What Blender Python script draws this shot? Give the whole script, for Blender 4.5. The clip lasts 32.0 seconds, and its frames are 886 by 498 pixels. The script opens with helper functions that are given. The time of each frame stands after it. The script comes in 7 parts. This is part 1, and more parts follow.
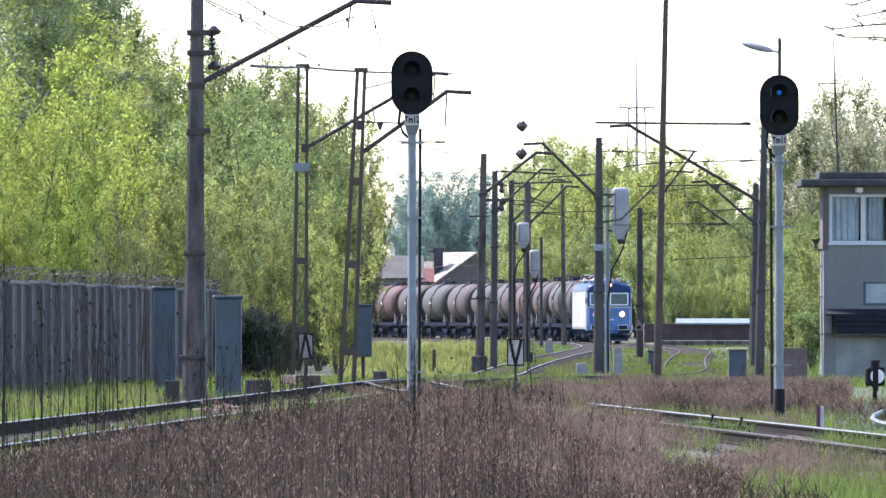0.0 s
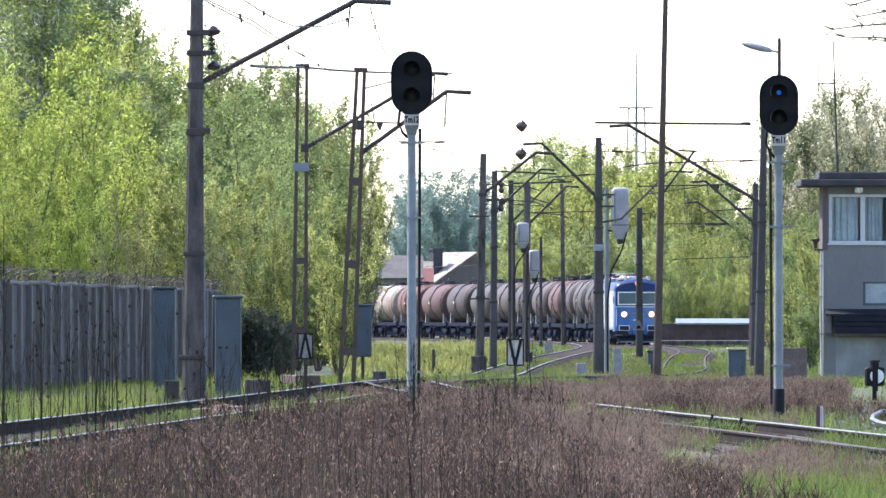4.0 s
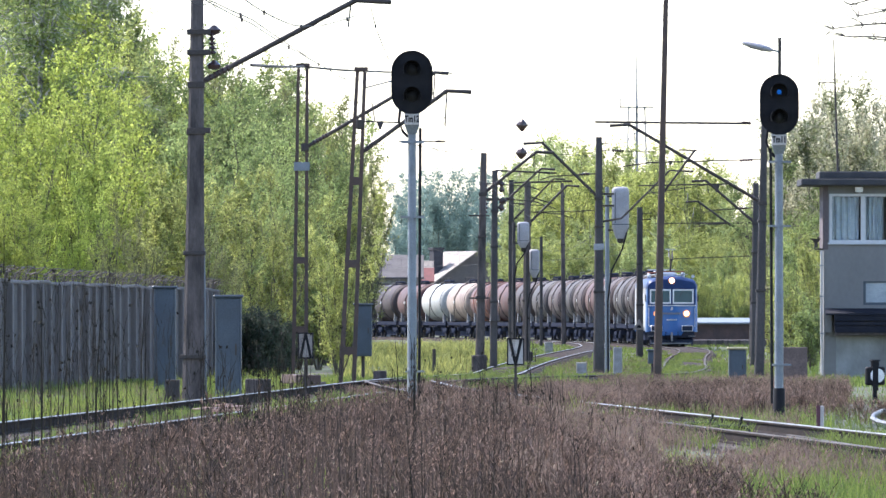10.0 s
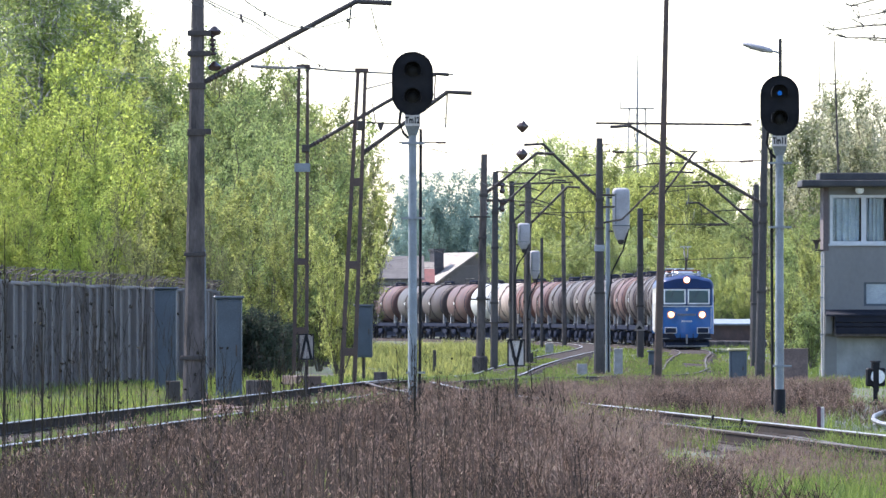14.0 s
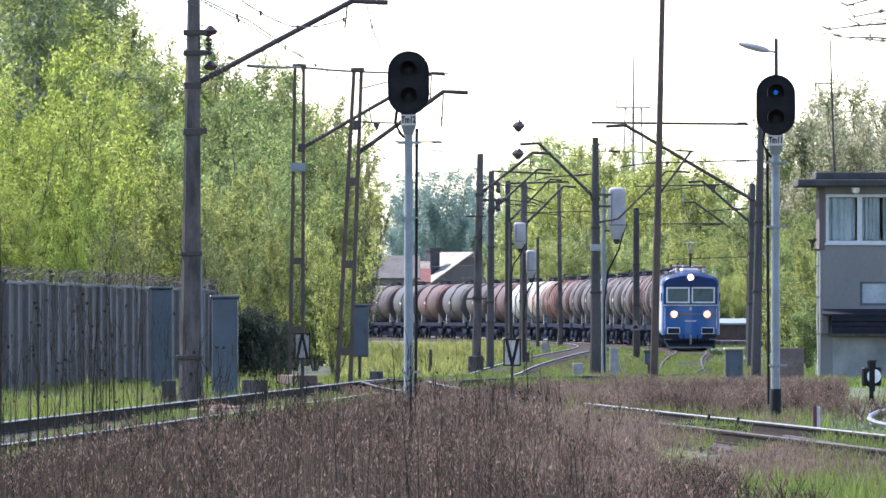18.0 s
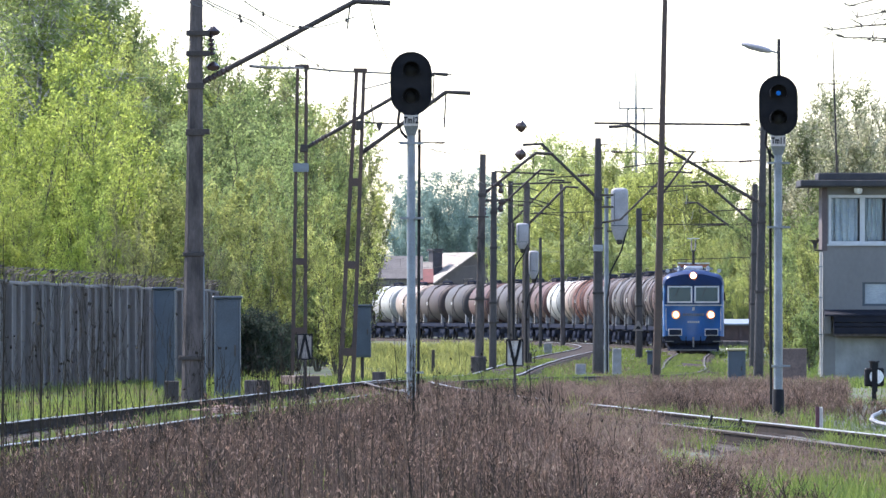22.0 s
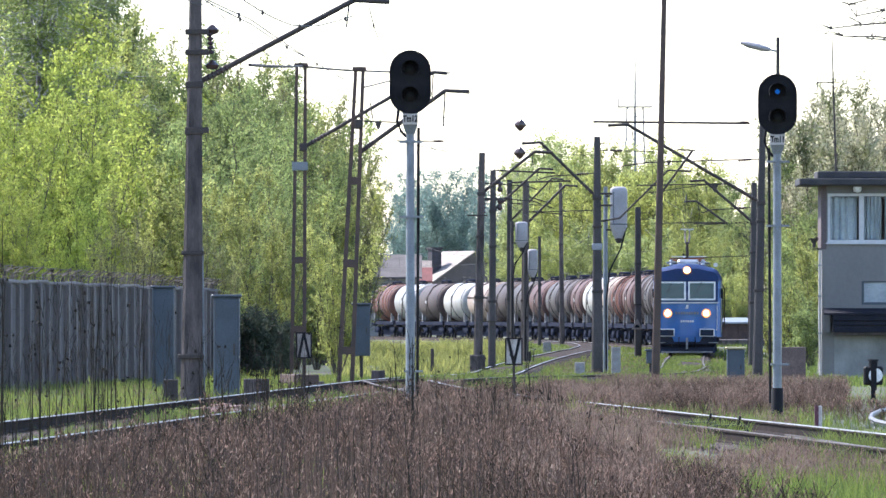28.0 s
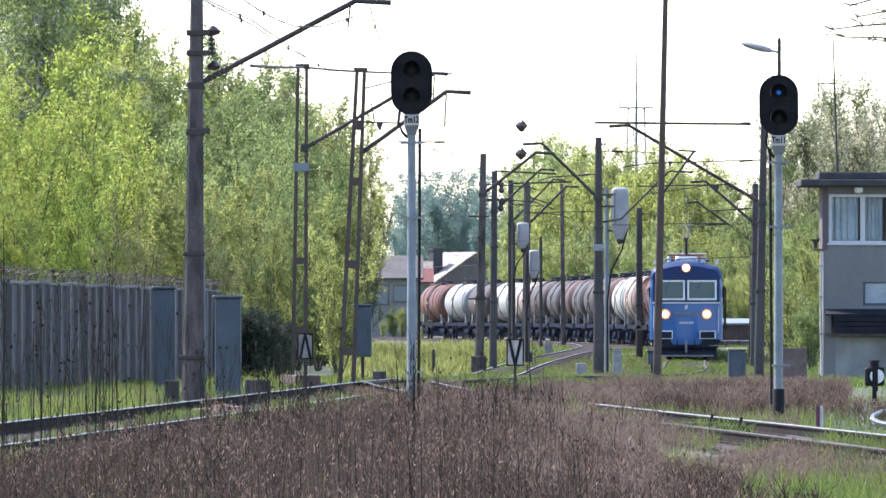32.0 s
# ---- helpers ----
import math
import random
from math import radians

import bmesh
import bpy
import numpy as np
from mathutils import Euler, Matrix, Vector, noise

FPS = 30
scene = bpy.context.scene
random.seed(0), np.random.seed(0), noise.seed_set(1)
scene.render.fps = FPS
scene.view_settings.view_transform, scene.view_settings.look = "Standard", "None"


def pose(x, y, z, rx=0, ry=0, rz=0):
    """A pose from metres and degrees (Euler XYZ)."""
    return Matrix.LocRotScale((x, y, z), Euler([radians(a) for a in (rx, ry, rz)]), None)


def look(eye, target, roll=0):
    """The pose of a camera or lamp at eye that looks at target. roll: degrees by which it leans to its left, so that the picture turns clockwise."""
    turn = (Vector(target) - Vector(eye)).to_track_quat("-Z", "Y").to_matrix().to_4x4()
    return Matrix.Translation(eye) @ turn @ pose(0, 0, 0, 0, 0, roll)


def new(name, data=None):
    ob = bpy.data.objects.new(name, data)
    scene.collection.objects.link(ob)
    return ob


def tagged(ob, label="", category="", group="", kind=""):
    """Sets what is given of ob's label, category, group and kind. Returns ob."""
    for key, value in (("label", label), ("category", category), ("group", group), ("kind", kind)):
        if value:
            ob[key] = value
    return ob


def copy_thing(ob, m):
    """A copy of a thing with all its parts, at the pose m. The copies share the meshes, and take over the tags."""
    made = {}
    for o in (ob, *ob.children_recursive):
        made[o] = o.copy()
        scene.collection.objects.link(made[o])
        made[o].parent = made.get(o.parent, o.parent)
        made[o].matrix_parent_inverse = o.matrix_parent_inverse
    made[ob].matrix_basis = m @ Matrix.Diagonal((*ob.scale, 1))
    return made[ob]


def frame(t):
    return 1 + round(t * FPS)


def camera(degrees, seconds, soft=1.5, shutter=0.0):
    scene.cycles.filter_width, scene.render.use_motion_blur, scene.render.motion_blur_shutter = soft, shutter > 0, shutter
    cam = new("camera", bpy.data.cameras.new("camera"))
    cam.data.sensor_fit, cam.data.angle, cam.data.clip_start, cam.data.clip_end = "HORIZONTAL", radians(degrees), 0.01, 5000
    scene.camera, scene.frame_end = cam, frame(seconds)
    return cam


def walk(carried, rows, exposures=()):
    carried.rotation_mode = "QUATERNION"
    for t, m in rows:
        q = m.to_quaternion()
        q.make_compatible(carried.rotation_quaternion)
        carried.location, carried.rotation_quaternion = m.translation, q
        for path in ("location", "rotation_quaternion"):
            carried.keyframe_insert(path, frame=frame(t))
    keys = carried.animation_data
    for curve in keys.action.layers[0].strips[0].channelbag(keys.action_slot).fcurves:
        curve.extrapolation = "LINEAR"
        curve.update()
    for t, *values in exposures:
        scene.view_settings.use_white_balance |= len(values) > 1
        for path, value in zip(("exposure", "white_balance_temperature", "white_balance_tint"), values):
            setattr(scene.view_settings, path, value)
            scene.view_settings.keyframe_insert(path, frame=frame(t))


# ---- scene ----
EYE = 1.85
cam = camera(5.130, 32.0, soft=1.5)
walk(cam, (
    (0, pose(0, 0, EYE, 90.3798, 0, 0.0000)),
    (0.5, pose(0, 0, EYE, 90.3748, 0, -0.0049)),
    (1, pose(0, 0, EYE, 90.3748, 0, -0.0250)),
    (1.5, pose(0, 0, EYE, 90.3798, 0, -0.0181)),
    (2, pose(0, 0, EYE, 90.3798, 0, -0.0151)),
    (2.5, pose(0, 0, EYE, 90.3748, 0, -0.0100)),
    (3, pose(0, 0, EYE, 90.3748, 0, -0.0100)),
    (3.5, pose(0, 0, EYE, 90.3798, 0, -0.0049)),
    (5.5, pose(0, 0, EYE, 90.3798, 0, 0.0000)),
    (6, pose(0, 0, EYE, 90.3748, 0, 0.0000)),
    (6.5, pose(0, 0, EYE, 90.3798, 0, 0.0000)),
    (7, pose(0, 0, EYE, 90.3798, 0, 0.0000)),
    (7.5, pose(0, 0, EYE, 90.3798, 0, 0.0000)),
    (8, pose(0, 0, EYE, 90.3798, 0, -0.0043)),
    (8.5, pose(0, 0, EYE, 90.3798, 0, -0.0100)),
    (9, pose(0, 0, EYE, 90.3798, 0, -0.0094)),
    (9.5, pose(0, 0, EYE, 90.3748, 0, 0.0000)),
    (10, pose(0, 0, EYE, 90.3761, 0, 0.0000)),
    (10.5, pose(0, 0, EYE, 90.3748, 0, -0.0031)),
    (11, pose(0, 0, EYE, 90.3798, 0, -0.0144)),
    (11.5, pose(0, 0, EYE, 90.3798, 0, -0.0056)),
    (12, pose(0, 0, EYE, 90.3798, 0, -0.0006)),
    (12.5, pose(0, 0, EYE, 90.3798, 0, 0.0000)),
    (13, pose(0, 0, EYE, 90.3798, 0, 0.0000)),
    (13.5, pose(0, 0, EYE, 90.3798, 0, 0.0051)),
    (14, pose(0, 0, EYE, 90.3829, 0, 0.0031)),
    (14.5, pose(0, 0, EYE, 90.3798, 0, 0.0044)),
    (16.5, pose(0, 0, EYE, 90.3848, 0, 0.0018)),
    (17, pose(0, 0, EYE, 90.3848, 0, 0.0000)),
    (17.5, pose(0, 0, EYE, 90.3817, 0, -0.0231)),
    (18, pose(0, 0, EYE, 90.3798, 0, -0.0200)),
    (18.5, pose(0, 0, EYE, 90.3798, 0, -0.0169)),
    (19, pose(0, 0, EYE, 90.3848, 0, -0.0101)),
    (19.5, pose(0, 0, EYE, 90.3798, 0, -0.0100)),
    (20, pose(0, 0, EYE, 90.3798, 0, -0.0094)),
    (20.5, pose(0, 0, EYE, 90.3798, 0, -0.0049)),
    (21, pose(0, 0, EYE, 90.3798, 0, -0.0062)),
    (21.5, pose(0, 0, EYE, 90.3835, 0, -0.0031)),
    (22, pose(0, 0, EYE, 90.3829, 0, -0.0049)),
    (22.5, pose(0, 0, EYE, 90.3804, 0, -0.0049)),
    (23, pose(0, 0, EYE, 90.3798, 0, -0.0050)),
    (23.5, pose(0, 0, EYE, 90.3848, 0, 0.0000)),
    (24, pose(0, 0, EYE, 90.3804, 0, -0.0200)),
    (24.5, pose(0, 0, EYE, 90.3848, 0, -0.0113)),
    (25, pose(0, 0, EYE, 90.3848, 0, -0.0301)),
    (25.5, pose(0, 0, EYE, 90.3798, 0, -0.0307)),
    (27.5, pose(0, 0, EYE, 90.3767, 0, -0.0100)),
    (28, pose(0, 0, EYE, 90.3748, 0, -0.0101)),
    (28.5, pose(0, 0, EYE, 90.3748, 0, -0.0100)),
    (29, pose(0, 0, EYE, 90.3748, 0, -0.0100)),
    (29.5, pose(0, 0, EYE, 90.3748, 0, -0.0100)),
    (30, pose(0, 0, EYE, 90.3798, 0, 0.0000)),
    (30.5, pose(0, 0, EYE, 90.3798, 0, 0.0012)),
    (31, pose(0, 0, EYE, 90.3798, 0, 0.0000)),
    (31.5, pose(0, 0, EYE, 90.3792, 0, -0.0049)),
    (32, pose(0, 0, EYE, 90.3798, 0, -0.0025)),
), exposures=((0, 1.56, 6100, 17), (32, 1.56, 6100, 17)))

# ---- sky and sun ----
SUN = Vector((-0.52, 0.36, 0.78)).normalized()
world = bpy.data.worlds.new("world")
scene.world = world
world.use_nodes = True
wn = world.node_tree
sky = wn.nodes.new("ShaderNodeTexSky")
sky.sky_type = "NISHITA"
sky.sun_disc = False
sky.sun_elevation = math.asin(SUN.z)
sky.sun_rotation = math.atan2(SUN.x, SUN.y)
sky.dust_density = 0.6
sky.air_density = 1.0
wn.links.new(sky.outputs[0], wn.nodes["Background"].inputs[0])
wn.nodes["Background"].inputs[1].default_value = 0.15
sun_data = bpy.data.lights.new("sun", "SUN")
sun_data.energy, sun_data.angle, sun_data.color = 3.8, radians(0.5), (1.0, 0.95, 0.86)
sun = new("sun", sun_data)
sun.matrix_world = look(SUN * 100, (0, 0, 0))

rng = np.random.default_rng(7)


# ---- materials ----
def mat(name, c1, c2=None, rough=0.7, metal=0.0, scale=4.0, fine=40.0, bump=0.15, streak=0.0, each=0.0, coat=0.0, spec=0.5, grain=0.2):
    """A surface of two mottled colours at two scales with fine relief. streak stretches the mottling upright, each varies whole objects."""
    m = bpy.data.materials.new(name)
    m.use_nodes = True
    nt = m.node_tree
    n, link = nt.nodes, nt.links.new
    b = n["Principled BSDF"]
    c2 = c2 or tuple(v * 0.72 for v in c1)
    geo = n.new("ShaderNodeTexCoord")
    mp = n.new("ShaderNodeMapping")
    mp.inputs["Scale"].default_value = (1, 1, 1 - streak)
    link(geo.outputs["Object"], mp.inputs[0])
    n1, n2 = n.new("ShaderNodeTexNoise"), n.new("ShaderNodeTexNoise")
    for nn, s in ((n1, scale), (n2, fine)):
        nn.inputs["Scale"].default_value = s
        nn.inputs["Detail"].default_value = 5
        link(mp.outputs[0], nn.inputs["Vector"])
    mr = n.new("ShaderNodeMapRange")
    mr.inputs[1].default_value, mr.inputs[2].default_value = 0.35, 0.65
    link(n1.outputs[0], mr.inputs[0])
    mx = n.new("ShaderNodeMix")
    mx.data_type = "RGBA"
    mx.inputs[6].default_value, mx.inputs[7].default_value = (*c1, 1), (*c2, 1)
    link(mr.outputs[0], mx.inputs[0])
    mr2 = n.new("ShaderNodeMapRange")
    mr2.inputs[1].default_value, mr2.inputs[2].default_value = 0.3, 0.7
    mr2.inputs[3].default_value, mr2.inputs[4].default_value = 1 - grain, 1 + grain
    link(n2.outputs[0], mr2.inputs[0])
    hsv = n.new("ShaderNodeHueSaturation")
    link(mx.outputs[2], hsv.inputs["Color"])
    val = mr2.outputs[0]
    if each:
        info = n.new("ShaderNodeObjectInfo")
        mr3 = n.new("ShaderNodeMapRange")
        mr3.inputs[3].default_value, mr3.inputs[4].default_value = 1 - each, 1 + each
        link(info.outputs["Random"], mr3.inputs[0])
        mul = n.new("ShaderNodeMath")
        mul.operation = "MULTIPLY"
        link(mr3.outputs[0], mul.inputs[0])
        link(val, mul.inputs[1])
        val = mul.outputs[0]
    link(val, hsv.inputs["Value"])
    link(hsv.outputs[0], b.inputs["Base Color"])
    b.inputs["Roughness"].default_value, b.inputs["Metallic"].default_value = rough, metal
    b.inputs["Coat Weight"].default_value = coat
    b.inputs["Specular IOR Level"].default_value = spec
    if bump:
        bp = n.new("ShaderNodeBump")
        bp.inputs["Strength"].default_value, bp.inputs["Distance"].default_value = bump, 0.02
        link(n2.outputs[0], bp.inputs["Height"])
        link(bp.outputs[0], b.inputs["Normal"])
    return m


def leaf_mat(name, c1, c2, through_light=0.5, gloss=0.25):
    """Thin leaves: part of the light passes through; each leaf has its own tone between the two colours."""
    m = bpy.data.materials.new(name)
    m.use_nodes = True
    nt = m.node_tree
    n, link = nt.nodes, nt.links.new
    n.remove(n["Principled BSDF"])
    geo, tc, nz = n.new("ShaderNodeNewGeometry"), n.new("ShaderNodeTexCoord"), n.new("ShaderNodeTexNoise")
    nz.inputs["Scale"].default_value = 0.55
    nz.inputs["Detail"].default_value = 3
    link(tc.outputs["Object"], nz.inputs["Vector"])
    add = n.new("ShaderNodeMath")
    add.operation = "MULTIPLY_ADD"
    add.inputs[1].default_value, add.inputs[2].default_value = 0.6, -0.05
    link(geo.outputs["Random Per Island"], add.inputs[0])
    add2 = n.new("ShaderNodeMath")
    add2.use_clamp = True
    link(add.outputs[0], add2.inputs[0])
    sc = n.new("ShaderNodeMapRange")
    sc.inputs[1].default_value, sc.inputs[2].default_value = 0.35, 0.65
    sc.inputs[3].default_value, sc.inputs[4].default_value = -0.1, 0.55
    link(nz.outputs[0], sc.inputs[0])
    link(sc.outputs[0], add2.inputs[1])
    mx = n.new("ShaderNodeMix")
    mx.data_type = "RGBA"
    mx.inputs[6].default_value, mx.inputs[7].default_value = (*c1, 1), (*c2, 1)
    link(add2.outputs[0], mx.inputs[0])
    info, tone, hsv = n.new("ShaderNodeObjectInfo"), n.new("ShaderNodeMapRange"), n.new("ShaderNodeHueSaturation")
    tone.inputs[3].default_value, tone.inputs[4].default_value = 0.75, 1.2
    link(info.outputs["Random"], tone.inputs[0])
    link(tone.outputs[0], hsv.inputs["Value"])
    link(mx.outputs[2], hsv.inputs["Color"])
    d, t, g = n.new("ShaderNodeBsdfDiffuse"), n.new("ShaderNodeBsdfTranslucent"), n.new("ShaderNodeBsdfGlossy")
    for s in (d, t):
        link(hsv.outputs[0], s.inputs["Color"])
    g.inputs["Roughness"].default_value = 0.5
    g.inputs["Color"].default_value = (0.5, 0.55, 0.45, 1)
    a, c = n.new("ShaderNodeMixShader"), n.new("ShaderNodeMixShader")
    a.inputs[0].default_value, c.inputs[0].default_value = through_light, gloss * 0.3
    link(d.outputs[0], a.inputs[1])
    link(t.outputs[0], a.inputs[2])
    link(a.outputs[0], c.inputs[1])
    link(g.outputs[0], c.inputs[2])
    link(c.outputs[0], n["Material Output"].inputs[0])
    return m


def glow(name, color, strength, base=(0.8, 0.8, 0.8)):
    m = bpy.data.materials.new(name)
    m.use_nodes = True
    b = m.node_tree.nodes["Principled BSDF"]
    b.inputs["Base Color"].default_value = (*base, 1)
    b.inputs["Emission Color"].default_value = (*color, 1)
    b.inputs["Emission Strength"].default_value = strength
    return m


def pane_mat(name, color, rough=0.05):
    m = bpy.data.materials.new(name)
    m.use_nodes = True
    b = m.node_tree.nodes["Principled BSDF"]
    b.inputs["Base Color"].default_value = (*color, 1)
    b.inputs["Roughness"].default_value = rough
    b.inputs["Specular IOR Level"].default_value = 0.8
    return m


M_STEEL = mat("painted_steel_grey", (0.20, 0.222, 0.24), (0.145, 0.16, 0.172), 0.5, 0.2, 3, 60)
M_BLACK = mat("black_paint", (0.006, 0.006, 0.008), (0.012, 0.011, 0.012), 0.75, 0, 6, 60, 0.05, spec=0.25)
M_DARKIRON = mat("dark_iron", (0.045, 0.04, 0.037), (0.07, 0.055, 0.046), 0.75, 0.3, 3, 30)
M_RUST = mat("rusty_steel", (0.07, 0.05, 0.042), (0.10, 0.065, 0.05), 0.85, 0.1, 3, 40)
M_CONC = mat("weathered_concrete", (0.115, 0.095, 0.086), (0.04, 0.033, 0.03), 0.9, 0, 5.0, 45, 0.6, 0.75)
M_CONCDARK = mat("dark_concrete", (0.075, 0.066, 0.062), (0.045, 0.04, 0.038), 0.9, 0, 2.0, 30, 0.4, 0.7, 0.12)
M_WHITE = mat("white_enamel", (0.78, 0.78, 0.76), (0.66, 0.66, 0.64), 0.4, 0, 5, 50, 0.03)
M_RAILTOP = mat("polished_rail", (0.22, 0.21, 0.205), (0.12, 0.11, 0.105), 0.5, 0.3, 3, 30, 0.02)
M_RAILDULL = mat("dull_rail_head", (0.11, 0.10, 0.095), (0.06, 0.052, 0.047), 0.85, 0, 3, 30, 0.02, spec=0.15)
M_RAIL = mat("rail_side", (0.03, 0.022, 0.018), (0.018, 0.014, 0.012), 0.95, 0, 2, 40, spec=0.1)
M_SLEEPER = mat("old_sleeper", (0.12, 0.095, 0.075), (0.075, 0.06, 0.05), 0.9, 0, 3, 30, 0.5, 0, 0.25)
M_BALLAST = mat("ballast", (0.055, 0.042, 0.036), (0.026, 0.021, 0.019), 0.95, 0, 0.8, 18, 1.0, spec=0.1)
M_GROUND = mat("grassy_ground", (0.05, 0.075, 0.02), (0.06, 0.045, 0.034), 0.95, 0, 0.12, 5, 0.6)
M_CABINET = mat("blue_grey_cabinet", (0.05, 0.067, 0.084), (0.038, 0.05, 0.063), 0.55, 0, 2, 40, 0.05)
M_FENCEPOST = mat("pale_concrete_post", (0.18, 0.16, 0.15), (0.125, 0.112, 0.105), 0.85, 0, 1.5, 25, 0.2, 0.8, 0.2)
# same concrete as the posts, darkened in colour for the panels' shade
M_FENCE = mat("grey_fence_panel", (0.062, 0.053, 0.051), (0.044, 0.038, 0.037), 0.8, 0, 1.5, 25, 0.2, 0.8, 0.1)
M_GLASS = pane_mat("window_glass", (0.13, 0.17, 0.20), 0.12)
M_PLASTER = mat("grey_plaster", (0.18, 0.175, 0.168), (0.15, 0.148, 0.142), 0.9, 0, 0.6, 9, 0.05, 0.4, grain=0.06)
M_ROOF = mat("bitumen_roof", (0.03, 0.03, 0.034), (0.05, 0.047, 0.047), 0.8, 0, 2, 30, 0.3)
M_BARK = mat("bark", (0.10, 0.085, 0.065), (0.06, 0.05, 0.04), 0.9, 0, 3, 25, 0.6)
M_BIRCH = mat("birch_bark", (0.55, 0.53, 0.48), (0.10, 0.09, 0.08), 0.8, 0, 5, 25, 0.3)
M_PALEBOX = mat("pale_grey_box", (0.36, 0.34, 0.345), (0.28, 0.265, 0.27), 0.6, 0, 2, 40, 0.05)
M_SIGN = mat("dull_white_sign", (0.48, 0.44, 0.40), (0.38, 0.34, 0.30), 0.6, 0, 6, 50, 0.05)
M_INSUL = mat("brown_porcelain", (0.06, 0.035, 0.03), (0.05, 0.03, 0.025), 0.25, 0, 5, 40, 0.02)
M_WIRE = mat("copper_wire", (0.05, 0.045, 0.04), (0.04, 0.036, 0.033), 0.8, 0, 3, 30, 0)


def clear_mat(name):
    """Thin clear window glass."""
    m = bpy.data.materials.new(name)
    m.use_nodes = True
    b = m.node_tree.nodes["Principled BSDF"]
    b.inputs["Base Color"].default_value = (0.9, 0.95, 0.97, 1)
    b.inputs["Roughness"].default_value = 0.02
    b.inputs["Transmission Weight"].default_value = 1.0
    b.inputs["IOR"].default_value = 1.12
    return m


M_CLEAR = clear_mat("clear_window_glass")


# ---- mesh helpers ----
class Shape:
    """Gathers vertices and faces of one mesh."""

    def __init__(self):
        self.v, self.f = [], []

    def add(self, vs, fs):
        o = len(self.v)
        self.v += [tuple(p) for p in vs]
        self.f += [tuple(i + o for i in q) for q in fs]
        return self

    def box(self, x0, x1, y0, y1, z0, z1, b=0.0):
        """A box, with its upright and top edges cut by b."""
        if not b:
            vs = [(x, y, z) for z in (z0, z1) for x, y in ((x0, y0), (x1, y0), (x1, y1), (x0, y1))]
            return self.add(vs, [(3, 2, 1, 0), (4, 5, 6, 7), (0, 1, 5, 4), (1, 2, 6, 5), (2, 3, 7, 6), (3, 0, 4, 7)])
        def ring(i, z):
            return [(x0 + b + i, y0 + i, z), (x1 - b - i, y0 + i, z), (x1 - i, y0 + b + i, z), (x1 - i, y1 - b - i, z),
                    (x1 - b - i, y1 - i, z), (x0 + b + i, y1 - i, z), (x0 + i, y1 - b - i, z), (x0 + i, y0 + b + i, z)]
        return self.loft([ring(b * 0.7, z0), ring(0, z0 + b), ring(0, z1 - b), ring(b * 0.7, z1)])

    def loft(self, rings, caps=True, closed=True):
        """Skin through rings of equal count."""
        n = len(rings[0])
        vs = [p for r in rings for p in r]
        fs = []
        for k in range(len(rings) - 1):
            for i in range(n if closed else n - 1):
                j = (i + 1) % n
                fs.append((k * n + i, k * n + j, (k + 1) * n + j, (k + 1) * n + i))
        if caps:
            fs.append(tuple(range(n))[::-1])
            fs.append(tuple(range((len(rings) - 1) * n, len(rings) * n)))
        return self.add(vs, fs)

    def tube(self, pts, radii, n=8, caps=True):
        """A round bar along pts."""
        pts = [Vector(p) for p in pts]
        if not isinstance(radii, (list, tuple)):
            radii = [radii] * len(pts)
        rings = []
        for i, p in enumerate(pts):
            d = (pts[min(i + 1, len(pts) - 1)] - pts[max(i - 1, 0)]).normalized()
            a = d.cross(Vector((0, 0, 1)) if abs(d.z) < 0.9 else Vector((0, 1, 0))).normalized()
            c = a.cross(d)
            rings.append([tuple(p + radii[i] * (a * math.cos(2 * math.pi * k / n) + c * math.sin(2 * math.pi * k / n))) for k in range(n)])
        return self.loft(rings, caps)

    def lathe(self, prof, n=24, axis="z", at=(0, 0, 0)):
        """Turns a profile of (radius, height) round an axis."""
        rings = []
        for r, h in prof:
            ring = []
            for k in range(n):
                a = 2 * math.pi * k / n
                p = {"z": (r * math.cos(a), r * math.sin(a), h), "y": (r * math.cos(a), h, r * math.sin(a)), "x": (h, r * math.cos(a), r * math.sin(a))}[axis]
                ring.append((p[0] + at[0], p[1] + at[1], p[2] + at[2]))
            rings.append(ring)
        return self.loft(rings)

    def plate(self, outline, y0, y1):
        """An outline of (x, z) points given depth along y."""
        return self.loft([[(x, y0, z) for x, z in outline], [(x, y1, z) for x, z in outline]])


def part(name, shape, material, parent=None, label="", smooth=False, at=None):
    me = bpy.data.meshes.new(name)
    me.from_pydata(shape.v, [], shape.f)
    bm = bmesh.new()
    bm.from_mesh(me)
    bmesh.ops.recalc_face_normals(bm, faces=bm.faces)
    bm.to_mesh(me)
    bm.free()
    me.materials.append(material)
    if smooth:
        me.shade_smooth()
        me.set_sharp_from_angle(angle=radians(40))
    ob = new(name, me)
    if parent:
        ob.parent = parent
    if at:
        ob.location = at
    if label:
        ob["label"] = label
    return ob


def thing(name, x, y, z, label, category, group="", kind="", rz=0):
    ob = new(name)
    ob.empty_display_size = 0.2
    ob.matrix_basis = pose(x, y, z, 0, 0, rz)
    return tagged(ob, label, category, group, kind)


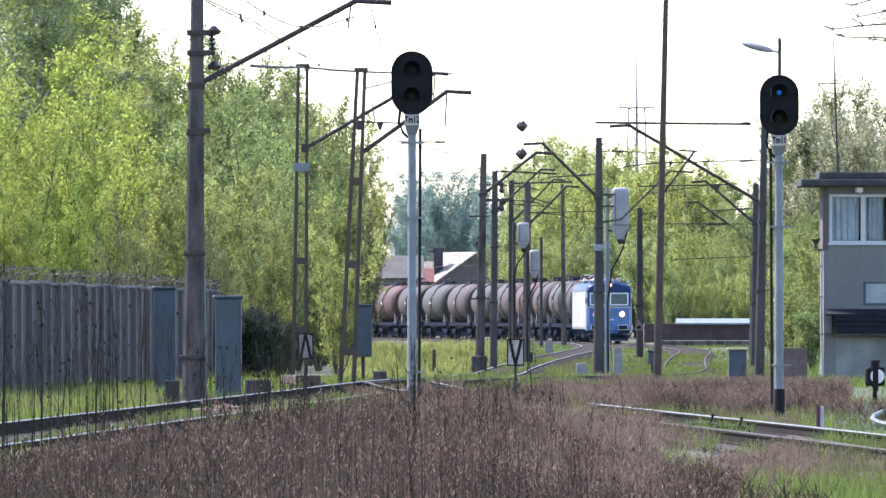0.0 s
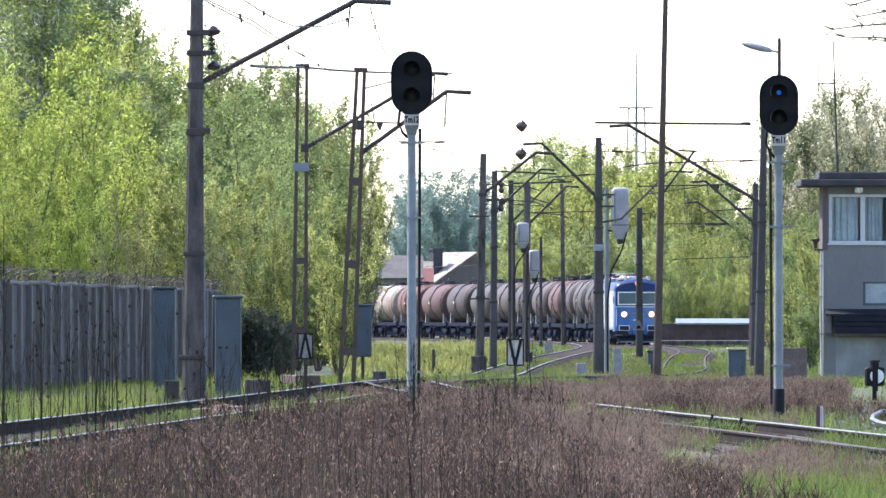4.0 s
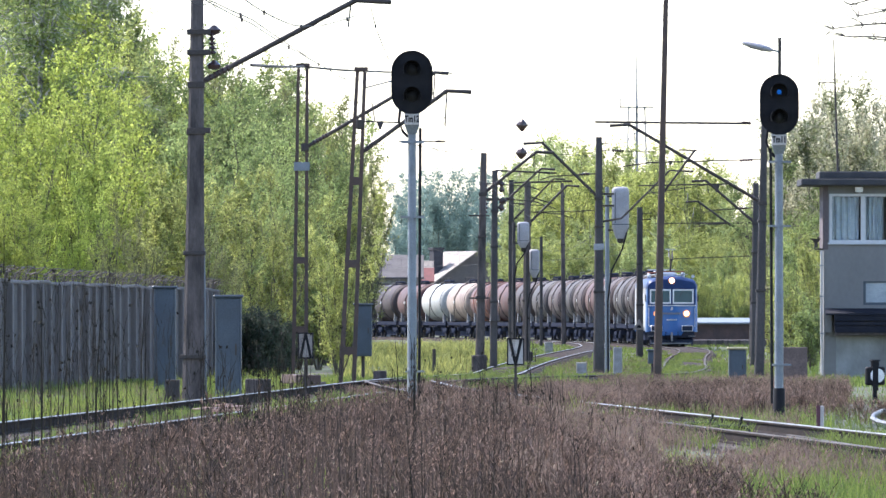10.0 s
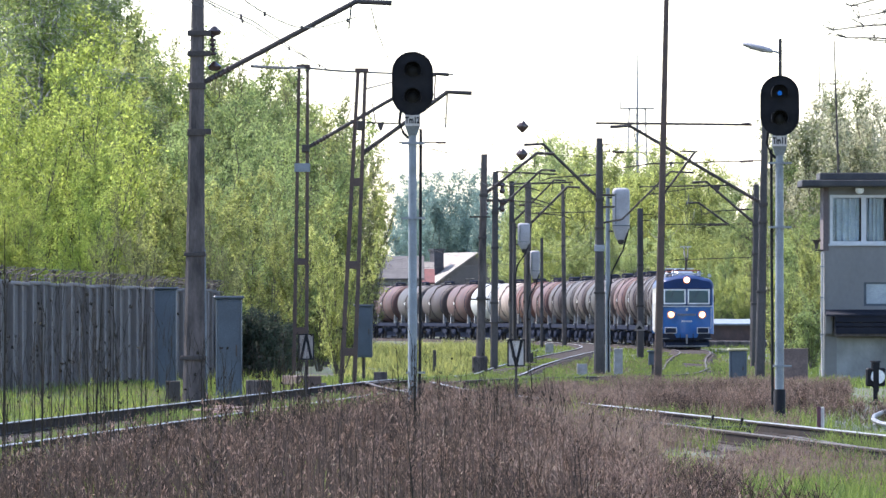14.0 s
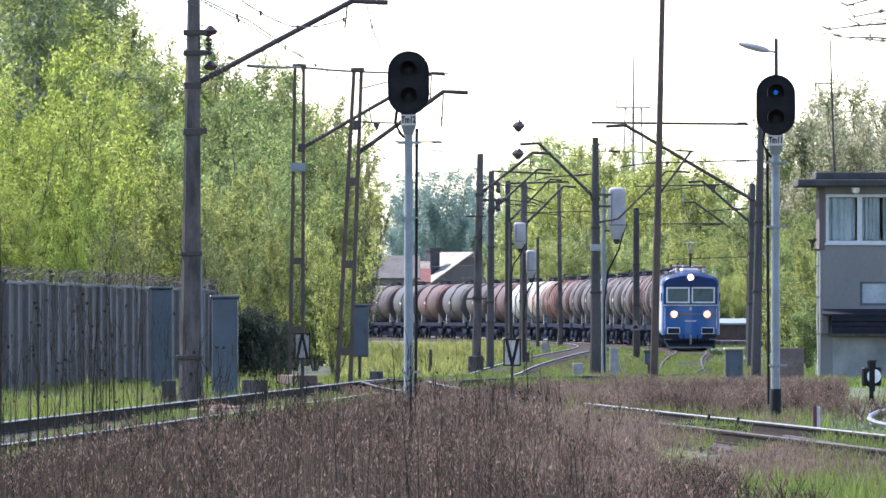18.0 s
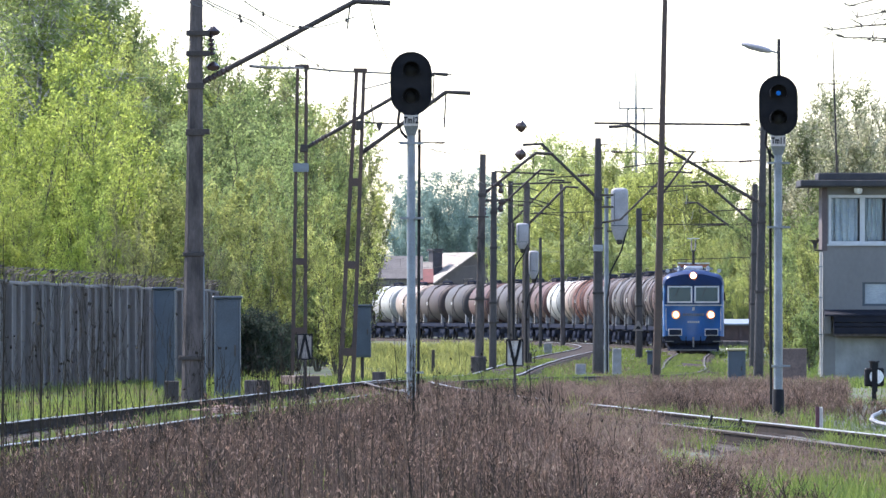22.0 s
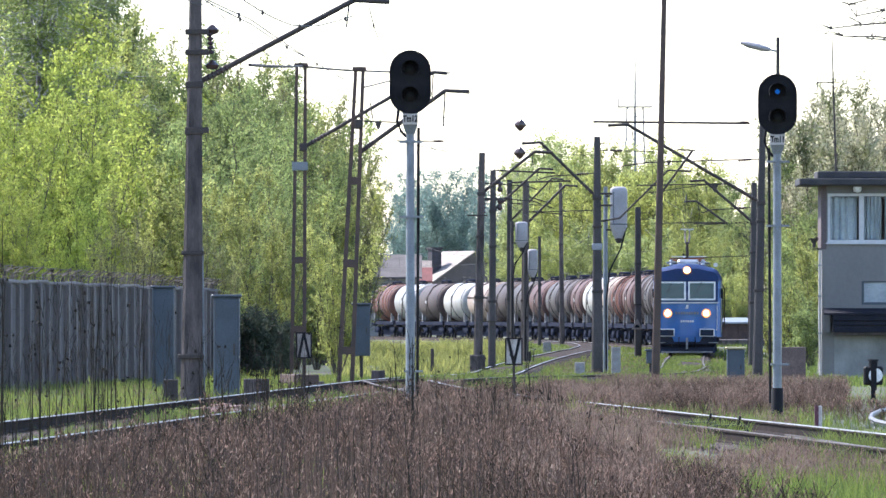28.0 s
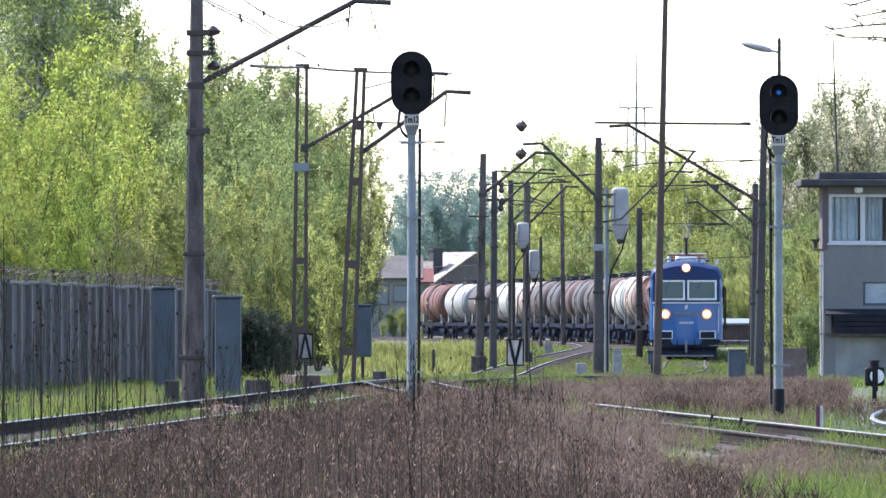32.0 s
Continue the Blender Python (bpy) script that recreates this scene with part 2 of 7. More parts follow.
def quads(name, V, material, parent=None):
    """One mesh of loose four-cornered blades from an array of corners, n by 4 by 3."""
    n = len(V)
    me = bpy.data.meshes.new(name)
    me.vertices.add(n * 4)
    me.vertices.foreach_set("co", np.ascontiguousarray(V, dtype=np.float32).ravel())
    me.loops.add(n * 4)
    me.loops.foreach_set("vertex_index", np.arange(n * 4, dtype=np.int32))
    me.polygons.add(n)
    me.polygons.foreach_set("loop_start", np.arange(0, n * 4, 4, dtype=np.int32))
    me.update(calc_edges=True)
    me.materials.append(material)
    ob = new(name, me)
    if parent:
        ob.parent = parent
    return ob


# ---- lie of the land ----
def smooth01(u):
    u = min(1.0, max(0.0, u))
    return u * u * (3 - 2 * u)


def rail_z(y):
    """Height of the rail heads: level far off, rising a little towards the eye."""
    return 0.36 * (1 - smooth01((y - 215) / 110))


def ground_z(x, y):
    return rail_z(y) - 0.27 + 0.05 * math.sin(x * 0.7 + y * 0.05) * math.sin(y * 0.11)


def line(points, step=1.0):
    """A smooth plan line through (y, x) knots; returns arrays x, y at even arc steps, from the far end to the near end."""
    p = sorted(points)
    ys, xs = np.array([a for a, _ in p], float), np.array([b for _, b in p], float)
    m = np.gradient(xs, ys)
    yy = np.arange(ys[0], ys[-1], 0.5)
    i = np.clip(np.searchsorted(ys, yy, side="right") - 1, 0, len(ys) - 2)
    h = ys[i + 1] - ys[i]
    u = (yy - ys[i]) / h
    xx = (2*u**3 - 3*u**2 + 1)*xs[i] + (u**3 - 2*u**2 + u)*h*m[i] + (-2*u**3 + 3*u**2)*xs[i + 1] + (u**3 - u**2)*h*m[i + 1]
    for _ in range(60):
        xx[1:-1] = 0.25 * xx[:-2] + 0.5 * xx[1:-1] + 0.25 * xx[2:]
    yy, xx = yy[::-1], xx[::-1]
    s = np.concatenate([[0], np.cumsum(np.hypot(np.diff(xx), np.diff(yy)))])
    ss = np.arange(0, s[-1], step)
    return np.interp(ss, s, xx), np.interp(ss, s, yy)


MAIN = ((404, 9.95), (434, 10.79), (478, 12.14), (515, 13.0), (552, 13.2), (574, 13.0), (596, 12.5), (618, 11.8), (640, 10.8),
        (692, 8.45), (714, 6.8), (758, 2.1), (784, -1.35), (810, -4.85), (850, -10.8), (900, -19.4), (960, -32), (1040, -52), (1120, -75),
        (372, 9.1), (335, 8.1), (305, 6.6), (280, 4.3), (255, 2.0), (235, 0.3), (212, -1.2))
LEFT = ((10, -11.8), (60, -9.28), (136, -5.38), (199, -2.18), (235, -0.45), (290, 1.3), (340, 2.3), (390, 3.5), (470, 5.8), (540, 8.0), (590, 9.0), (640, 8.9), (690, 7.4))
RIGHT = ((10, 12.4), (60, 9.1), (90, 7.0), (122.7, 4.77), (165, 1.85), (200, -0.3), (225, -1.1))



# ---- ground ----
def build_ground():
    ys = np.concatenate([np.arange(-60, 80, 20), np.arange(80, 420, 2.5), np.arange(420, 900, 12), np.array([960, 1100, 1400, 2000, 3000, 4600])])
    xs = np.concatenate([np.array([-2500, -900, -300, -120, -60]), np.arange(-36, 37, 1.0), np.array([60, 120, 300, 900, 2500])])
    s = Shape()
    s.v = [(x, y, ground_z(x, y)) for y in ys for x in xs]
    n = len(xs)
    s.f = [(j * n + i, j * n + i + 1, (j + 1) * n + i + 1, (j + 1) * n + i) for j in range(len(ys) - 1) for i in range(n - 1)]
    g = part("ground", s, M_GROUND, smooth=True)
    tagged(g, "rough grassy ground with bare brown earth patches", "ground", kind="structure")


RAIL_PROFILE = ((-0.07, -0.172), (0.07, -0.172), (0.07, -0.155), (0.012, -0.14), (0.012, -0.045), (0.034, -0.035), (0.034, -0.014), (-0.034, -0.014), (-0.034, -0.035), (-0.012, -0.045), (-0.012, -0.14), (-0.07, -0.155))


def sweep(shape, xs, ys, zs, prof):
    """Draws a cross-section of (across, up) points along a plan line."""
    tx, ty = np.gradient(xs), np.gradient(ys)
    ln = np.hypot(tx, ty)
    nx, ny = -ty / ln, tx / ln
    shape.loft([[(x + a * px, y + b * px, z + pz) for px, pz in prof] for x, y, z, a, b in zip(xs, ys, zs, nx, ny)])


def build_track(knots, label, near, far, sleepers):
    """One track: two rails with worn shining heads, a ballast bed and sleepers near the eye."""
    track = thing("railway_track", 0, 0, 0, label, "track", kind="structure")
    xs, ys = line(knots, 1.5)
    keep = (ys >= near) & (ys <= far)
    xs, ys = xs[keep], ys[keep]
    tx, ty = np.gradient(xs), np.gradient(ys)
    ln = np.hypot(tx, ty)
    nx, ny = -ty / ln, tx / ln
    lift = np.array([rail_z(y) for y in ys])
    cant = 0.10 if knots is LEFT else 0.0
    for side in (-0.7525, 0.7525):
        # the line runs from far to near, so its left hand (positive side) lies at greater x
        rx, ry, rz = xs + nx * side, ys + ny * side, lift - (cant * np.clip((300 - ys) / 60, 0, 1) if side > 0 else 0)
        s, t = Shape(), Shape()
        sweep(s, rx, ry, rz, RAIL_PROFILE)
        sweep(t, rx, ry, rz, ((-0.036, -0.013), (0.036, -0.013), (0.036, -0.008), (0.028, 0), (-0.028, 0), (-0.036, -0.008)))
        rail = part("rail", s, M_RAIL, track, "rust-brown steel rail")
        part("rail_head", t, M_RAILDULL if knots is MAIN or (knots is RIGHT and side < 0) else M_RAILTOP, rail, "worn shining rail head")
    for far_part, crown in ((False, -0.2), (True, -0.055)):
        # the far bed is filled up almost to the rail heads
        pick = (ys > 231) if far_part else (ys < 233)
        if pick.sum() > 3:
            b = Shape()
            wide = 0.72 if far_part or knots is RIGHT else 1.0
            sweep(b, xs[pick], ys[pick], lift[pick], ((-1.9 * wide, -0.42), (1.9 * wide, -0.42), (1.3 * wide, crown), (-1.3 * wide, crown)))
            part("ballast_bed", b, M_BALLAST, track, "grey-brown stone ballast")
    if sleepers:
        sx, sy = line(knots, 0.65)
        me = None
        near_set = [(x, y) for x, y in zip(sx, sy) if near <= y <= far][-sleepers:]
        for k, (x, y) in enumerate(near_set):
            if me is None:
                sh = Shape().box(-1.25, 1.25, -0.12, 0.12, -0.17, 0, 0.015)
                ob = part("sleeper", sh, M_SLEEPER, track)
                me = ob.data
            else:
                ob = new("sleeper", me)
                ob.parent = track
            ob.matrix_basis = pose(x, y, rail_z(y) - 0.172 - cant / 2, 0, (3.8 if cant else 0), 2.5 if knots is LEFT else -3.5)
    return track


build_ground()
build_track(MAIN, "curved running track with shining rails and brown ballast", 214, 1115, 0)
build_track(LEFT, "track beside the fence with worn bright rails", 20, 690, 290)
build_track(RIGHT, "siding track in dry weeds with bright rails", 20, 224, 250)



# ---- masts and overhead line ----
def taper(s, x0, y0, z0, w0, x1, z1, w1, cut=0.15):
    """A square post with cut corners from foot to head; it may lean sideways."""
    rings = []
    for k in range(9):
        u = k / 8
        x, z, w = x0 + (x1 - x0) * u, z0 + (z1 - z0) * u, (w0 + (w1 - w0) * u) / 2
        c = w * 2 * cut
        rings.append([(x + a, y0 + b, z) for a, b in ((-w + c, -w), (w - c, -w), (w, -w + c), (w, w - c), (w - c, w), (-w + c, w), (-w, w - c), (-w, -w + c))])
    return s.loft(rings)


def insulator(name, a, b, parent, r=0.075):
    """A string of porcelain discs between two points."""
    a, b = Vector(a), Vector(b)
    d = b - a
    s = Shape()
    n = 5
    pts, rad = [], []
    for k in range(n):
        for u, q in ((0.05, 0.3), (0.35, 1.0), (0.6, 0.9), (0.95, 0.3)):
            pts.append(a + d * (k + u) / n)
            rad.append(r * q)
    s.tube(pts, rad, 10)
    return part(name, s, M_INSUL, parent, "dark brown porcelain insulator", True)


def clamp_band(parent, x, y, z, w, h=0.12, name="clamp_band"):
    return part(name, Shape().box(x - w / 2, x + w / 2, y - w / 2, y + w / 2, z, z + h, 0.01), M_DARKIRON, parent, "dark iron band")


def mast(x, y, top, w0, w1, lean=0.0, material=None, label="", plinth=0.0, arms=(), band=True, group="overhead line masts", name="catenary_mast", steady=True):
    """An overhead line mast. arms: (height at mast, tip dx, tip height, flat end length) of inclined tubes, in metres from the mast."""
    g = ground_z(x, y)
    t = thing(name, x, y, g, label or "slender dark concrete overhead line mast", "mast", group)
    top -= g
    s = Shape()
    taper(s, 0, 0, -0.4, w0, lean, top, w1)
    part("post", s, material or M_CONCDARK, t, "", False)
    if plinth:
        s = Shape().box(-w0 * 0.8, w0 * 0.8, -w0 * 0.8, w0 * 0.8, -0.3, plinth, 0.04)
        part("plinth", s, M_CONC, t, "stained concrete footing")
    for k, (za, dx, zt, flat) in enumerate(arms):
        za, zt = za - g, zt - g
        xa = lean * za / top
        sg = 1 if dx > 0 else -1
        s = Shape().tube([(xa, 0, za), (xa + dx, 0, zt), (xa + dx + sg * flat, 0, zt - 0.03)], 0.04 if w0 < 0.3 else 0.05, 8)
        arm = part("cantilever", s, M_DARKIRON, t, "inclined dark steel cantilever tube", True)
        ux, uz = dx / math.hypot(dx, zt - za), (zt - za) / math.hypot(dx, zt - za)
        insulator("insulator", (xa + ux * 0.25, 0, za + uz * 0.25), (xa + ux * 0.7, 0, za + uz * 0.7), arm, 0.068)
        zr = zt - 1.15
        if steady:
            part("registration_tube", Shape().tube([(xa, 0.02, zr + 0.1), (xa + dx * 0.85, 0.02, zr), (xa + dx * 1.05, 0.02, zr - 0.12)], 0.022, 6), M_DARKIRON, arm, "thin registration tube")
            insulator("insulator", (xa + sg * 0.3, 0.02, zr + 0.09), (xa + sg * 0.7, 0.02, zr + 0.06), arm, 0.06)
        hx, hz = xa + dx * 0.97, zt - 0.05
        part("dropper", Shape().tube([(hx, 0, hz), (hx - sg * 0.05, 0, hz - 0.45)], 0.015, 6), M_WIRE, arm, "thin hanger rod")
        if band:
            wz = w0 + (w1 - w0) * za / top + 0.05
            clamp_band(t, xa, 0, za - 0.06, wz)
    if band:
        for z in (0.35, 0.62):
            clamp_band(t, lean * z, 0, top * z, w0 + (w1 - w0) * z + 0.05, 0.08)
    return t


# the big mast beside the track
m1 = mast(-4.55, 180, 8.20, 0.42, 0.21, 0.082, M_CONC, "weathered grey concrete mast with iron bands and a long cantilever", 0,
          arms=((6.02, 2.901, 7.56, 0.65),), steady=False)
g1 = ground_z(m1.location.x, 180)
for zz, ln in ((6.61, 0.5), (6.98, 0.5), (5.19, 0.5)):
    part("cross_clamp", Shape().box(-0.17 + 0.06, 0.26 + 0.06, -0.17, 0.17, zz - g1 - 0.05, zz - g1 + 0.05, 0.01), M_DARKIRON, m1, "iron clamp")
insulator("insulator", (0.36, -0.05, 6.57 - g1), (0.34, -0.05, 6.98 - g1), m1, 0.07)
for zz in (7.02, 6.38):
    s = Shape().lathe([(0.02, -0.09), (0.10, -0.07), (0.13, 0), (0.07, 0.05), (0.03, 0.09)], 12, "z", (0.38, 0, zz - g1))
    part("insulator_cap", s, M_INSUL, m1, "", True)
part("conduit", Shape().tube([(0.24, -0.05, 0.2), (0.2, -0.05, 3.05 - g1)], 0.02, 6), M_STEEL, m1, "pale cable conduit")
part("foot_band", Shape().box(-0.24, 0.24, -0.24, 0.24, 1.03 - g1, 1.11 - g1, 0.01), M_DARKIRON, m1, "dark iron foot band")


def batten_mast(x, y, top, spread_foot, spread_head, lean, battens, arms, label):
    """Two steel channels tied with flat battens."""
    g = ground_z(x, y)
    t = thing("lattice_mast", x, y, g, label, "mast", "overhead line masts")
    top -= g
    for sgn in (-1, 1):
        s = Shape()
        for k in (0,):
            x0, x1 = sgn * spread_foot / 2, lean + sgn * spread_head / 2
            s.loft([[(x0 + a, b, -0.3) for a, b in ((-0.055, -0.12), (0.055, -0.12), (0.055, 0.12), (-0.055, 0.12))],
                    [(x1 + a, b, top) for a, b in ((-0.045, -0.1), (0.045, -0.1), (0.045, 0.1), (-0.045, 0.1))]])
        part("channel", s, M_RUST, t, "rusty steel channel")
    for zb in battens:
        u = (zb - g) / top
        xc, hw = lean * u, (spread_foot + (spread_head - spread_foot) * u) / 2 + 0.05
        for yy in (-0.125, 0.115):
            part("batten", Shape().box(xc - hw, xc + hw, yy, yy + 0.012, zb - g - 0.1, zb - g + 0.1), M_RUST, t, "flat batten plate")
    part("cap_plate", Shape().box(lean - spread_head / 2 - 0.08, lean + spread_head / 2 + 0.08, -0.14, 0.14, top - 0.02, top + 0.08, 0.01), M_RUST, t)
    for za, dx, zt, flat in arms:
        za, zt = za - g, zt - g
        xa = lean * za / top + spread_head / 2
        s = Shape().tube([(xa, 0, za), (xa + dx, 0, zt), (xa + dx + flat, 0, zt - 0.03)], 0.055, 8)
        arm = part("cantilever", s, M_DARKIRON, t, "inclined dark steel cantilever tube", True)
        insulator("insulator", (xa + dx * 0.05, 0, za + (zt - za) * 0.05), (xa + dx * 0.17, 0, za + (zt - za) * 0.17), arm, 0.078)
        part("dropper", Shape().tube([(xa + dx, 0, zt), (xa + dx - 0.05, 0, zt - 0.9)], 0.02, 6), M_WIRE, arm)
    return t


bm_tall = batten_mast(-4.21, 290, 9.12, 0.381, 0.249, 0.099, (6.19, 3.42, 1.39),
            ((6.74, 3.778, 8.93, 0.4),), "tall rusty battened steel mast in front of green trees")
bm_lean = batten_mast(-2.44, 250, 8.01, 0.343, 0.186, 0.371, (5.21, 3.12, 0.92),
            ((5.92, 2.171, 7.49, 0.62),), "leaning rusty battened steel mast beside a track")

# masts of the middle distance and along the curve
m_foot = mast(1.21, 330, 7.22, 0.321, 0.207, 0.151, M_CONC, "grey concrete mast with a wide foot", 0.7,
     arms=((5.85, 1.791, 7.26, 0.6),))
m_insul = mast(1.78, 350, 6.93, 0.280, 0.200, 0.060, None, "dark concrete mast with insulator brackets", 0, arms=((5.49, 1.640, 6.99, 0.5),))
m_slim = mast(2.90, 420, 7.54, 0.264, 0.216, 0.0, None, "", 0, arms=((5.74, 1.800, 7.59, 0.5),))
m_box = mast(3.36, 400, 7.22, 0.343, 0.251, 0.069, M_CONC, "grey concrete mast carrying a pale box", 0.6, arms=((5.44, 1.600, 7.04, 0.5),))
mast(6.16, 620, 6.70, 0.213, 0.177, 0.0, None, "", 0)
mast(7.83, 640, 10.33, 0.329, 0.219, -0.110, M_CONC, "pale concrete pole far down the line", 0)
m_thick = mast(5.33, 338, 7.90, 0.406, 0.212, 0.0, None, "thick dark concrete mast with a cantilever", 0,
     arms=((5.81, -1.931, 7.70, 0.65),))
m_short = mast(9.47, 476, 6.99, 0.354, 0.272, 0.0, None, "short dark mast with a triangular sign", 0)
m_long = mast(9.58, 300, 7.59, 0.309, 0.189, 0.171, None, "dark concrete mast beside the signal with a long cantilever", 0,
     arms=((5.21, -4.046, 7.59, 0.6),))
m_mid = mast(12.10, 385, 6.95, 0.308, 0.220, 0.088, None, "", 0, arms=((5.37, -1.936, 7.04, 0.55),))
m_far = mast(15.16, 485, 7.81, 0.305, 0.222, 0.083, None, "", 0, arms=((5.40, -2.716, 7.37, 0.6),))

# horizontal boom from the tall post
tp = mast(5.51, 255, 10.99, 0.219, 0.117, 0.262, M_RUST, "very tall brown steel post with a cross boom", 0, band=False, name="tall_post", group="posts")
gg = ground_z(tp.location.x, 255)
zb = 6.78 - gg
part("boom", Shape().tube([(-1.588, 0, zb + 0.02), (2.448, 0, zb - 0.02)], 0.03, 8), M_DARKIRON, tp, "long horizontal steel tube", True)
part("brace", Shape().tube([(0.146, 0, 4.94 - gg), (0.991, 0, 6.08 - gg)], 0.03, 8), M_DARKIRON, tp, "inclined brace")
part("tip", Shape().tube([(0.583, 0, 6.08 - gg), (1.049, 0, 6.06 - gg)], 0.022, 8), M_DARKIRON, tp)
insulator("insulator", (2.186, 0, zb), (2.419, 0, zb), tp, 0.06)


# smaller tubes, clamps and weights of the overhead line
M_GALV = mat("dull_galvanised", (0.33, 0.34, 0.35), (0.24, 0.245, 0.25), 0.55, 0.3, 4, 50, 0.05)


def rod(t, name, pts, r, label="", material=None):
    return part(name, Shape().tube([Vector(p) - t.location for p in pts], r, 6), material or M_DARKIRON, t, label)


def hook_weight(t, x, y, z, s=0.12):
    """A small hanging wedge with its eye."""
    o = t.location
    part("weight", Shape().plate([(x - s - o.x, z - o.z), (x + s - o.x, z - o.z), (x + s * 0.25 - o.x, z - 2.1 * s - o.z), (x - s * 0.25 - o.x, z - 2.1 * s - o.z)], y - 0.05 - o.y, y + 0.05 - o.y), M_DARKIRON, t, "small dark wedge clamp")


rod(m_insul, "top_tube", ((1.86, 350, 6.93), (4.02, 350, 6.83)), 0.035, "level steel tube")
rod(m_slim, "top_tube", ((2.95, 420, 7.42), (5.5, 420, 7.49)), 0.045, "level steel tube")
rod(m_box, "top_tube", ((3.57, 400, 5.96), (6.13, 400, 6.03)), 0.022, "level steel tube")
rod(m_box, "steady_arm", ((3.5, 400, 6.6), (4.45, 400, 6.3)), 0.03, "short steady arm")
rod(m_thick, "top_bracket", ((5.39, 338, 7.68), (5.68, 338, 7.68), (5.68, 338, 7.43), (5.36, 338, 7.43)), 0.022, "bent iron bracket")
rod(m_thick, "tail_wire", ((5.68, 338, 7.43), (7.26, 338, 7.39)), 0.014)
insulator("insulator", (0.45, 0, 7.43 - m_thick.location.z), (0.85, 0, 7.42 - m_thick.location.z), m_thick, 0.06)
clamp_band(m_thick, 0, 0, 4.03 - m_thick.location.z, 0.35, 0.22, "pale_band").data.materials[0] = M_GALV
for zz in (5.55, 5.95):
    rod(m_thick, "box_bracket", ((5.4, 337.9, zz), (5.85, 337.9, zz)), 0.04, "iron box bracket")
rod(m_thick, "right_arm", ((5.42, 338, 5.0), (6.1, 338, 5.12), (7.75, 338, 6.75), (8.55, 338, 6.72)), 0.04, "inclined dark steel tube")
rod(m_long, "steady_tube", ((5.93, 300, 5.74), (8.67, 300, 5.79)), 0.024, "level steady tube")
hook_weight(m_long, 8.3, 300, 5.8)
hook_weight(m_long, 6.9, 300, 6.5, 0.07)
rod(m_long, "drop_arm", ((6.2, 300, 5.5), (7.0, 300, 5.62), (8.1, 300, 5.78)), 0.014, "thin drop arm")
rod(m_mid, "steady_tube", ((8.27, 385, 5.37), (11.13, 385, 5.41)), 0.022, "level steady tube")
rod(m_mid, "drop_arm", ((9.0, 385, 4.0), (12.0, 385, 4.1)), 0.018)
rod(m_far, "steady_tube", ((12.36, 485, 6.25), (15.2, 485, 6.35)), 0.025, "level steady tube")
rod(m_short, "top_bracket", ((9.55, 476, 6.7), (10.0, 476, 6.7), (10.0, 476, 6.4), (9.55, 476, 6.4)), 0.025, "bent iron bracket")
for zz in (6.25, 5.6):
    part("switch_insulator", Shape().lathe([(0.05, -0.22), (0.13, -0.16), (0.07, -0.06), (0.15, 0.0), (0.07, 0.07), (0.13, 0.16), (0.05, 0.22)], 10, "z", (-0.32, 0, zz - m_insul.location.z)), M_INSUL, m_insul, "dark stacked insulator", True)
    part("switch_insulator", Shape().lathe([(0.05, -0.2), (0.1, -0.12), (0.06, 0.0), (0.1, 0.12), (0.04, 0.2)], 10, "z", (0.3, 0, zz + 0.1 - m_insul.location.z)), M_INSUL, m_insul, "dark stacked insulator", True)
part("switch_beam", Shape().box(-0.5, 0.42, -0.05, 0.05, 5.85 - m_insul.location.z, 5.95 - m_insul.location.z), M_DARKIRON, m_insul, "iron cross beam")
for m_, zz in ((m_foot, 2.35), (m_insul, 1.55), (m_foot, 5.1)):
    part("step_iron", Shape().box(-0.34, 0.34, -0.22, -0.16, zz - m_.location.z, zz + 0.05 - m_.location.z), M_DARKIRON, m_, "iron cross bar")
rod(bm_lean, "steady_tube", ((-1.99, 250, 6.72), (-0.9, 250, 6.68)), 0.022, "thin level steady tube")
hook_weight(bm_lean, -1.59, 250, 6.7, 0.09)
rod(bm_lean, "drop_arm", ((-1.8, 250, 7.2), (-1.72, 250, 6.72)), 0.016)
rod(bm_lean, "low_tube", ((-1.13, 250, 6.22), (0.06, 250, 6.21)), 0.02, "thin level tube")
rod(bm_lean, "low_wire", ((-0.67, 250, 6.12), (0.3, 250, 5.91)), 0.012)
insulator("insulator", (2.25, 0, 6.21 - bm_lean.location.z), (2.48, 0, 6.21 - bm_lean.location.z), bm_lean, 0.05)
rod(bm_lean, "strain_wire", ((-2.0, 250, 7.56), (-1.36, 262, 8.02)), 0.02)
part("arm_clamp", Shape().box(0.24, 0.46, -0.18, 0.18, 6.52 - bm_lean.location.z, 6.76 - bm_lean.location.z, 0.03), M_DARKIRON, bm_lean, "dark iron arm clamp")
part("arm_clamp", Shape().box(0.05, 0.28, -0.16, 0.16, 6.62 - bm_tall.location.z, 6.85 - bm_tall.location.z, 0.03), M_DARKIRON, bm_tall, "dark iron arm clamp")
part("number_plate", Shape().box(-0.16, 0.3, -0.15, -0.135, 6.05 - bm_tall.location.z, 6.3 - bm_tall.location.z), M_STEEL, bm_tall, "pale grey plate")


# ---- light signals ----
def stadium(w, h, n=14):
    r, e = w / 2, h / 2 - w / 2
    return [(r * math.cos(a), e + r * math.sin(a)) for a in np.linspace(0, math.pi, n)] + [(r * math.cos(a), -e + r * math.sin(a)) for a in np.linspace(math.pi, 2 * math.pi, n)]


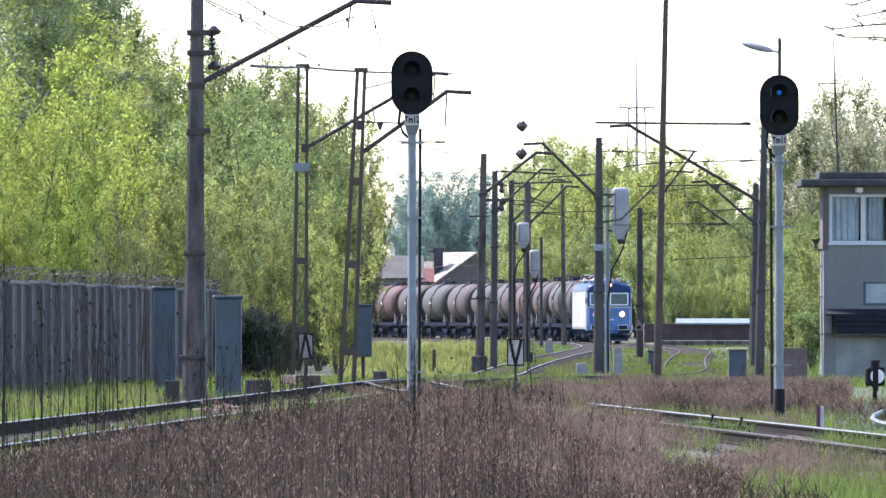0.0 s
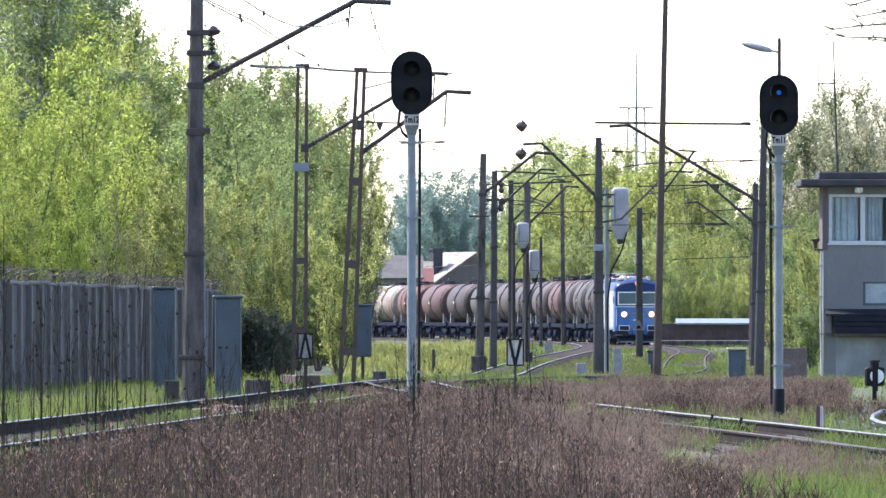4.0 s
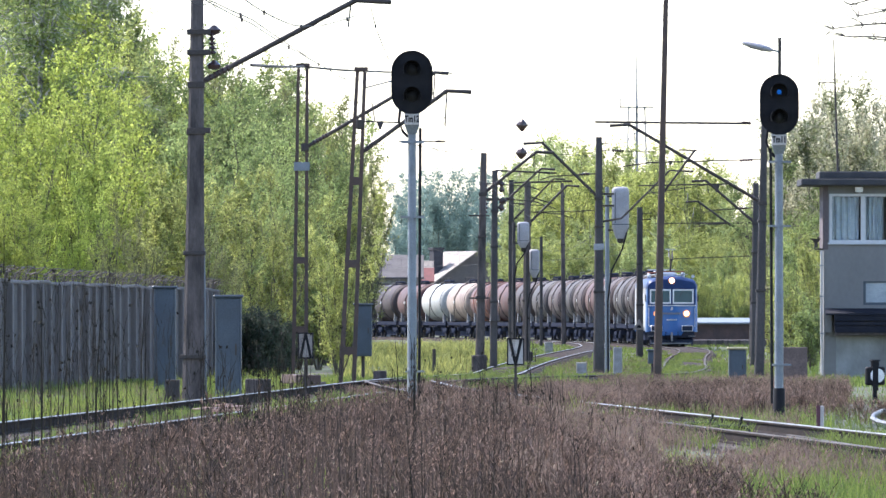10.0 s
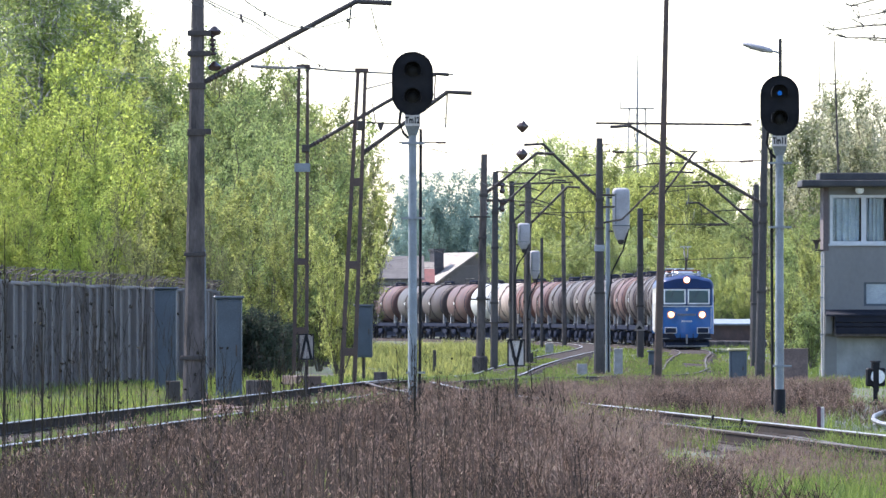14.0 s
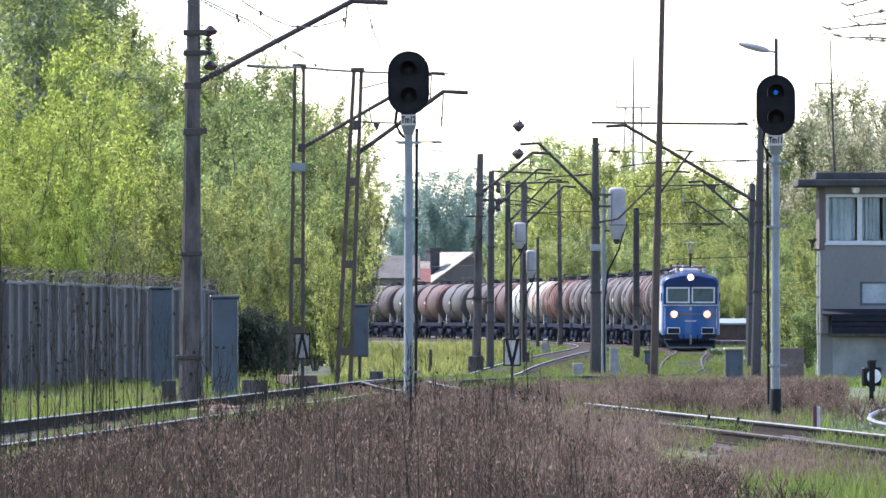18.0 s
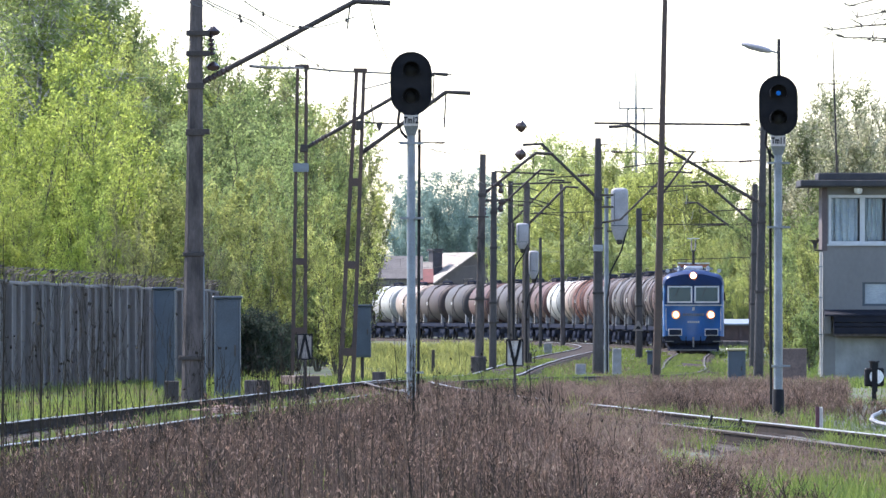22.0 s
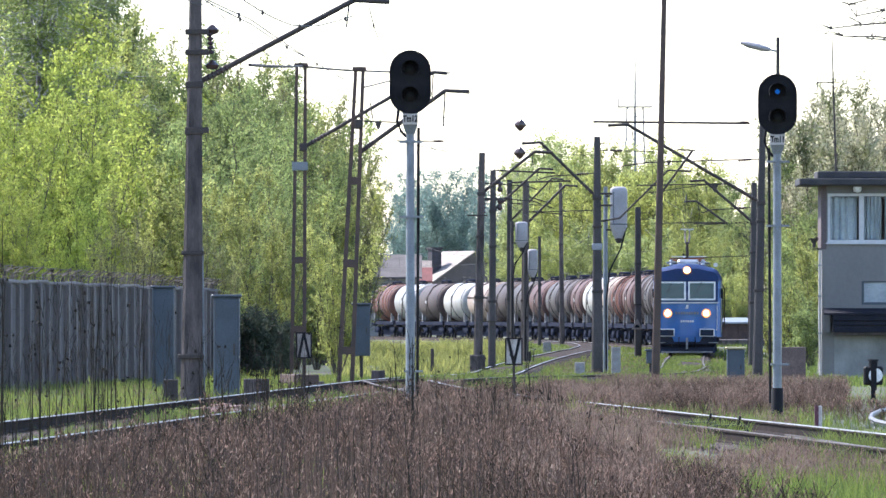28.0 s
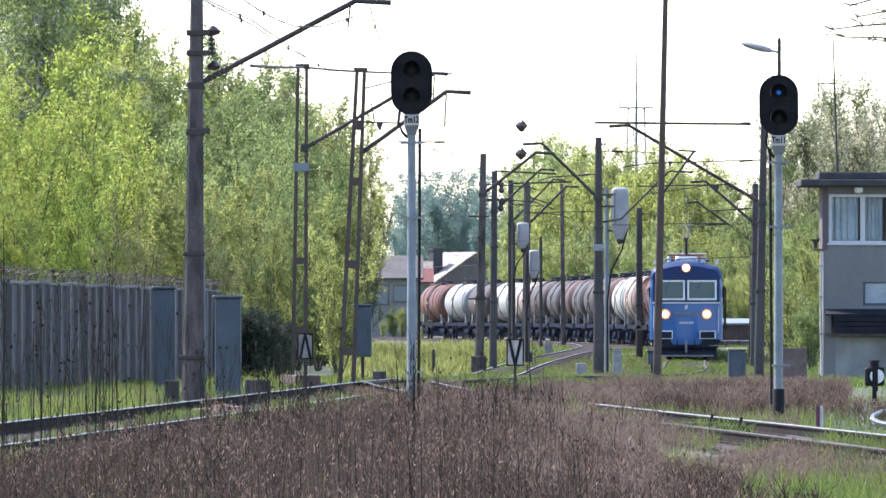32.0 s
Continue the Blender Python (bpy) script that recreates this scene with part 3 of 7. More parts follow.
def text_part(text, parent, size, at, material, label=""):
    cu = bpy.data.curves.new("lettering", "FONT")
    cu.body, cu.size, cu.align_x, cu.align_y, cu.extrude, cu.offset = text, size, "CENTER", "CENTER", 0.002, 0.005
    tmp = bpy.data.objects.new("lettering", cu)
    scene.collection.objects.link(tmp)
    me = bpy.data.meshes.new_from_object(tmp.evaluated_get(bpy.context.evaluated_depsgraph_get()))
    bpy.data.objects.remove(tmp)
    me.materials.append(material)
    ob = new("lettering", me)
    ob.parent = parent
    ob.matrix_basis = pose(*at, 90, 0, 0) @ Matrix.Diagonal((0.8, 1.15, 1, 1))
    if label:
        ob["label"] = label
    return ob


M_LENSPALE = mat("smoked_lens", (0.012, 0.013, 0.014), (0.009, 0.009, 0.010), 0.5, 0, 5, 40, 0.02, spec=0.3)
M_BLUE = glow("blue_signal_light", (0.01, 0.17, 0.70), 0.2, (0.01, 0.03, 0.1))


def signal(x, y, zc, w, h, name, lit, foot):
    g = ground_z(x, y)
    t = thing("shunting_signal", x, y, g, "two-lamp shunting signal, black oval head, grey post, " + ("blue lit" if lit else "unlit"), "signal", "shunting signals")
    c = zc - g
    part("post", Shape().lathe([(0.07, -0.2), (0.07, 2.0), (0.066, 2.05), (0.062, c - h / 2 + 0.02)], 16), M_STEEL, t, "pale grey tubular post", True)
    head = part("head", Shape().plate([(a, c + b) for a, b in stadium(w, h)], -0.14, -0.10), M_BLACK, t, "black oval background board")
    rim = Shape()
    o, i = stadium(w, h), stadium(w - 0.04, h - 0.04)
    n = len(o)
    rim.add([(a, yy, c + b) for yy in (-0.165, -0.139) for a, b in o] + [(a, yy, c + b) for yy in (-0.165, -0.139) for a, b in i],
            [(k, (k + 1) % n, (k + 1) % n + n, k + n) for k in range(n)] + [(2*n + k, 2*n + k + n, 2*n + (k + 1) % n + n, 2*n + (k + 1) % n) for k in range(n)]
            + [(k, 2*n + k, 2*n + (k + 1) % n, (k + 1) % n) for k in range(n)])
    part("rim", rim, M_BLACK, head)
    body = Shape().box(-0.16, 0.16, -0.10, 0.16, c - h / 2 + 0.12, c + h / 2 - 0.12, 0.02)
    part("lamp_housing", body, M_BLACK, t, "black lamp housing")
    for k, dz in enumerate((0.2, -0.2)):
        q = 0.32 if lit and k == 0 else 0.8
        lens = Shape().lathe([(0.115 * q, 0), (0.11 * q, -0.015), (0.07 * q, -0.035), (0.0, -0.045)], 20, "y", (0, -0.141, c + dz))
        m = M_BLUE if lit and k == 0 else M_LENSPALE
        part("lens", lens, m, head, "blue lit lens" if lit and k == 0 else "unlit lens", True)
        hood = Shape()
        r0 = 0.14
        arc = np.linspace(-0.15 * math.pi, 1.15 * math.pi, 14)
        hood.loft([[(r0 * math.cos(a), -0.141, c + dz + r0 * math.sin(a)), (r0 * math.cos(a), -0.40, c + dz + r0 * math.sin(a)),
                    ((r0 - 0.008) * math.cos(a), -0.40, c + dz + (r0 - 0.008) * math.sin(a)), ((r0 - 0.008) * math.cos(a), -0.141, c + dz + (r0 - 0.008) * math.sin(a))] for a in arc])
        part("hood", hood, M_BLACK, head, "black lamp hood", True)
    zp = c - h / 2 - 0.075
    pl = part("name_plate", Shape().box(-0.11, 0.11, -0.175, -0.165, zp - 0.085, zp + 0.08, 0.004), M_SIGN, t, "white name plate with black letters")
    text_part(name, pl, 0.118, (0, -0.178, zp), M_BLACK, "black lettering")
    bracket = Shape().loft([[(a * 0.07, b, zp - 0.22) for a, b in ((-1, -0.07), (1, -0.07), (1, 0.07), (-1, 0.07))],
                            [(a * 0.115, b, zp - 0.08) for a, b in ((-1, -0.12), (1, -0.12), (1, 0.12), (-1, 0.12))], [(a * 0.115, b, zp + 0.1) for a, b in ((-1, -0.12), (1, -0.12), (1, 0.12), (-1, 0.12))]])
    part("bracket", bracket, M_STEEL, t, "grey bracket")
    part("cable", Shape().tube([(-0.17, 0.02, c - h / 2 + 0.14), (-0.2, 0.02, c - h / 2 - 0.1), (-0.14, 0.02, c - h / 2 - 0.26), (-0.06, 0, c - h / 2 - 0.34)], 0.022, 8), M_BLACK, t, "black cable", True)
    sl = -1 if lit else 1
    part("ladder_rail", Shape().tube([(sl * 0.105, 0.16, 0.3), (sl * 0.125, 0.16, c - h / 2 - 0.2)], 0.023, 6), M_BLACK, t, "dark cable conduit")
    for z in (zp - 0.36, (c + 0.6) * 0.55, 0.9):
        part("collar", Shape().box(-0.1 if z < 2 else -0.17, 0.19, -0.08, 0.2, z, z + 0.03), M_STEEL, t)
    if foot:
        part("socket", Shape().lathe([(0.095, -0.25), (0.095, foot), (0.085, foot + 0.02)], 16), M_BLACK, t, "black foot socket", True)
    return t


signal(-0.47, 150, 5.36, 0.63, 0.97, "Tm12", False, 0)
signal(5.30, 156, 5.15, 0.615, 0.96, "Tm11", True, 0.66 - ground_z(5.30, 156))


# street lamp rising behind the lit signal
def street_lamp(x, y, top):
    g = ground_z(x, y)
    t = thing("street_lamp", x, y, g, "slim dark post with a pale lamp head", "lamp")
    h = top - g
    part("post", Shape().tube([(0, 0, -0.2), (0, 0, h)], [0.06, 0.035], 10), M_DARKIRON, t)
    part("arm", Shape().tube([(0, 0, h - 0.3), (-0.3, 0, h - 0.22)], 0.02, 8), M_STEEL, t)
    s = Shape()
    rings = []
    for u, w, hh in ((0, 0.03, 0.02), (0.08, 0.06, 0.035), (0.35, 0.09, 0.05), (0.75, 0.08, 0.045), (1, 0.03, 0.02)):
        rings.append([(-0.15 - u * 0.63, w * math.cos(a) * 1.3, h - 0.26 + u * 0.15 + hh * 1.5 * math.sin(a)) for a in np.linspace(0, 2 * math.pi, 12, endpoint=False)])
    s.loft(rings)
    part("lamp_head", s, M_PALEBOX, t, "pale grey lamp head", True)


street_lamp(6.98, 205, 7.58)



# ---- fence, cabinets, signs ----
def build_fence():
    x0, y0, x1, y1 = -9.67, 208.0, -6.79, 300.0
    top = 2.62
    L = math.hypot(x1 - x0, y1 - y0)
    fence = thing("panel_fence", x0, y0, 0, "grey concrete fence, panels darkened for shade, pale posts, barbed wire on top", "fence",
                  rz=math.degrees(math.atan2(y1 - y0, x1 - x0)))
    n = 30
    w = L / n
    panels = [Shape().box(0.05, w - 0.05, -0.03, 0.05, za, zb) for za, zb in ((-0.2, 0.62), (0.63, 1.28), (1.29, 1.94), (1.95, top - 0.1))]
    cap = Shape().box(0.0, w - 0.004, -0.1, 0.08, top - 0.096, top - 0.02, 0.02)
    post = Shape().box(-0.09, 0.09, -0.16, 0.08, -0.3, top - 0.1, 0.02)
    arm = Shape().tube([(0, 0, top - 0.05), (0, 0, top + 0.12), (0.02, -0.2, top + 0.28)], 0.02, 5)
    made = [part("panel", p, M_FENCE, fence) for p in panels] + [part("coping", cap, M_FENCEPOST, fence), part("post", post, M_FENCEPOST, fence, "pale concrete post"), part("bracket", arm, M_DARKIRON, fence, "bent iron wire bracket")]
    for k in range(1, n):
        for first in made:
            ob = new(first.name, first.data)
            ob.parent = fence
            ob.location = (k * w, 0.02 * math.sin(k * 2.3), 0.02 * math.sin(k * 1.7))
    for dz, dy in ((0.06, 0), (0.14, -0.05), (0.26, -0.19)):
        s = Shape().tube([(k * w / 2, dy, top + dz + 0.02 * math.sin(k * 2.1)) for k in range(2 * n)], 0.008, 4)
        part("barbed_wire", s, M_DARKIRON, fence)
    s = Shape()
    for k in range(170):
        x = rng.uniform(0, L)
        z = top - 0.02
        h = rng.uniform(0.1, 0.26)
        s.tube([(x, -0.05, z), (x + rng.uniform(-0.1, 0.1), -0.1, z + h), (x + rng.uniform(-0.15, 0.15), -0.2, z + h + 0.03)], 0.012, 3)
    tagged(part("dry_vines", s, M_DARKIRON, fence, "dry brown vine stems on the coping"), kind="stuff")


build_fence()


def cabinet(x, y, w, h, label, d=0.5, legs=0.0, lid=0.06, material=None, lidmat=None, doors=1):
    g = ground_z(x, y)
    t = thing("relay_cabinet", x, y, g, label, "cabinet")
    z0 = legs
    if legs:
        part("leg", Shape().tube([(0, 0, -0.2), (0, 0, legs + 0.02)], 0.05, 8), M_DARKIRON, t)
    part("body", Shape().box(-w / 2, w / 2, -d / 2, d / 2, z0 - (0 if legs else 0.1), z0 + h, 0.02), material or M_CABINET, t)
    part("lid", Shape().box(-w / 2 - 0.04, w / 2 + 0.04, -d / 2 - 0.05, d / 2 + 0.05, z0 + h, z0 + h + lid, 0.02), lidmat or material or M_CABINET, t, "overhanging lid")
    dw = (w - 0.08) / doors
    for k in range(doors):
        xa = -w / 2 + 0.04 + k * dw
        door = part("door", Shape().box(xa + 0.01, xa + dw - 0.01, -d / 2 - 0.02, -d / 2 + 0.001, z0 + 0.06, z0 + h - 0.05, 0.008), material or M_CABINET, t)
        part("handle", Shape().box(xa + dw - 0.08, xa + dw - 0.05, -d / 2 - 0.05, -d / 2 - 0.018, z0 + h * 0.45, z0 + h * 0.56), M_DARKIRON, door)
    return t


M_YELLOW = mat("faded_yellow", (0.42, 0.37, 0.20), (0.33, 0.29, 0.17), 0.6, 0, 6, 50, 0.05)
cabinet(-4.23, 195, 0.513, 2.17 - ground_z(-4.23, 195), "tall blue-grey steel relay cabinet beside a mast", 0.45)
cabinet(-6.24, 222, 0.482, 2.42 - ground_z(-6.24, 222), "tall green-grey relay cabinet against the fence", 0.45)
cabinet(-2.30, 285, 0.505, 1.466, "blue-grey box on a short leg", 0.4, 0.63 - ground_z(-2.30, 285))
cabinet(7.80, 262, 0.464, 0.91 - ground_z(7.80, 262), "low blue-grey cabinet with a faded yellow lid", 0.4, 0, 0.06, None, M_YELLOW)
cabinet(6.15, 290, 0.282, 0.365, "small green-grey junction box on a post", 0.25, 0.39 - ground_z(6.15, 290))


def hung_box(x, y, z0, w, h, label, material=None):
    """A tapered trackside box carried on a post with its cable."""
    g = ground_z(x, y)
    t = thing("equipment_box", x, y, g, label, "equipment box")
    z = z0 - g
    s = Shape()
    rings = []
    for u, k in ((0, 0.45), (0.03, 0.55), (0.16, 0.86), (0.2, 0.93), (0.22, 0.98), (0.9, 1.0), (0.95, 0.96), (0.985, 0.8), (1, 0.5)):
        a = w / 2 * k
        rings.append([(a * math.copysign(abs(math.cos(q)) ** 0.55, math.cos(q)), 0.2 * k * math.copysign(abs(math.sin(q)) ** 0.55, math.sin(q)), z + h * u) for q in np.linspace(0, 2 * math.pi, 20, endpoint=False)])
    box_ = part("box", s.loft(rings), material or M_PALEBOX, t, "pale grey rounded box", True)
    part("seam", Shape().box(-w * 0.49, w * 0.49, -0.21, -0.203, z + h * 0.27, z + h * 0.285), M_CABINET, box_, "dark lid seam")
    part("hinge", Shape().box(-w * 0.32, -w * 0.28, -0.212, -0.203, z + h * 0.3, z + h * 0.9), M_CABINET, box_, "dark hinge line")
    part("gland", Shape().lathe([(w * 0.2, z + 0.01), (w * 0.17, z - 0.1), (w * 0.1, z - 0.16)], 12), M_DARKIRON, box_, "dark cable gland", True)
    part("post", Shape().tube([(-w * 0.75, 0.05, -0.3), (-w * 0.75, 0.05, z + h)], [0.09, 0.07], 10), M_STEEL if w > 0.55 else M_CONCDARK, t, "slim carrying post")
    for q in (0.15, 0.8):
        part("bracket", Shape().box(-w * 0.75, -w * 0.3, -0.02, 0.06, z + h * q, z + h * q + 0.06), M_DARKIRON, t)
    part("cable", Shape().tube([(w * 0.35, -0.05, z + h * 0.7), (w * 0.42, -0.1, z + h * 0.2), (w * 0.1, -0.1, z - h * 0.2), (-w * 0.5, -0.1, z - h * 0.6), (-w * 0.72, -0.06, z - h * 1.2), (-w * 0.7, -0.06, 0)], 0.03, 8), M_BLACK, t, "thick black cable", True)
    return t


hung_box(6.19, 345, 4.47, 0.611, 1.814, "pale grey tapered box on a concrete post with cable")
hung_box(3.22, 397, 4.50, 0.499, 1.044, "pale grey tapered box on a mast with cable")
hung_box(3.68, 398, 3.31, 0.409, 1.137, "small pale grey tapered box with cable")


# darker copy of the sign white; the backlit face's shade is in the colour
M_DULLSIGN = mat("grimy_sign_enamel", (0.27, 0.235, 0.21), (0.20, 0.17, 0.15), 0.7, 0, 6, 50, 0.05)


def board(x, y, z0, w, h, glyph, label):
    """A white track board with a black frame and a black angle mark."""
    g = ground_z(x, y)
    t = thing("track_sign", x, y, g, label, "sign", "track signs")
    z = z0 - g
    part("stake", Shape().box(-0.02, 0.02, 0.012, 0.05, -0.2, z + h * 0.8), M_DARKIRON, t)
    part("panel", Shape().box(-w / 2, w / 2, -0.008, 0.008, z, z + h), M_SIGN if glyph == "V" else M_DULLSIGN, t, "white enamel panel")
    f = 0.022
    fr = Shape().box(-w / 2, w / 2, -0.02, -0.009, z + h - f, z + h).box(-w / 2, w / 2, -0.02, -0.009, z, z + f).box(-w / 2, -w / 2 + f, -0.02, -0.009, z + f, z + h - f).box(w / 2 - f, w / 2, -0.02, -0.009, z + f, z + h - f)
    part("border", fr, M_BLACK, t, "black border")
    m = Shape()
    tw = 0.05
    lo, hi = (z + h - f, z + f) if glyph == "V" else (z + f, z + h - f)
    for sg in (-1, 1):
        m.plate([(sg * (w / 2 - f - 0.005), lo), (sg * (w / 2 - f - 0.005 - tw), lo), (sg * -0.001, hi + (0.09 if glyph == "V" else -0.09)), (0, hi), (sg * 0.025, hi)], -0.018, -0.0085)
    part("mark", m, M_BLACK, t, "black angle mark")
    return t


board(1.16, 158, 1.03, 0.280, 0.433, "V", "white board with a black downward angle and frame")
board(-2.43, 175, 1.06, 0.280, 0.460, "A", "white board with a black upward angle and frame")


def triangle_sign(x, y, zc, s):
    t = thing("warning_sign", x, y, zc, "small pale triangular warning plate on a mast", "sign", "track signs")
    k = s / 2
    part("plate", Shape().plate([(-k, -k * 0.8), (k, -k * 0.8), (k * 0.12, k), (-k * 0.12, k)], -0.02, 0), M_DULLSIGN, t)
    part("symbol", Shape().plate([(-k * 0.45, -k * 0.5), (k * 0.45, -k * 0.5), (k * 0.3, -k * 0.1), (0, k * 0.1), (-k * 0.3, -k * 0.1)], -0.03, -0.021), M_BLACK, t)


triangle_sign(9.43, 475.82, 1.31, 0.544)


def lantern(x, y, zb, h):
    """A switch lantern: black box with white round glass on an iron stand."""
    t = thing("switch_lantern", x, y, zb, "black point indicator lantern with a white disc", "lantern")
    k = h
    part("stand", Shape().lathe([(0.16 * k, 0), (0.16 * k, 0.04 * k), (0.06 * k, 0.10 * k), (0.05 * k, 0.38 * k), (0.09 * k, 0.42 * k)], 12), M_BLACK, t, "", True)
    body = part("lamp_box", Shape().box(-0.22 * k, 0.22 * k, -0.16 * k, 0.16 * k, 0.42 * k, 0.84 * k, 0.03), M_BLACK, t)
    part("disc", Shape().lathe([(0.16 * k, 0), (0.16 * k, -0.02), (0, -0.025)], 20, "y", (0.05 * k, -0.161 * k, 0.64 * k)), M_WHITE, body, "white round glass")
    part("bar", Shape().box(-0.06 * k, 0.07 * k, -0.21 * k, -0.19 * k, 0.3 * k, 0.95 * k), M_BLACK, body)
    part("chimney", Shape().lathe([(0.10 * k, 0.84 * k), (0.10 * k, 0.96 * k), (0.13 * k, 0.97 * k), (0.12 * k, k)], 14), M_BLACK, body)


lantern(8.08, 185, 0.17, 0.825)


def stake(x, y, top, w, material, label, d=None):
    g = ground_z(x, y)
    t = thing("marker_post", x, y, g, label, "marker post")
    part("post", Shape().box(-w / 2, w / 2, -(d or w) / 2, (d or w) / 2, -0.2, top - g, min(w, 0.1) * 0.15), material, t)
    return t


M_BINBROWN = mat("rusty_brown_sheet", (0.15, 0.105, 0.09), (0.10, 0.07, 0.062), 0.85, 0, 2, 25, 0.2)
M_STONE = mat("pale_stone", (0.32, 0.31, 0.29), (0.22, 0.21, 0.19), 0.9, 0, 5, 40, 0.3)
stake(5.30, 300, 0.84, 0.274, M_STONE, "short pale stone marker in the grass", 0.2)
stake(3.99, 285, 0.45, 0.293, M_STONE, "low pale concrete block in the grass", 0.4)
stake(-0.29, 320, 0.72, 0.110, M_DARKIRON, "thin dark iron stake")
stake(5.56, 520, 0.36, 0.416, M_STONE, "pale concrete box beside the rails", 0.4)
fouling = stake(5.34, 140, 0.55, 0.10, M_SIGN, "pale fouling marker post with a maroon half", 0.08)
part("maroon_half", Shape().box(-0.055, 0.0, -0.045, 0.045, 0.0, 0.555 - fouling.location.z), mat("maroon_paint", (0.10, 0.03, 0.045), (0.07, 0.025, 0.035), 0.7), fouling, "maroon painted half")
stake(-3.55, 190, 0.60, 0.489, M_CONC, "low grey concrete cable pit", 0.5)
stake(-1.48, 232, 0.52, 0.318, M_CONC, "low pale switch machine lid", 0.5)
stake(9.57, 270, 0.94, 0.741, M_BINBROWN, "rusty brown steel bin beside the signal box", 0.6)


stake(-5.06, 185, 0.62, 0.27, M_DARKIRON, "small dark iron junction box by the rail", 0.3)


def sleeper_stack(x, y):
    t = thing("sleeper_stack", x, y, ground_z(x, y), "low stack of old dark wooden sleepers by the track", "sleepers")
    for k, (dx, z, rz) in enumerate(((0, 0.0, 4), (0.05, 0.16, -7), (-0.1, 0.32, 11))):
        part("old_sleeper", Shape().box(-0.28, 0.28, -0.9, 0.9, z - 0.05, z + 0.15, 0.02), M_RUST, t).matrix_basis = pose(dx, 0, 0, 0, 0, rz)


sleeper_stack(-3.0, 216)


M_BOARD = mat("old_reddish_board", (0.26, 0.17, 0.14), (0.15, 0.095, 0.08), 0.85, 0, 4, 40, 0.2, 0, 0.4)


def plank_litter(x, y, n, spread, label, material, seed):
    """Broken boards lying about."""
    r = np.random.default_rng(seed)
    t = thing("broken_boards", x, y, rail_z(y) - 0.15, label, "debris")
    for k in range(n):
        w, d, h = r.uniform(0.06, 0.16), r.uniform(0.4, 1.2), r.uniform(0.02, 0.05)
        part("board", Shape().box(-w / 2, w / 2, -d / 2, d / 2, 0, h, 0.008), material, t).matrix_basis = pose(r.normal(0, spread), r.normal(0, spread * 4), 0.03 * k, r.uniform(-3, 3), r.uniform(-6, 6), r.uniform(-70, 70))
    return t


plank_litter(-3.6, 166, 4, 0.12, "broken reddish boards between the rails", M_BOARD, 4)
plank_litter(8.6, 212, 3, 0.3, "weathered boards lying in dry grass", M_BOARD, 8)


def spare_rail():
    """The siding's switch blade inside its rail, with tie bars."""
    t = thing("spare_rail", 4.36, 124.8, 0.33, "worn steel switch blade inside the siding", "rail")
    part("blade", Shape().loft([[(x + a, y, z) for a, z in ((-0.03, -0.1), (0.03, -0.1), (0.03, 0.0), (-0.03, 0.0))] for x, y in ((0, 0), (0.2, -4.5), (0.42, -9.5), (0.62, -14))]), M_RAILDULL, t)
    for k in range(4):
        part("tie_bar", Shape().box(-0.5, 0.75, -0.05 - 3.2 * k, 0.05 - 3.2 * k, -0.16, -0.08), M_DARKIRON, t, "rusty tie bar")


spare_rail()


# ---- signal box ----
def pierced(w, z0, z1, T, holes):
    """A wall along x with openings right through it, as one closed mesh."""
    xs = sorted({0, w, *(h[0] for h in holes), *(h[1] for h in holes)})
    zs = sorted({z0, z1, *(h[2] for h in holes), *(h[3] for h in holes)})
    n, m = len(xs), len(zs)
    s = Shape()
    s.v = [(x, y, z) for y in (0, T) for z in zs for x in xs]
    idx = lambda k, i, j: k * n * m + j * n + i
    solid = lambda i, j: 0 <= i < n - 1 and 0 <= j < m - 1 and not any(h[0] - 1e-6 <= xs[i] and xs[i + 1] <= h[1] + 1e-6 and h[2] - 1e-6 <= zs[j] and zs[j + 1] <= h[3] + 1e-6 for h in holes)
    for j in range(m - 1):
        for i in range(n - 1):
            if not solid(i, j):
                continue
            s.f += [(idx(0, i, j), idx(0, i + 1, j), idx(0, i + 1, j + 1), idx(0, i, j + 1)), (idx(1, i, j), idx(1, i, j + 1), idx(1, i + 1, j + 1), idx(1, i + 1, j))]
            for di, dj, p, q in ((-1, 0, (i, j), (i, j + 1)), (1, 0, (i + 1, j), (i + 1, j + 1)), (0, -1, (i, j), (i + 1, j)), (0, 1, (i, j + 1), (i + 1, j + 1))):
                if not solid(i + di, j + dj):
                    s.f.append((idx(0, *p), idx(0, *q), idx(1, *q), idx(1, *p)))
    return s


M_FRAME = mat("white_window_paint", (0.52, 0.53, 0.53), (0.44, 0.45, 0.45), 0.5, 0, 4, 40, 0.03, grain=0.08)
M_PALEREND = mat("pale_patched_render", (0.28, 0.29, 0.28), (0.17, 0.168, 0.158), 0.9, 0, 0.9, 7, 0.12, 0.3, grain=0.1)


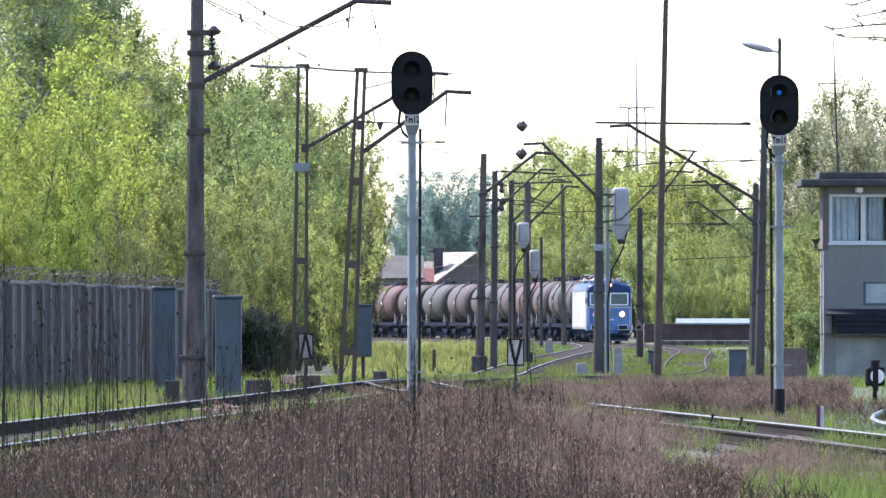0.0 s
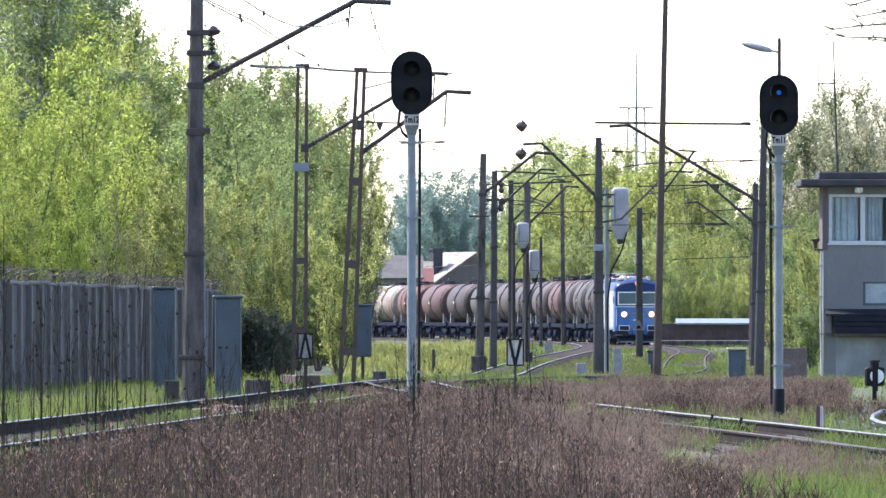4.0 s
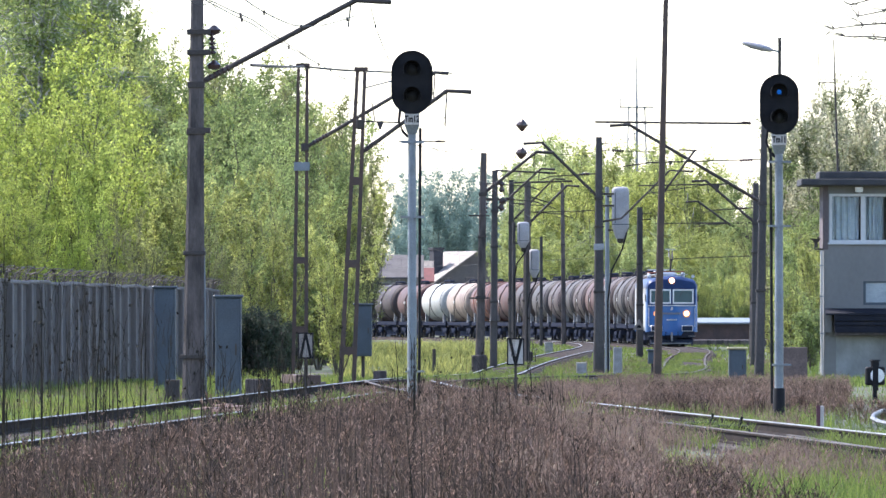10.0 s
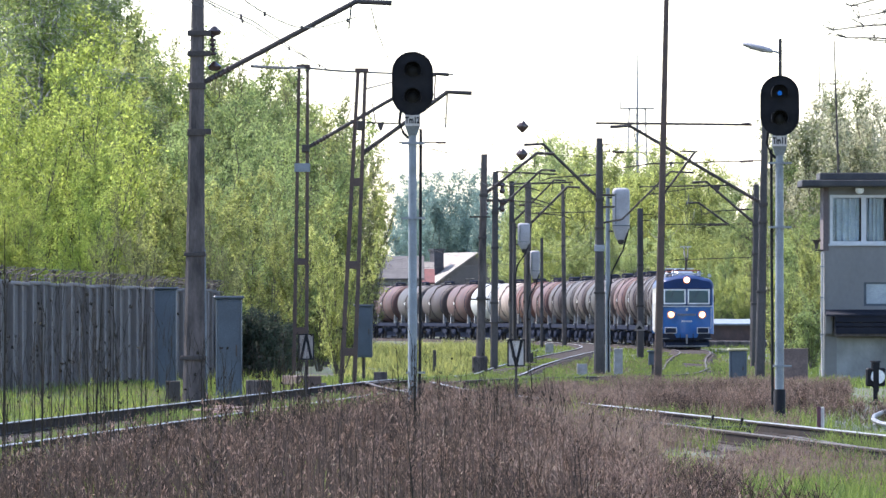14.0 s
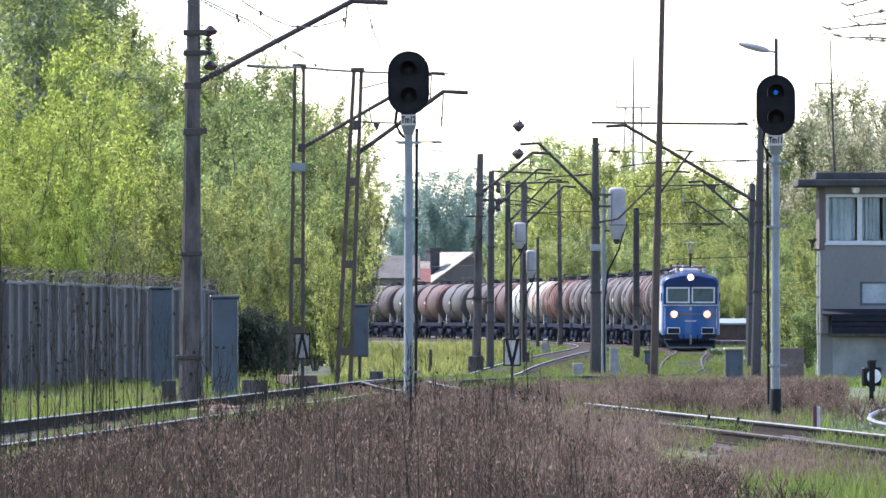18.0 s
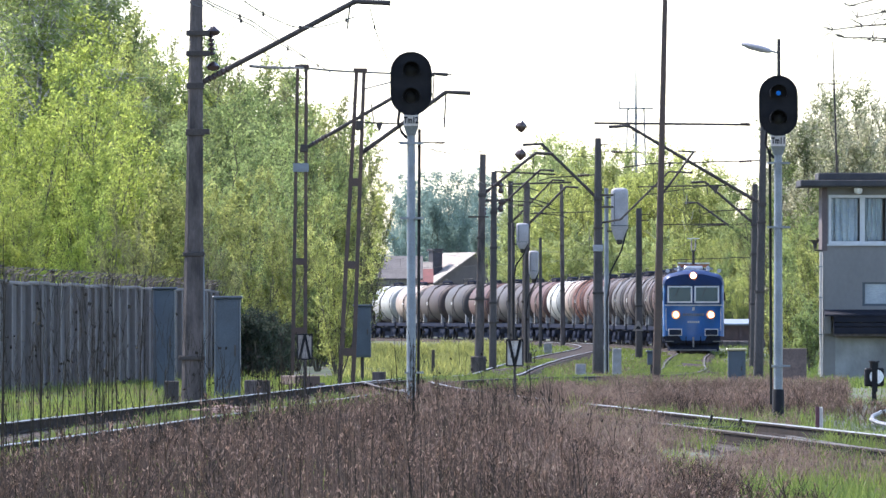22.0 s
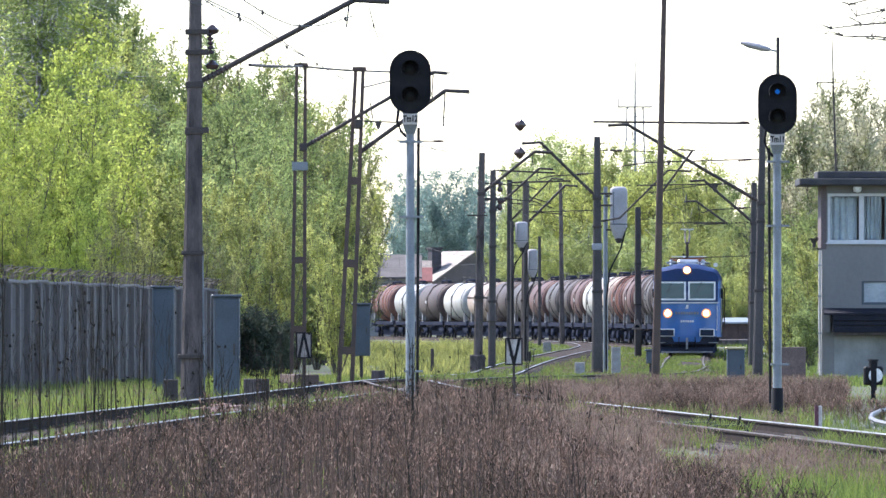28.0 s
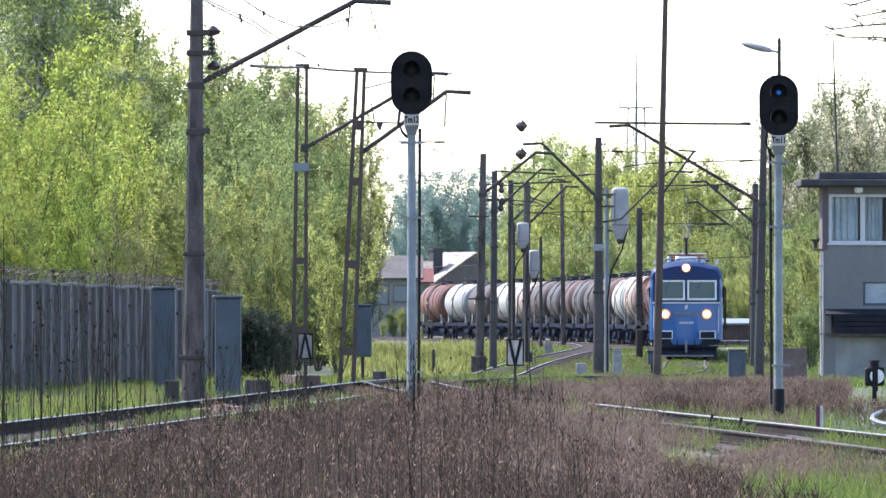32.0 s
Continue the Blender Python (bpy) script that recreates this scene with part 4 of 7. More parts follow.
def signal_box():
    D = 320.0
    xw, g = 12.32, ground_z(15, 320)
    t = thing("signal_box", xw, D, g, "two-storey grey plastered signal box with flat dark roof", "building")
    w, dp = 6.5, 2.8
    zf = lambda z: z - g
    top = zf(6.00)
    z_b0, z_b1 = zf(1.25), zf(4.14)
    wx0, wx1, wz0, wz1 = 0.183, 2.377, zf(4.15), zf(5.74)
    sx0, sx1, sz0, sz1 = 1.280, 2.194, zf(2.14), zf(2.91)
    # front wall with two openings
    T = 0.3
    holes = ((wx0, wx1, wz0, wz1), (sx0, sx1, sz0, sz1), (2.523, 4.718, wz0, wz1))
    part("front_wall", pierced(w, -0.4, top, T, holes), M_PLASTER, t, "grey plaster wall")
    part("side_wall", Shape().box(0, T, T, dp, -0.4, top), M_PLASTER, t)
    part("side_wall", Shape().box(w - T, w, T, dp, -0.4, top), M_PLASTER, t)
    part("rear_wall", Shape().box(T, w - T, dp - T, dp, -0.4, top), M_PLASTER, t)
    part("inner_floor", Shape().box(T, w - T, T, dp - T, sz1 + 0.1, sz1 + 0.3), M_PLASTER, t)
    roof = part("roof", Shape().box(-0.75, w + 0.7, -0.7, dp + 0.7, zf(6.00), zf(6.22), 0.03), M_ROOF, t, "dark flat overhanging roof")
    part("roof_edge", Shape().box(-0.15, w + 0.1, -0.1, dp + 0.1, zf(6.22) + 0.004, zf(6.46), 0.03), M_ROOF, roof)
    def window(x0, x1, z0, z1, cols):
        wn_ = part("window", Shape().box(x0, x1, 0.02, 0.1, z0, z0 + 0.09).box(x0, x1, 0.02, 0.1, z1 - 0.09, z1).box(x0, x0 + 0.09, 0.02, 0.1, z0 + 0.09, z1 - 0.09).box(x1 - 0.09, x1, 0.02, 0.1, z0 + 0.09, z1 - 0.09), M_FRAME, t, "white window frame")
        for k in range(1, cols):
            xm = x0 + (x1 - x0) * k / cols
            part("mullion", Shape().box(xm - 0.08, xm + 0.08, 0.015, 0.1, z0 + 0.09, z1 - 0.09), M_FRAME, wn_)
        for k in range(cols):
            xa, xb = x0 + (x1 - x0) * k / cols, x0 + (x1 - x0) * (k + 1) / cols
            part("pane", Shape().box(xa + 0.08, xb - 0.08, 0.05, 0.06, z0 + 0.09, z1 - 0.09), M_CLEAR, wn_, "clear glass pane").visible_shadow = False
        part("sill", Shape().box(x0 - 0.05, x1 + 0.05, -0.08, 0.02, z0 - 0.05, z0), M_FRAME, wn_)
    window(wx0, wx1, wz0, wz1, 2)
    window(2.523, 4.718, wz0, wz1, 2)
    M_BLIND = mat("pale_blind", (0.36, 0.39, 0.40), (0.26, 0.29, 0.30), 0.8, 0, 2, 30, 0.1)
    part("blind", Shape().box(sx0 + 0.08, sx1, 0.06, 0.1, sz0 + 0.08, sz1 - 0.05), M_BLIND, t, "pale closed shutter")
    part("blind_frame", Shape().box(sx0, sx0 + 0.08, 0.02, 0.12, sz0, sz1).box(sx0 + 0.08, sx1, 0.02, 0.12, sz0, sz0 + 0.08).box(sx0 + 0.08, sx1, 0.02, 0.12, sz1 - 0.05, sz1), M_CABINET, t, "dark shutter frame")
    curtain = Shape()
    for xa, xb in ((wx0 + 0.1, wx0 + 0.95), (wx0 + 1.2, wx0 + 1.75), (wx0 + 1.85, wx0 + 2.1), (2.523 + 0.1, 2.523 + 2.0)):
        xs = np.linspace(xa, xb, 14)
        curtain.loft([[(x, 0.16 + 0.04 * math.sin(i * 2.2), z) for i, x in enumerate(xs)] for z in (wz0 + 0.1, wz1 - 0.1)], False, False)
    part("curtain", curtain, M_BLIND, t, "pale net curtain")
    # dark lean-to canopy of three stepped boards
    M_TAR = mat("tarred_canopy", (0.012, 0.014, 0.022), (0.022, 0.022, 0.028), 0.85, 0, 3, 30, 0.2, spec=0.15)
    can = part("canopy", Shape().loft([[(x, -0.75, zf(1.87)), (x, -0.004, zf(2.03)), (x, -0.004, zf(1.96)), (x, -0.75, zf(1.81))] for x in (0.037, w)]), M_TAR, t, "dark tarred canopy over the lower wall")
    for k, (ya, yb) in enumerate(((559.6, 569), (570.5, 577), (578.5, 590))):
        part("canopy_board", Shape().box(0.329, w, -0.72 + 0.02 * k, -0.66 + 0.02 * k, zf(EYE - (yb - 557) / 17500 * 320), zf(EYE - (ya - 557) / 17500 * 320)), M_TAR, can)
    part("canopy_side", Shape().box(0.329, 0.366, -0.64, -0.004, zf(1.25), zf(1.80)), M_TAR, can)
    part("ledge", Shape().box(0.366, w, -0.62, -0.004, zf(1.17), zf(1.24)), M_CONC, can, "pale crumbling ledge")
    part("corner_box", Shape().box(0.037, 0.256, -0.2, -0.004, zf(1.25), zf(1.87)), M_PLASTER, t)
    part("lamp", Shape().lathe([(0.0, 0), (0.12, 0.05), (0.14, 0.12), (0.13, 0.2)], 14, "z", (1.134, -0.25, top - 0.25)), M_WHITE, t, "round white lamp under the eaves", True)
    part("antenna", Shape().tube([(0.549, 2, top), (0.402, 2, zf(10.79))], [0.04, 0.02], 6), M_DARKIRON, t, "thin whip antenna")
    part("antenna_arm", Shape().tube([(0.439, 2, zf(9.38)), (-0.073, 2, zf(9.38))], 0.02, 6).tube([(-0.073, 2, zf(9.11)), (-0.091, 2, zf(10.35))], 0.015, 6), M_DARKIRON, t)
    part("downpipe", Shape().tube([(-0.07, -0.06, zf(3.9)), (-0.08, -0.06, zf(1.6)), (-0.04, -0.06, -0.2)], 0.045, 8), M_SIGN, t, "pale downpipe at the corner", True)
    for zz in (3.4, 2.4, 1.2):
        part("pipe_clip", Shape().box(-0.14, 0.0, -0.12, 0.0, zf(zz), zf(zz) + 0.04), M_STEEL, t)
    part("lower_render", Shape().box(0.40, w, -0.02, -0.003, -0.35, zf(1.12)), M_PALEREND, t, "pale patched lower render")
    part("horn", Shape().lathe([(0.05, 0), (0.06, 0.15), (0.16, 0.3)], 10, "z", (-0.25, 0.1, zf(3.99))), M_DARKIRON, t, "dark loudspeaker")
    part("bracket", Shape().box(-0.3, 0, 0.08, 0.12, zf(3.92), zf(3.97)), M_DARKIRON, t)
    # brown front strip; the side cover is added, its dark tone imitating eaves shade
    part("corner_board", Shape().box(-0.03, -0.003, -0.03, dp, zf(3.93), top - 0.02).box(-0.003, 0.146, -0.03, -0.003, zf(3.93), top - 0.02), mat("brown_grey_boarding", (0.12, 0.094, 0.092), (0.095, 0.075, 0.074), 0.85, 0, 3, 30, 0.2, 0.7), t, "brown corner strip with an added dark side cover")


signal_box()


# ---- far houses, wagons and walls ----
M_TILE = mat("old_roof_tiles", (0.095, 0.085, 0.082), (0.065, 0.058, 0.056), 0.85, 0, 0.8, 8, 0.5)
M_SOOT = mat("sooty_brick", (0.055, 0.052, 0.06), (0.04, 0.037, 0.04), 0.9, 0, 1.5, 12, 0.3)
M_HOUSEBROWN = mat("grey_brown_render", (0.15, 0.125, 0.11), (0.11, 0.092, 0.082), 0.9, 0, 0.8, 12, 0.2)
M_PALEROOF = mat("pale_sheet_roof", (0.28, 0.235, 0.195), (0.19, 0.158, 0.132), 0.8, 0, 1.0, 8, 0.2)
M_REDROOF = mat("red_roof", (0.16, 0.045, 0.04), (0.12, 0.04, 0.036), 0.8, 0, 1, 10, 0.2)
M_HOUSEWALL = mat("dirty_pale_render", (0.26, 0.25, 0.23), (0.19, 0.18, 0.165), 0.9, 0, 0.8, 12, 0.2)
M_BRICKY = mat("brown_brick", (0.10, 0.062, 0.052), (0.07, 0.046, 0.042), 0.9, 0, 1.5, 12, 0.3)


def house(x, y, w, d, eave, ridge, roofmat, wallmat, label, rz=0.0, windows=(), chimney=None, along=True):
    g = ground_z(x, y)
    t = thing("house", x, y, g, label, "house", rz=rz)
    e, r = eave - g, ridge - g
    part("wall", Shape().box(-w / 2, w / 2, 0, d, -0.5, e), wallmat, t)
    o = 0.4
    if along:
        ri = Shape().loft([[(-w / 2 - o, -o, e - 0.15), (w / 2 + o, -o, e - 0.15), (w / 2 + o, d / 2, r), (-w / 2 - o, d / 2, r)], [(-w / 2 - o, -o, e), (w / 2 + o, -o, e), (w / 2 + o, d / 2, r + 0.15), (-w / 2 - o, d / 2, r + 0.15)]])
        rj = Shape().loft([[(-w / 2 - o, d + o, e - 0.15), (w / 2 + o, d + o, e - 0.15), (w / 2 + o, d / 2, r), (-w / 2 - o, d / 2, r)], [(-w / 2 - o, d + o, e), (w / 2 + o, d + o, e), (w / 2 + o, d / 2, r + 0.15), (-w / 2 - o, d / 2, r + 0.15)]])
        part("gable", Shape().loft([[(xx, 0, e), (xx, d, e), (xx, d / 2, r)] for xx in (-w / 2, w / 2)]), wallmat, t)
    else:
        ri = Shape().loft([[(-w / 2 - o, -o, e - 0.15), (-w / 2 - o, d + o, e - 0.15), (0, d + o, r), (0, -o, r)], [(-w / 2 - o, -o, e), (-w / 2 - o, d + o, e), (0, d + o, r + 0.15), (0, -o, r + 0.15)]])
        rj = Shape().loft([[(w / 2 + o, -o, e - 0.15), (w / 2 + o, d + o, e - 0.15), (0, d + o, r), (0, -o, r)], [(w / 2 + o, -o, e), (w / 2 + o, d + o, e), (0, d + o, r + 0.15), (0, -o, r + 0.15)]])
        part("gable", Shape().loft([[(-w / 2, yy, e), (w / 2, yy, e), (0, yy, r)] for yy in (0, d)]), wallmat, t)
    part("roof", ri, roofmat, t, "pitched roof slope")
    part("roof", rj, roofmat, t, "pitched roof slope")
    for wx, wz, ww, wh in windows:
        wi = part("window", Shape().box(wx - ww / 2, wx + ww / 2, -0.05, 0.02, wz - g, wz - g + wh), M_HOUSEBROWN, t)
        part("pane", Shape().box(wx - ww / 2 + 0.12, wx + ww / 2 - 0.12, -0.07, -0.051, wz - g + 0.12, wz - g + wh - 0.12), M_GLASS, wi)
    if chimney:
        cx, cz, cw = chimney
        part("chimney", Shape().box(cx - cw / 2, cx + cw / 2, d * 0.3, d * 0.3 + cw, e, cz - g).box(cx - cw / 2 - 0.12, cx + cw / 2 + 0.12, d * 0.3 - 0.12, d * 0.3 + cw + 0.12, cz - g, cz - g + 0.2), M_SOOT, t, "dark sooty chimney")
    return t


house(-5.76, 900, 7.200, 9, 5.19, 7.10, M_TILE, M_HOUSEWALL, "old grey-walled house with a grey tiled roof",
      windows=((-1.131, 2.72, 1.3, 1.9), (-0.103, 2.72, 2.0, 1.9), (1.954, 2.93, 1.4, 1.6)))
house(3.31, 1000, 8.9, 7.0, 5.05, 8.05, M_PALEROOF, M_HOUSEBROWN, "grey-brown gabled house with a pale cream roof and broad dark chimney",
      rz=25, chimney=(-3.18, 8.36, 1.05), along=False)
house(-1.72, 985, 0.75, 2.6, 5.9, 7.0, M_PALEROOF, M_HOUSEWALL, "small annexe with a pale cream roof", along=True)
house(-1.70, 960, 0.9, 4.5, 5.02, 6.2, M_REDROOF, M_HOUSEWALL, "small outbuilding with a dark red roof", along=True)


def flat_wall():
    """A long brown goods shed with a pale low roof behind the curve."""
    y = 760.0
    x0, x1 = 15.46, 30.23
    t = thing("goods_shed", x0, y, -0.3, "long low brown shed with a bright pale sheet roof", "shed")
    L = x1 - x0
    part("wall", Shape().box(0, L, 0, 6, -0.2, 1.16 + 0.3), M_BRICKY, t)
    for k in range(14):
        part("pillar", Shape().box(k * L / 14, k * L / 14 + 0.25, -0.12, -0.002, -0.2, 1.16 + 0.28), M_BRICKY, t)
    part("roof", Shape().loft([[(xx, -0.4, 1.20 + 0.3), (xx, 3, 1.55 + 0.3), (xx, 6.4, 1.20 + 0.3), (xx, 6.4, 1.07 + 0.3), (xx, -0.4, 1.07 + 0.3)] for xx in (2.519, L)]), M_STEEL, t, "pale sheet metal roof")
    p = thing("loading_platform", x0, 640, -0.3, "low grey concrete platform edge beside the curve", "platform")
    part("edge", Shape().box(13.97 - x0, 26.19 - x0, 0, 8, -0.2, 0.17 + 0.3, 0.05), M_CONC, p)


flat_wall()


def lattice_tower():
    """A slim radio mast far off with a small crow's nest."""
    y = 1100.0
    x = 21.56
    t = thing("radio_mast", x, y, -0.3, "slim grey lattice radio mast with a platform", "radio mast")
    zt, zp = 30.89 + 0.3, 24.79 + 0.3
    part("spire", Shape().tube([(0, 0, 0), (0, 0, zp), (0, 0, zt)], [0.35, 0.12, 0.06], 6), M_STEEL, t)
    s = Shape()
    for a, b in ((-1, -1), (1, -1), (1, 1), (-1, 1)):
        s.tube([(a * 1.6, b * 1.6, 0), (a * 0.9, b * 0.9, zp)], 0.07, 5)
    for k in range(14):
        z = zp * k / 14
        z2 = zp * (k + 1) / 14
        r, r2 = 1.6 - 0.7 * k / 14, 1.6 - 0.7 * (k + 1) / 14
        s.tube([(-r, -r, z), (r2, -r2, z2)], 0.04, 4).tube([(r, -r, z), (-r2, -r2, z2)], 0.04, 4)
    part("lattice", s, M_STEEL, t)
    part("platform", Shape().box(-1.9, 1.9, -1.2, 1.2, zp, zp + 0.12).box(-1.9, -1.8, -1.2, 1.2, zp, zp + 1.0), M_STEEL, t)


lattice_tower()


# ---- overhead wires ----
def wire(name, pts, sag, label, r=0.009, seg=10):
    """A hanging wire through its supports."""
    out = []
    for a, b in zip(pts[:-1], pts[1:]):
        for k in range(seg):
            u = k / seg
            p = Vector(a).lerp(Vector(b), u)
            p.z -= sag * 4 * u * (1 - u)
            out.append(p)
    out.append(Vector(pts[-1]))
    t = thing(name, *out[0], label, "wire", "overhead wires")
    o = out[0]
    part("strand", Shape().tube([p - o for p in out], r, 5), M_WIRE, t)
    return t, out


def catenary(knots, near, far, step, offset):
    """Carrier and contact wire over a track with droppers."""
    k = sorted(knots)
    ys = [y for y in np.arange(near, far + 1, step)]
    sup = [(float(np.interp(y, [a for a, _ in k], [b for _, b in k])) + offset, float(y), rail_z(y)) for y in ys]
    c, cp = wire("carrier_wire", [(x, y, z + 7.0) for x, y, z in sup], 0.75, "thin dark overhead carrier wire with droppers")
    wire("contact_wire", [(x, y, z + 5.62) for x, y, z in sup], 0.02, "thin overhead contact wire")
    o = cp[0]
    for p in cp[2::3]:
        part("dropper", Shape().tube([p - o, (p.x - o.x, p.y - o.y, rail_z(p.y) + 5.62 - o.z)], 0.006, 4), M_WIRE, c)


catenary(LEFT, 240, 600, 60, 0)
catenary(MAIN, 300, 840, 60, 0)
wire("feeder_wire", [(-4.84, 175, 8.02), (-4.24, 180, 7.53), (-3.96, 290, 9.06), (-2.02, 420, 12.07)], 0.3, "thin overhead feeder wire")
for pts_ in (((-3.62, 150, 6.62), (-3.31, 172, 6.89), (-3.12, 192, 7.11), (-2.88, 208, 7.26), (-2.7, 222, 7.42), (-2.34, 250, 7.71)),
             ((-3.46, 140, 6.37), (-3.18, 165, 6.76), (-2.77, 200, 7.07)),
             ((-3.01, 150, 6.62), (-2.76, 158, 6.62), (-2.49, 166, 6.69), (-2.15, 173, 6.89), (-1.59, 180, 7.28)),
             ((-1.32, 180, 7.45), (-1.37, 205, 7.72), (-1.28, 240, 7.94))):
    wt, wp = wire("stay_wire", pts_, 0.01, "thin overhead wire with small clamps", 0.011, 4)
    for p in wp[3::6]:
        q = p - wp[0]
        part("clamp", Shape().box(q.x - 0.02, q.x + 0.02, q.y - 0.03, q.y + 0.03, q.z - 0.05, q.z + 0.03, 0.006), M_DARKIRON, wt, "small wire clamp")
wire("earth_wire", [(-3.49, 180, 6.38), (-4.09, 290, 9.11), (-2.45, 300, 9.22), (0.37, 400, 11.59)], 0.02, "thin earth wire between mast heads", 0.032)


def tension_insulator(p, q, label):
    """Strain insulator in a cross wire, with its span wires."""
    a, b = Vector(p), Vector(q)
    t = thing("strain_insulator", *a, label, "insulator", "strain insulators")
    part("core", Shape().lathe([(0.03, -0.2), (0.09, -0.15), (0.2, -0.05), (0.22, 0.0), (0.2, 0.05), (0.09, 0.15), (0.03, 0.2)], 14, "x"), M_INSUL, t, "", True)
    part("span_wire", Shape().tube([(-0.2, 0, 0), (b.x - a.x, b.y - a.y, b.z - a.z)], 0.008, 5), M_WIRE, t)
    part("span_wire", Shape().tube([(0.2, 0, 0), (2.704, 0, -0.1)], 0.008, 5), M_WIRE, t)


tension_insulator((2.70, 338, 8.30), (-1.44, 300, 7.97), "dark porcelain strain insulator in a span wire")
tension_insulator((2.68, 338, 7.35), (0.27, 300, 6.91), "dark porcelain strain insulator in a span wire")


# bare branches of a roadside tree reaching in
def bare_tree(x, y):
    g = ground_z(x, y)
    t = thing("bare_tree", x, y, g, "tree with thin leafless hanging twigs", "tree", "trees")
    s = Shape().tube([(0, 0, -0.3), (0.1, 0, 3), (0, 0, 7.5)], [0.16, 0.12, 0.05], 8)
    part("trunk", s, M_BARK, t, "", True)
    s = Shape()
    r = np.random.default_rng(31)
    o = Vector((x, y, g))
    for tip, foot in (((5.93, 150, 6.18), 5.2), ((6.10, 150, 6.06), 4.6), ((6.31, 150, 6.37), 5.6), ((6.18, 150, 6.54), 6.0), ((6.55, 150, 6.02), 4.4)):
        a, b = Vector((0, 0, foot)), Vector(tip) - o
        pts = [a.lerp(b, u) + Vector((0, 0, 0.45 * math.sin(math.pi * u))) for u in np.linspace(0, 1, 9)]
        s.tube(pts, [0.034 - 0.003 * k for k in range(9)], 5)
        for k in range(2, 9):
            for _ in range(6):
                e = pts[k] + Vector((r.normal(-0.14, 0.16), r.normal(0, 0.1), r.normal(0.02, 0.16)))
                s.tube([pts[k], pts[k].lerp(e, 0.5) + Vector((0, 0, 0.02)), e], [0.009, 0.007, 0.004], 3)
    tagged(part("twig_work", s, M_BARK, t, "thin bare branches"), kind="stuff")


bare_tree(9.6, 150)


def point_machine(x, y, z):
    """Dark point gear beside the siding: case, lever and drive rod."""
    t = thing("point_machine", x, y, z, "dark greasy point machine with a drive rod beside the siding", "point machine")
    part("case", Shape().box(-0.28, 0.28, -0.3, 0.3, 0, 0.17, 0.03), M_BLACK, t)
    part("lid", Shape().box(-0.24, 0.24, -0.26, 0.26, 0.17, 0.22, 0.02), M_BLACK, t)
    part("lever", Shape().tube([(0.12, -0.1, 0.2), (0.16, -0.1, 0.34)], 0.02, 6), M_BLACK, t)
    part("drive_rod", Shape().tube([(0.2, 0, 0.08), (1.1, 0.6, 0.06)], 0.025, 6), M_DARKIRON, t)


point_machine(3.66, 140, 0.1)
point_machine(3.95, 136, 0.1)



# ---- the train ----
M_BLUEP = mat("blue_loco_paint", (0.008, 0.105, 0.33), (0.008, 0.09, 0.27), 0.4, 0, 1.5, 30, 0.04, 0, 0, 0.3)
M_NAVY = mat("dark_blue_roof_paint", (0.012, 0.035, 0.12), (0.012, 0.03, 0.09), 0.45, 0, 1.5, 30, 0.04, 0, 0, 0, 0.25)
M_CREAM = mat("dirty_white_side", (0.35, 0.335, 0.30), (0.24, 0.225, 0.20), 0.55, 0, 1.2, 20, 0.08, 0.85)
M_SILVER = mat("silver_grey", (0.55, 0.56, 0.57), (0.45, 0.45, 0.46), 0.4, 0.4, 3, 40, 0.03)
# grime, with the blue lift of haze and glare mixed into the colour
M_UNDER = mat("grimy_underframe", (0.026, 0.032, 0.05), (0.036, 0.038, 0.048), 1.0, 0, 2, 25, 0, spec=0.0)
M_CAB = pane_mat("cab_glass", (0.03, 0.075, 0.085), 0.25)
M_REDFRAME = mat("red_oxide_frame", (0.33, 0.10, 0.05), (0.25, 0.08, 0.05), 0.7, 0, 3, 30, 0.1)
M_HEAD = glow("headlamp_glow", (1.0, 0.86, 0.62), 30.0)
M_LEG = mat("faded_grey_saddle", (0.26, 0.255, 0.25), (0.13, 0.125, 0.125), 0.8, 0, 3, 30, 0.1)
# emissive ring added round each lamp to imitate its orange halo
M_RING = glow("lamp_reflector_glow", (1.0, 0.30, 0.08), 0.55, (0.3, 0.2, 0.1))
M_WHEEL = mat("wheel_steel", (0.03, 0.033, 0.042), (0.045, 0.042, 0.042), 0.8, 0, 3, 30, 0.1, spec=0.08)


def wheelset(parent, y, r=0.47):
    ws = new("wheelset")
    ws.parent = parent
    ws.empty_display_size = 0.2
    ws.location = (0, y, r)
    ws["label"] = "steel wheelset"
    for x in (-0.75, 0.75):
        sg = 1 if x > 0 else -1
        part("wheel", Shape().lathe([(0.08, x + sg * 0.08), (0.12, x + sg * 0.05), (r - 0.1, x + sg * 0.03), (r - 0.08, x + sg * 0.07), (r, x + sg * 0.07), (r + 0.005, x - sg * 0.04), (r + 0.03, x - sg * 0.06), (r - 0.08, x - sg * 0.065), (0.1, x - sg * 0.05)], 20, "x"), M_WHEEL, ws)
    part("axle", Shape().tube([(-0.9, 0, 0), (0.9, 0, 0)], 0.08, 10), M_WHEEL, ws)
    return ws


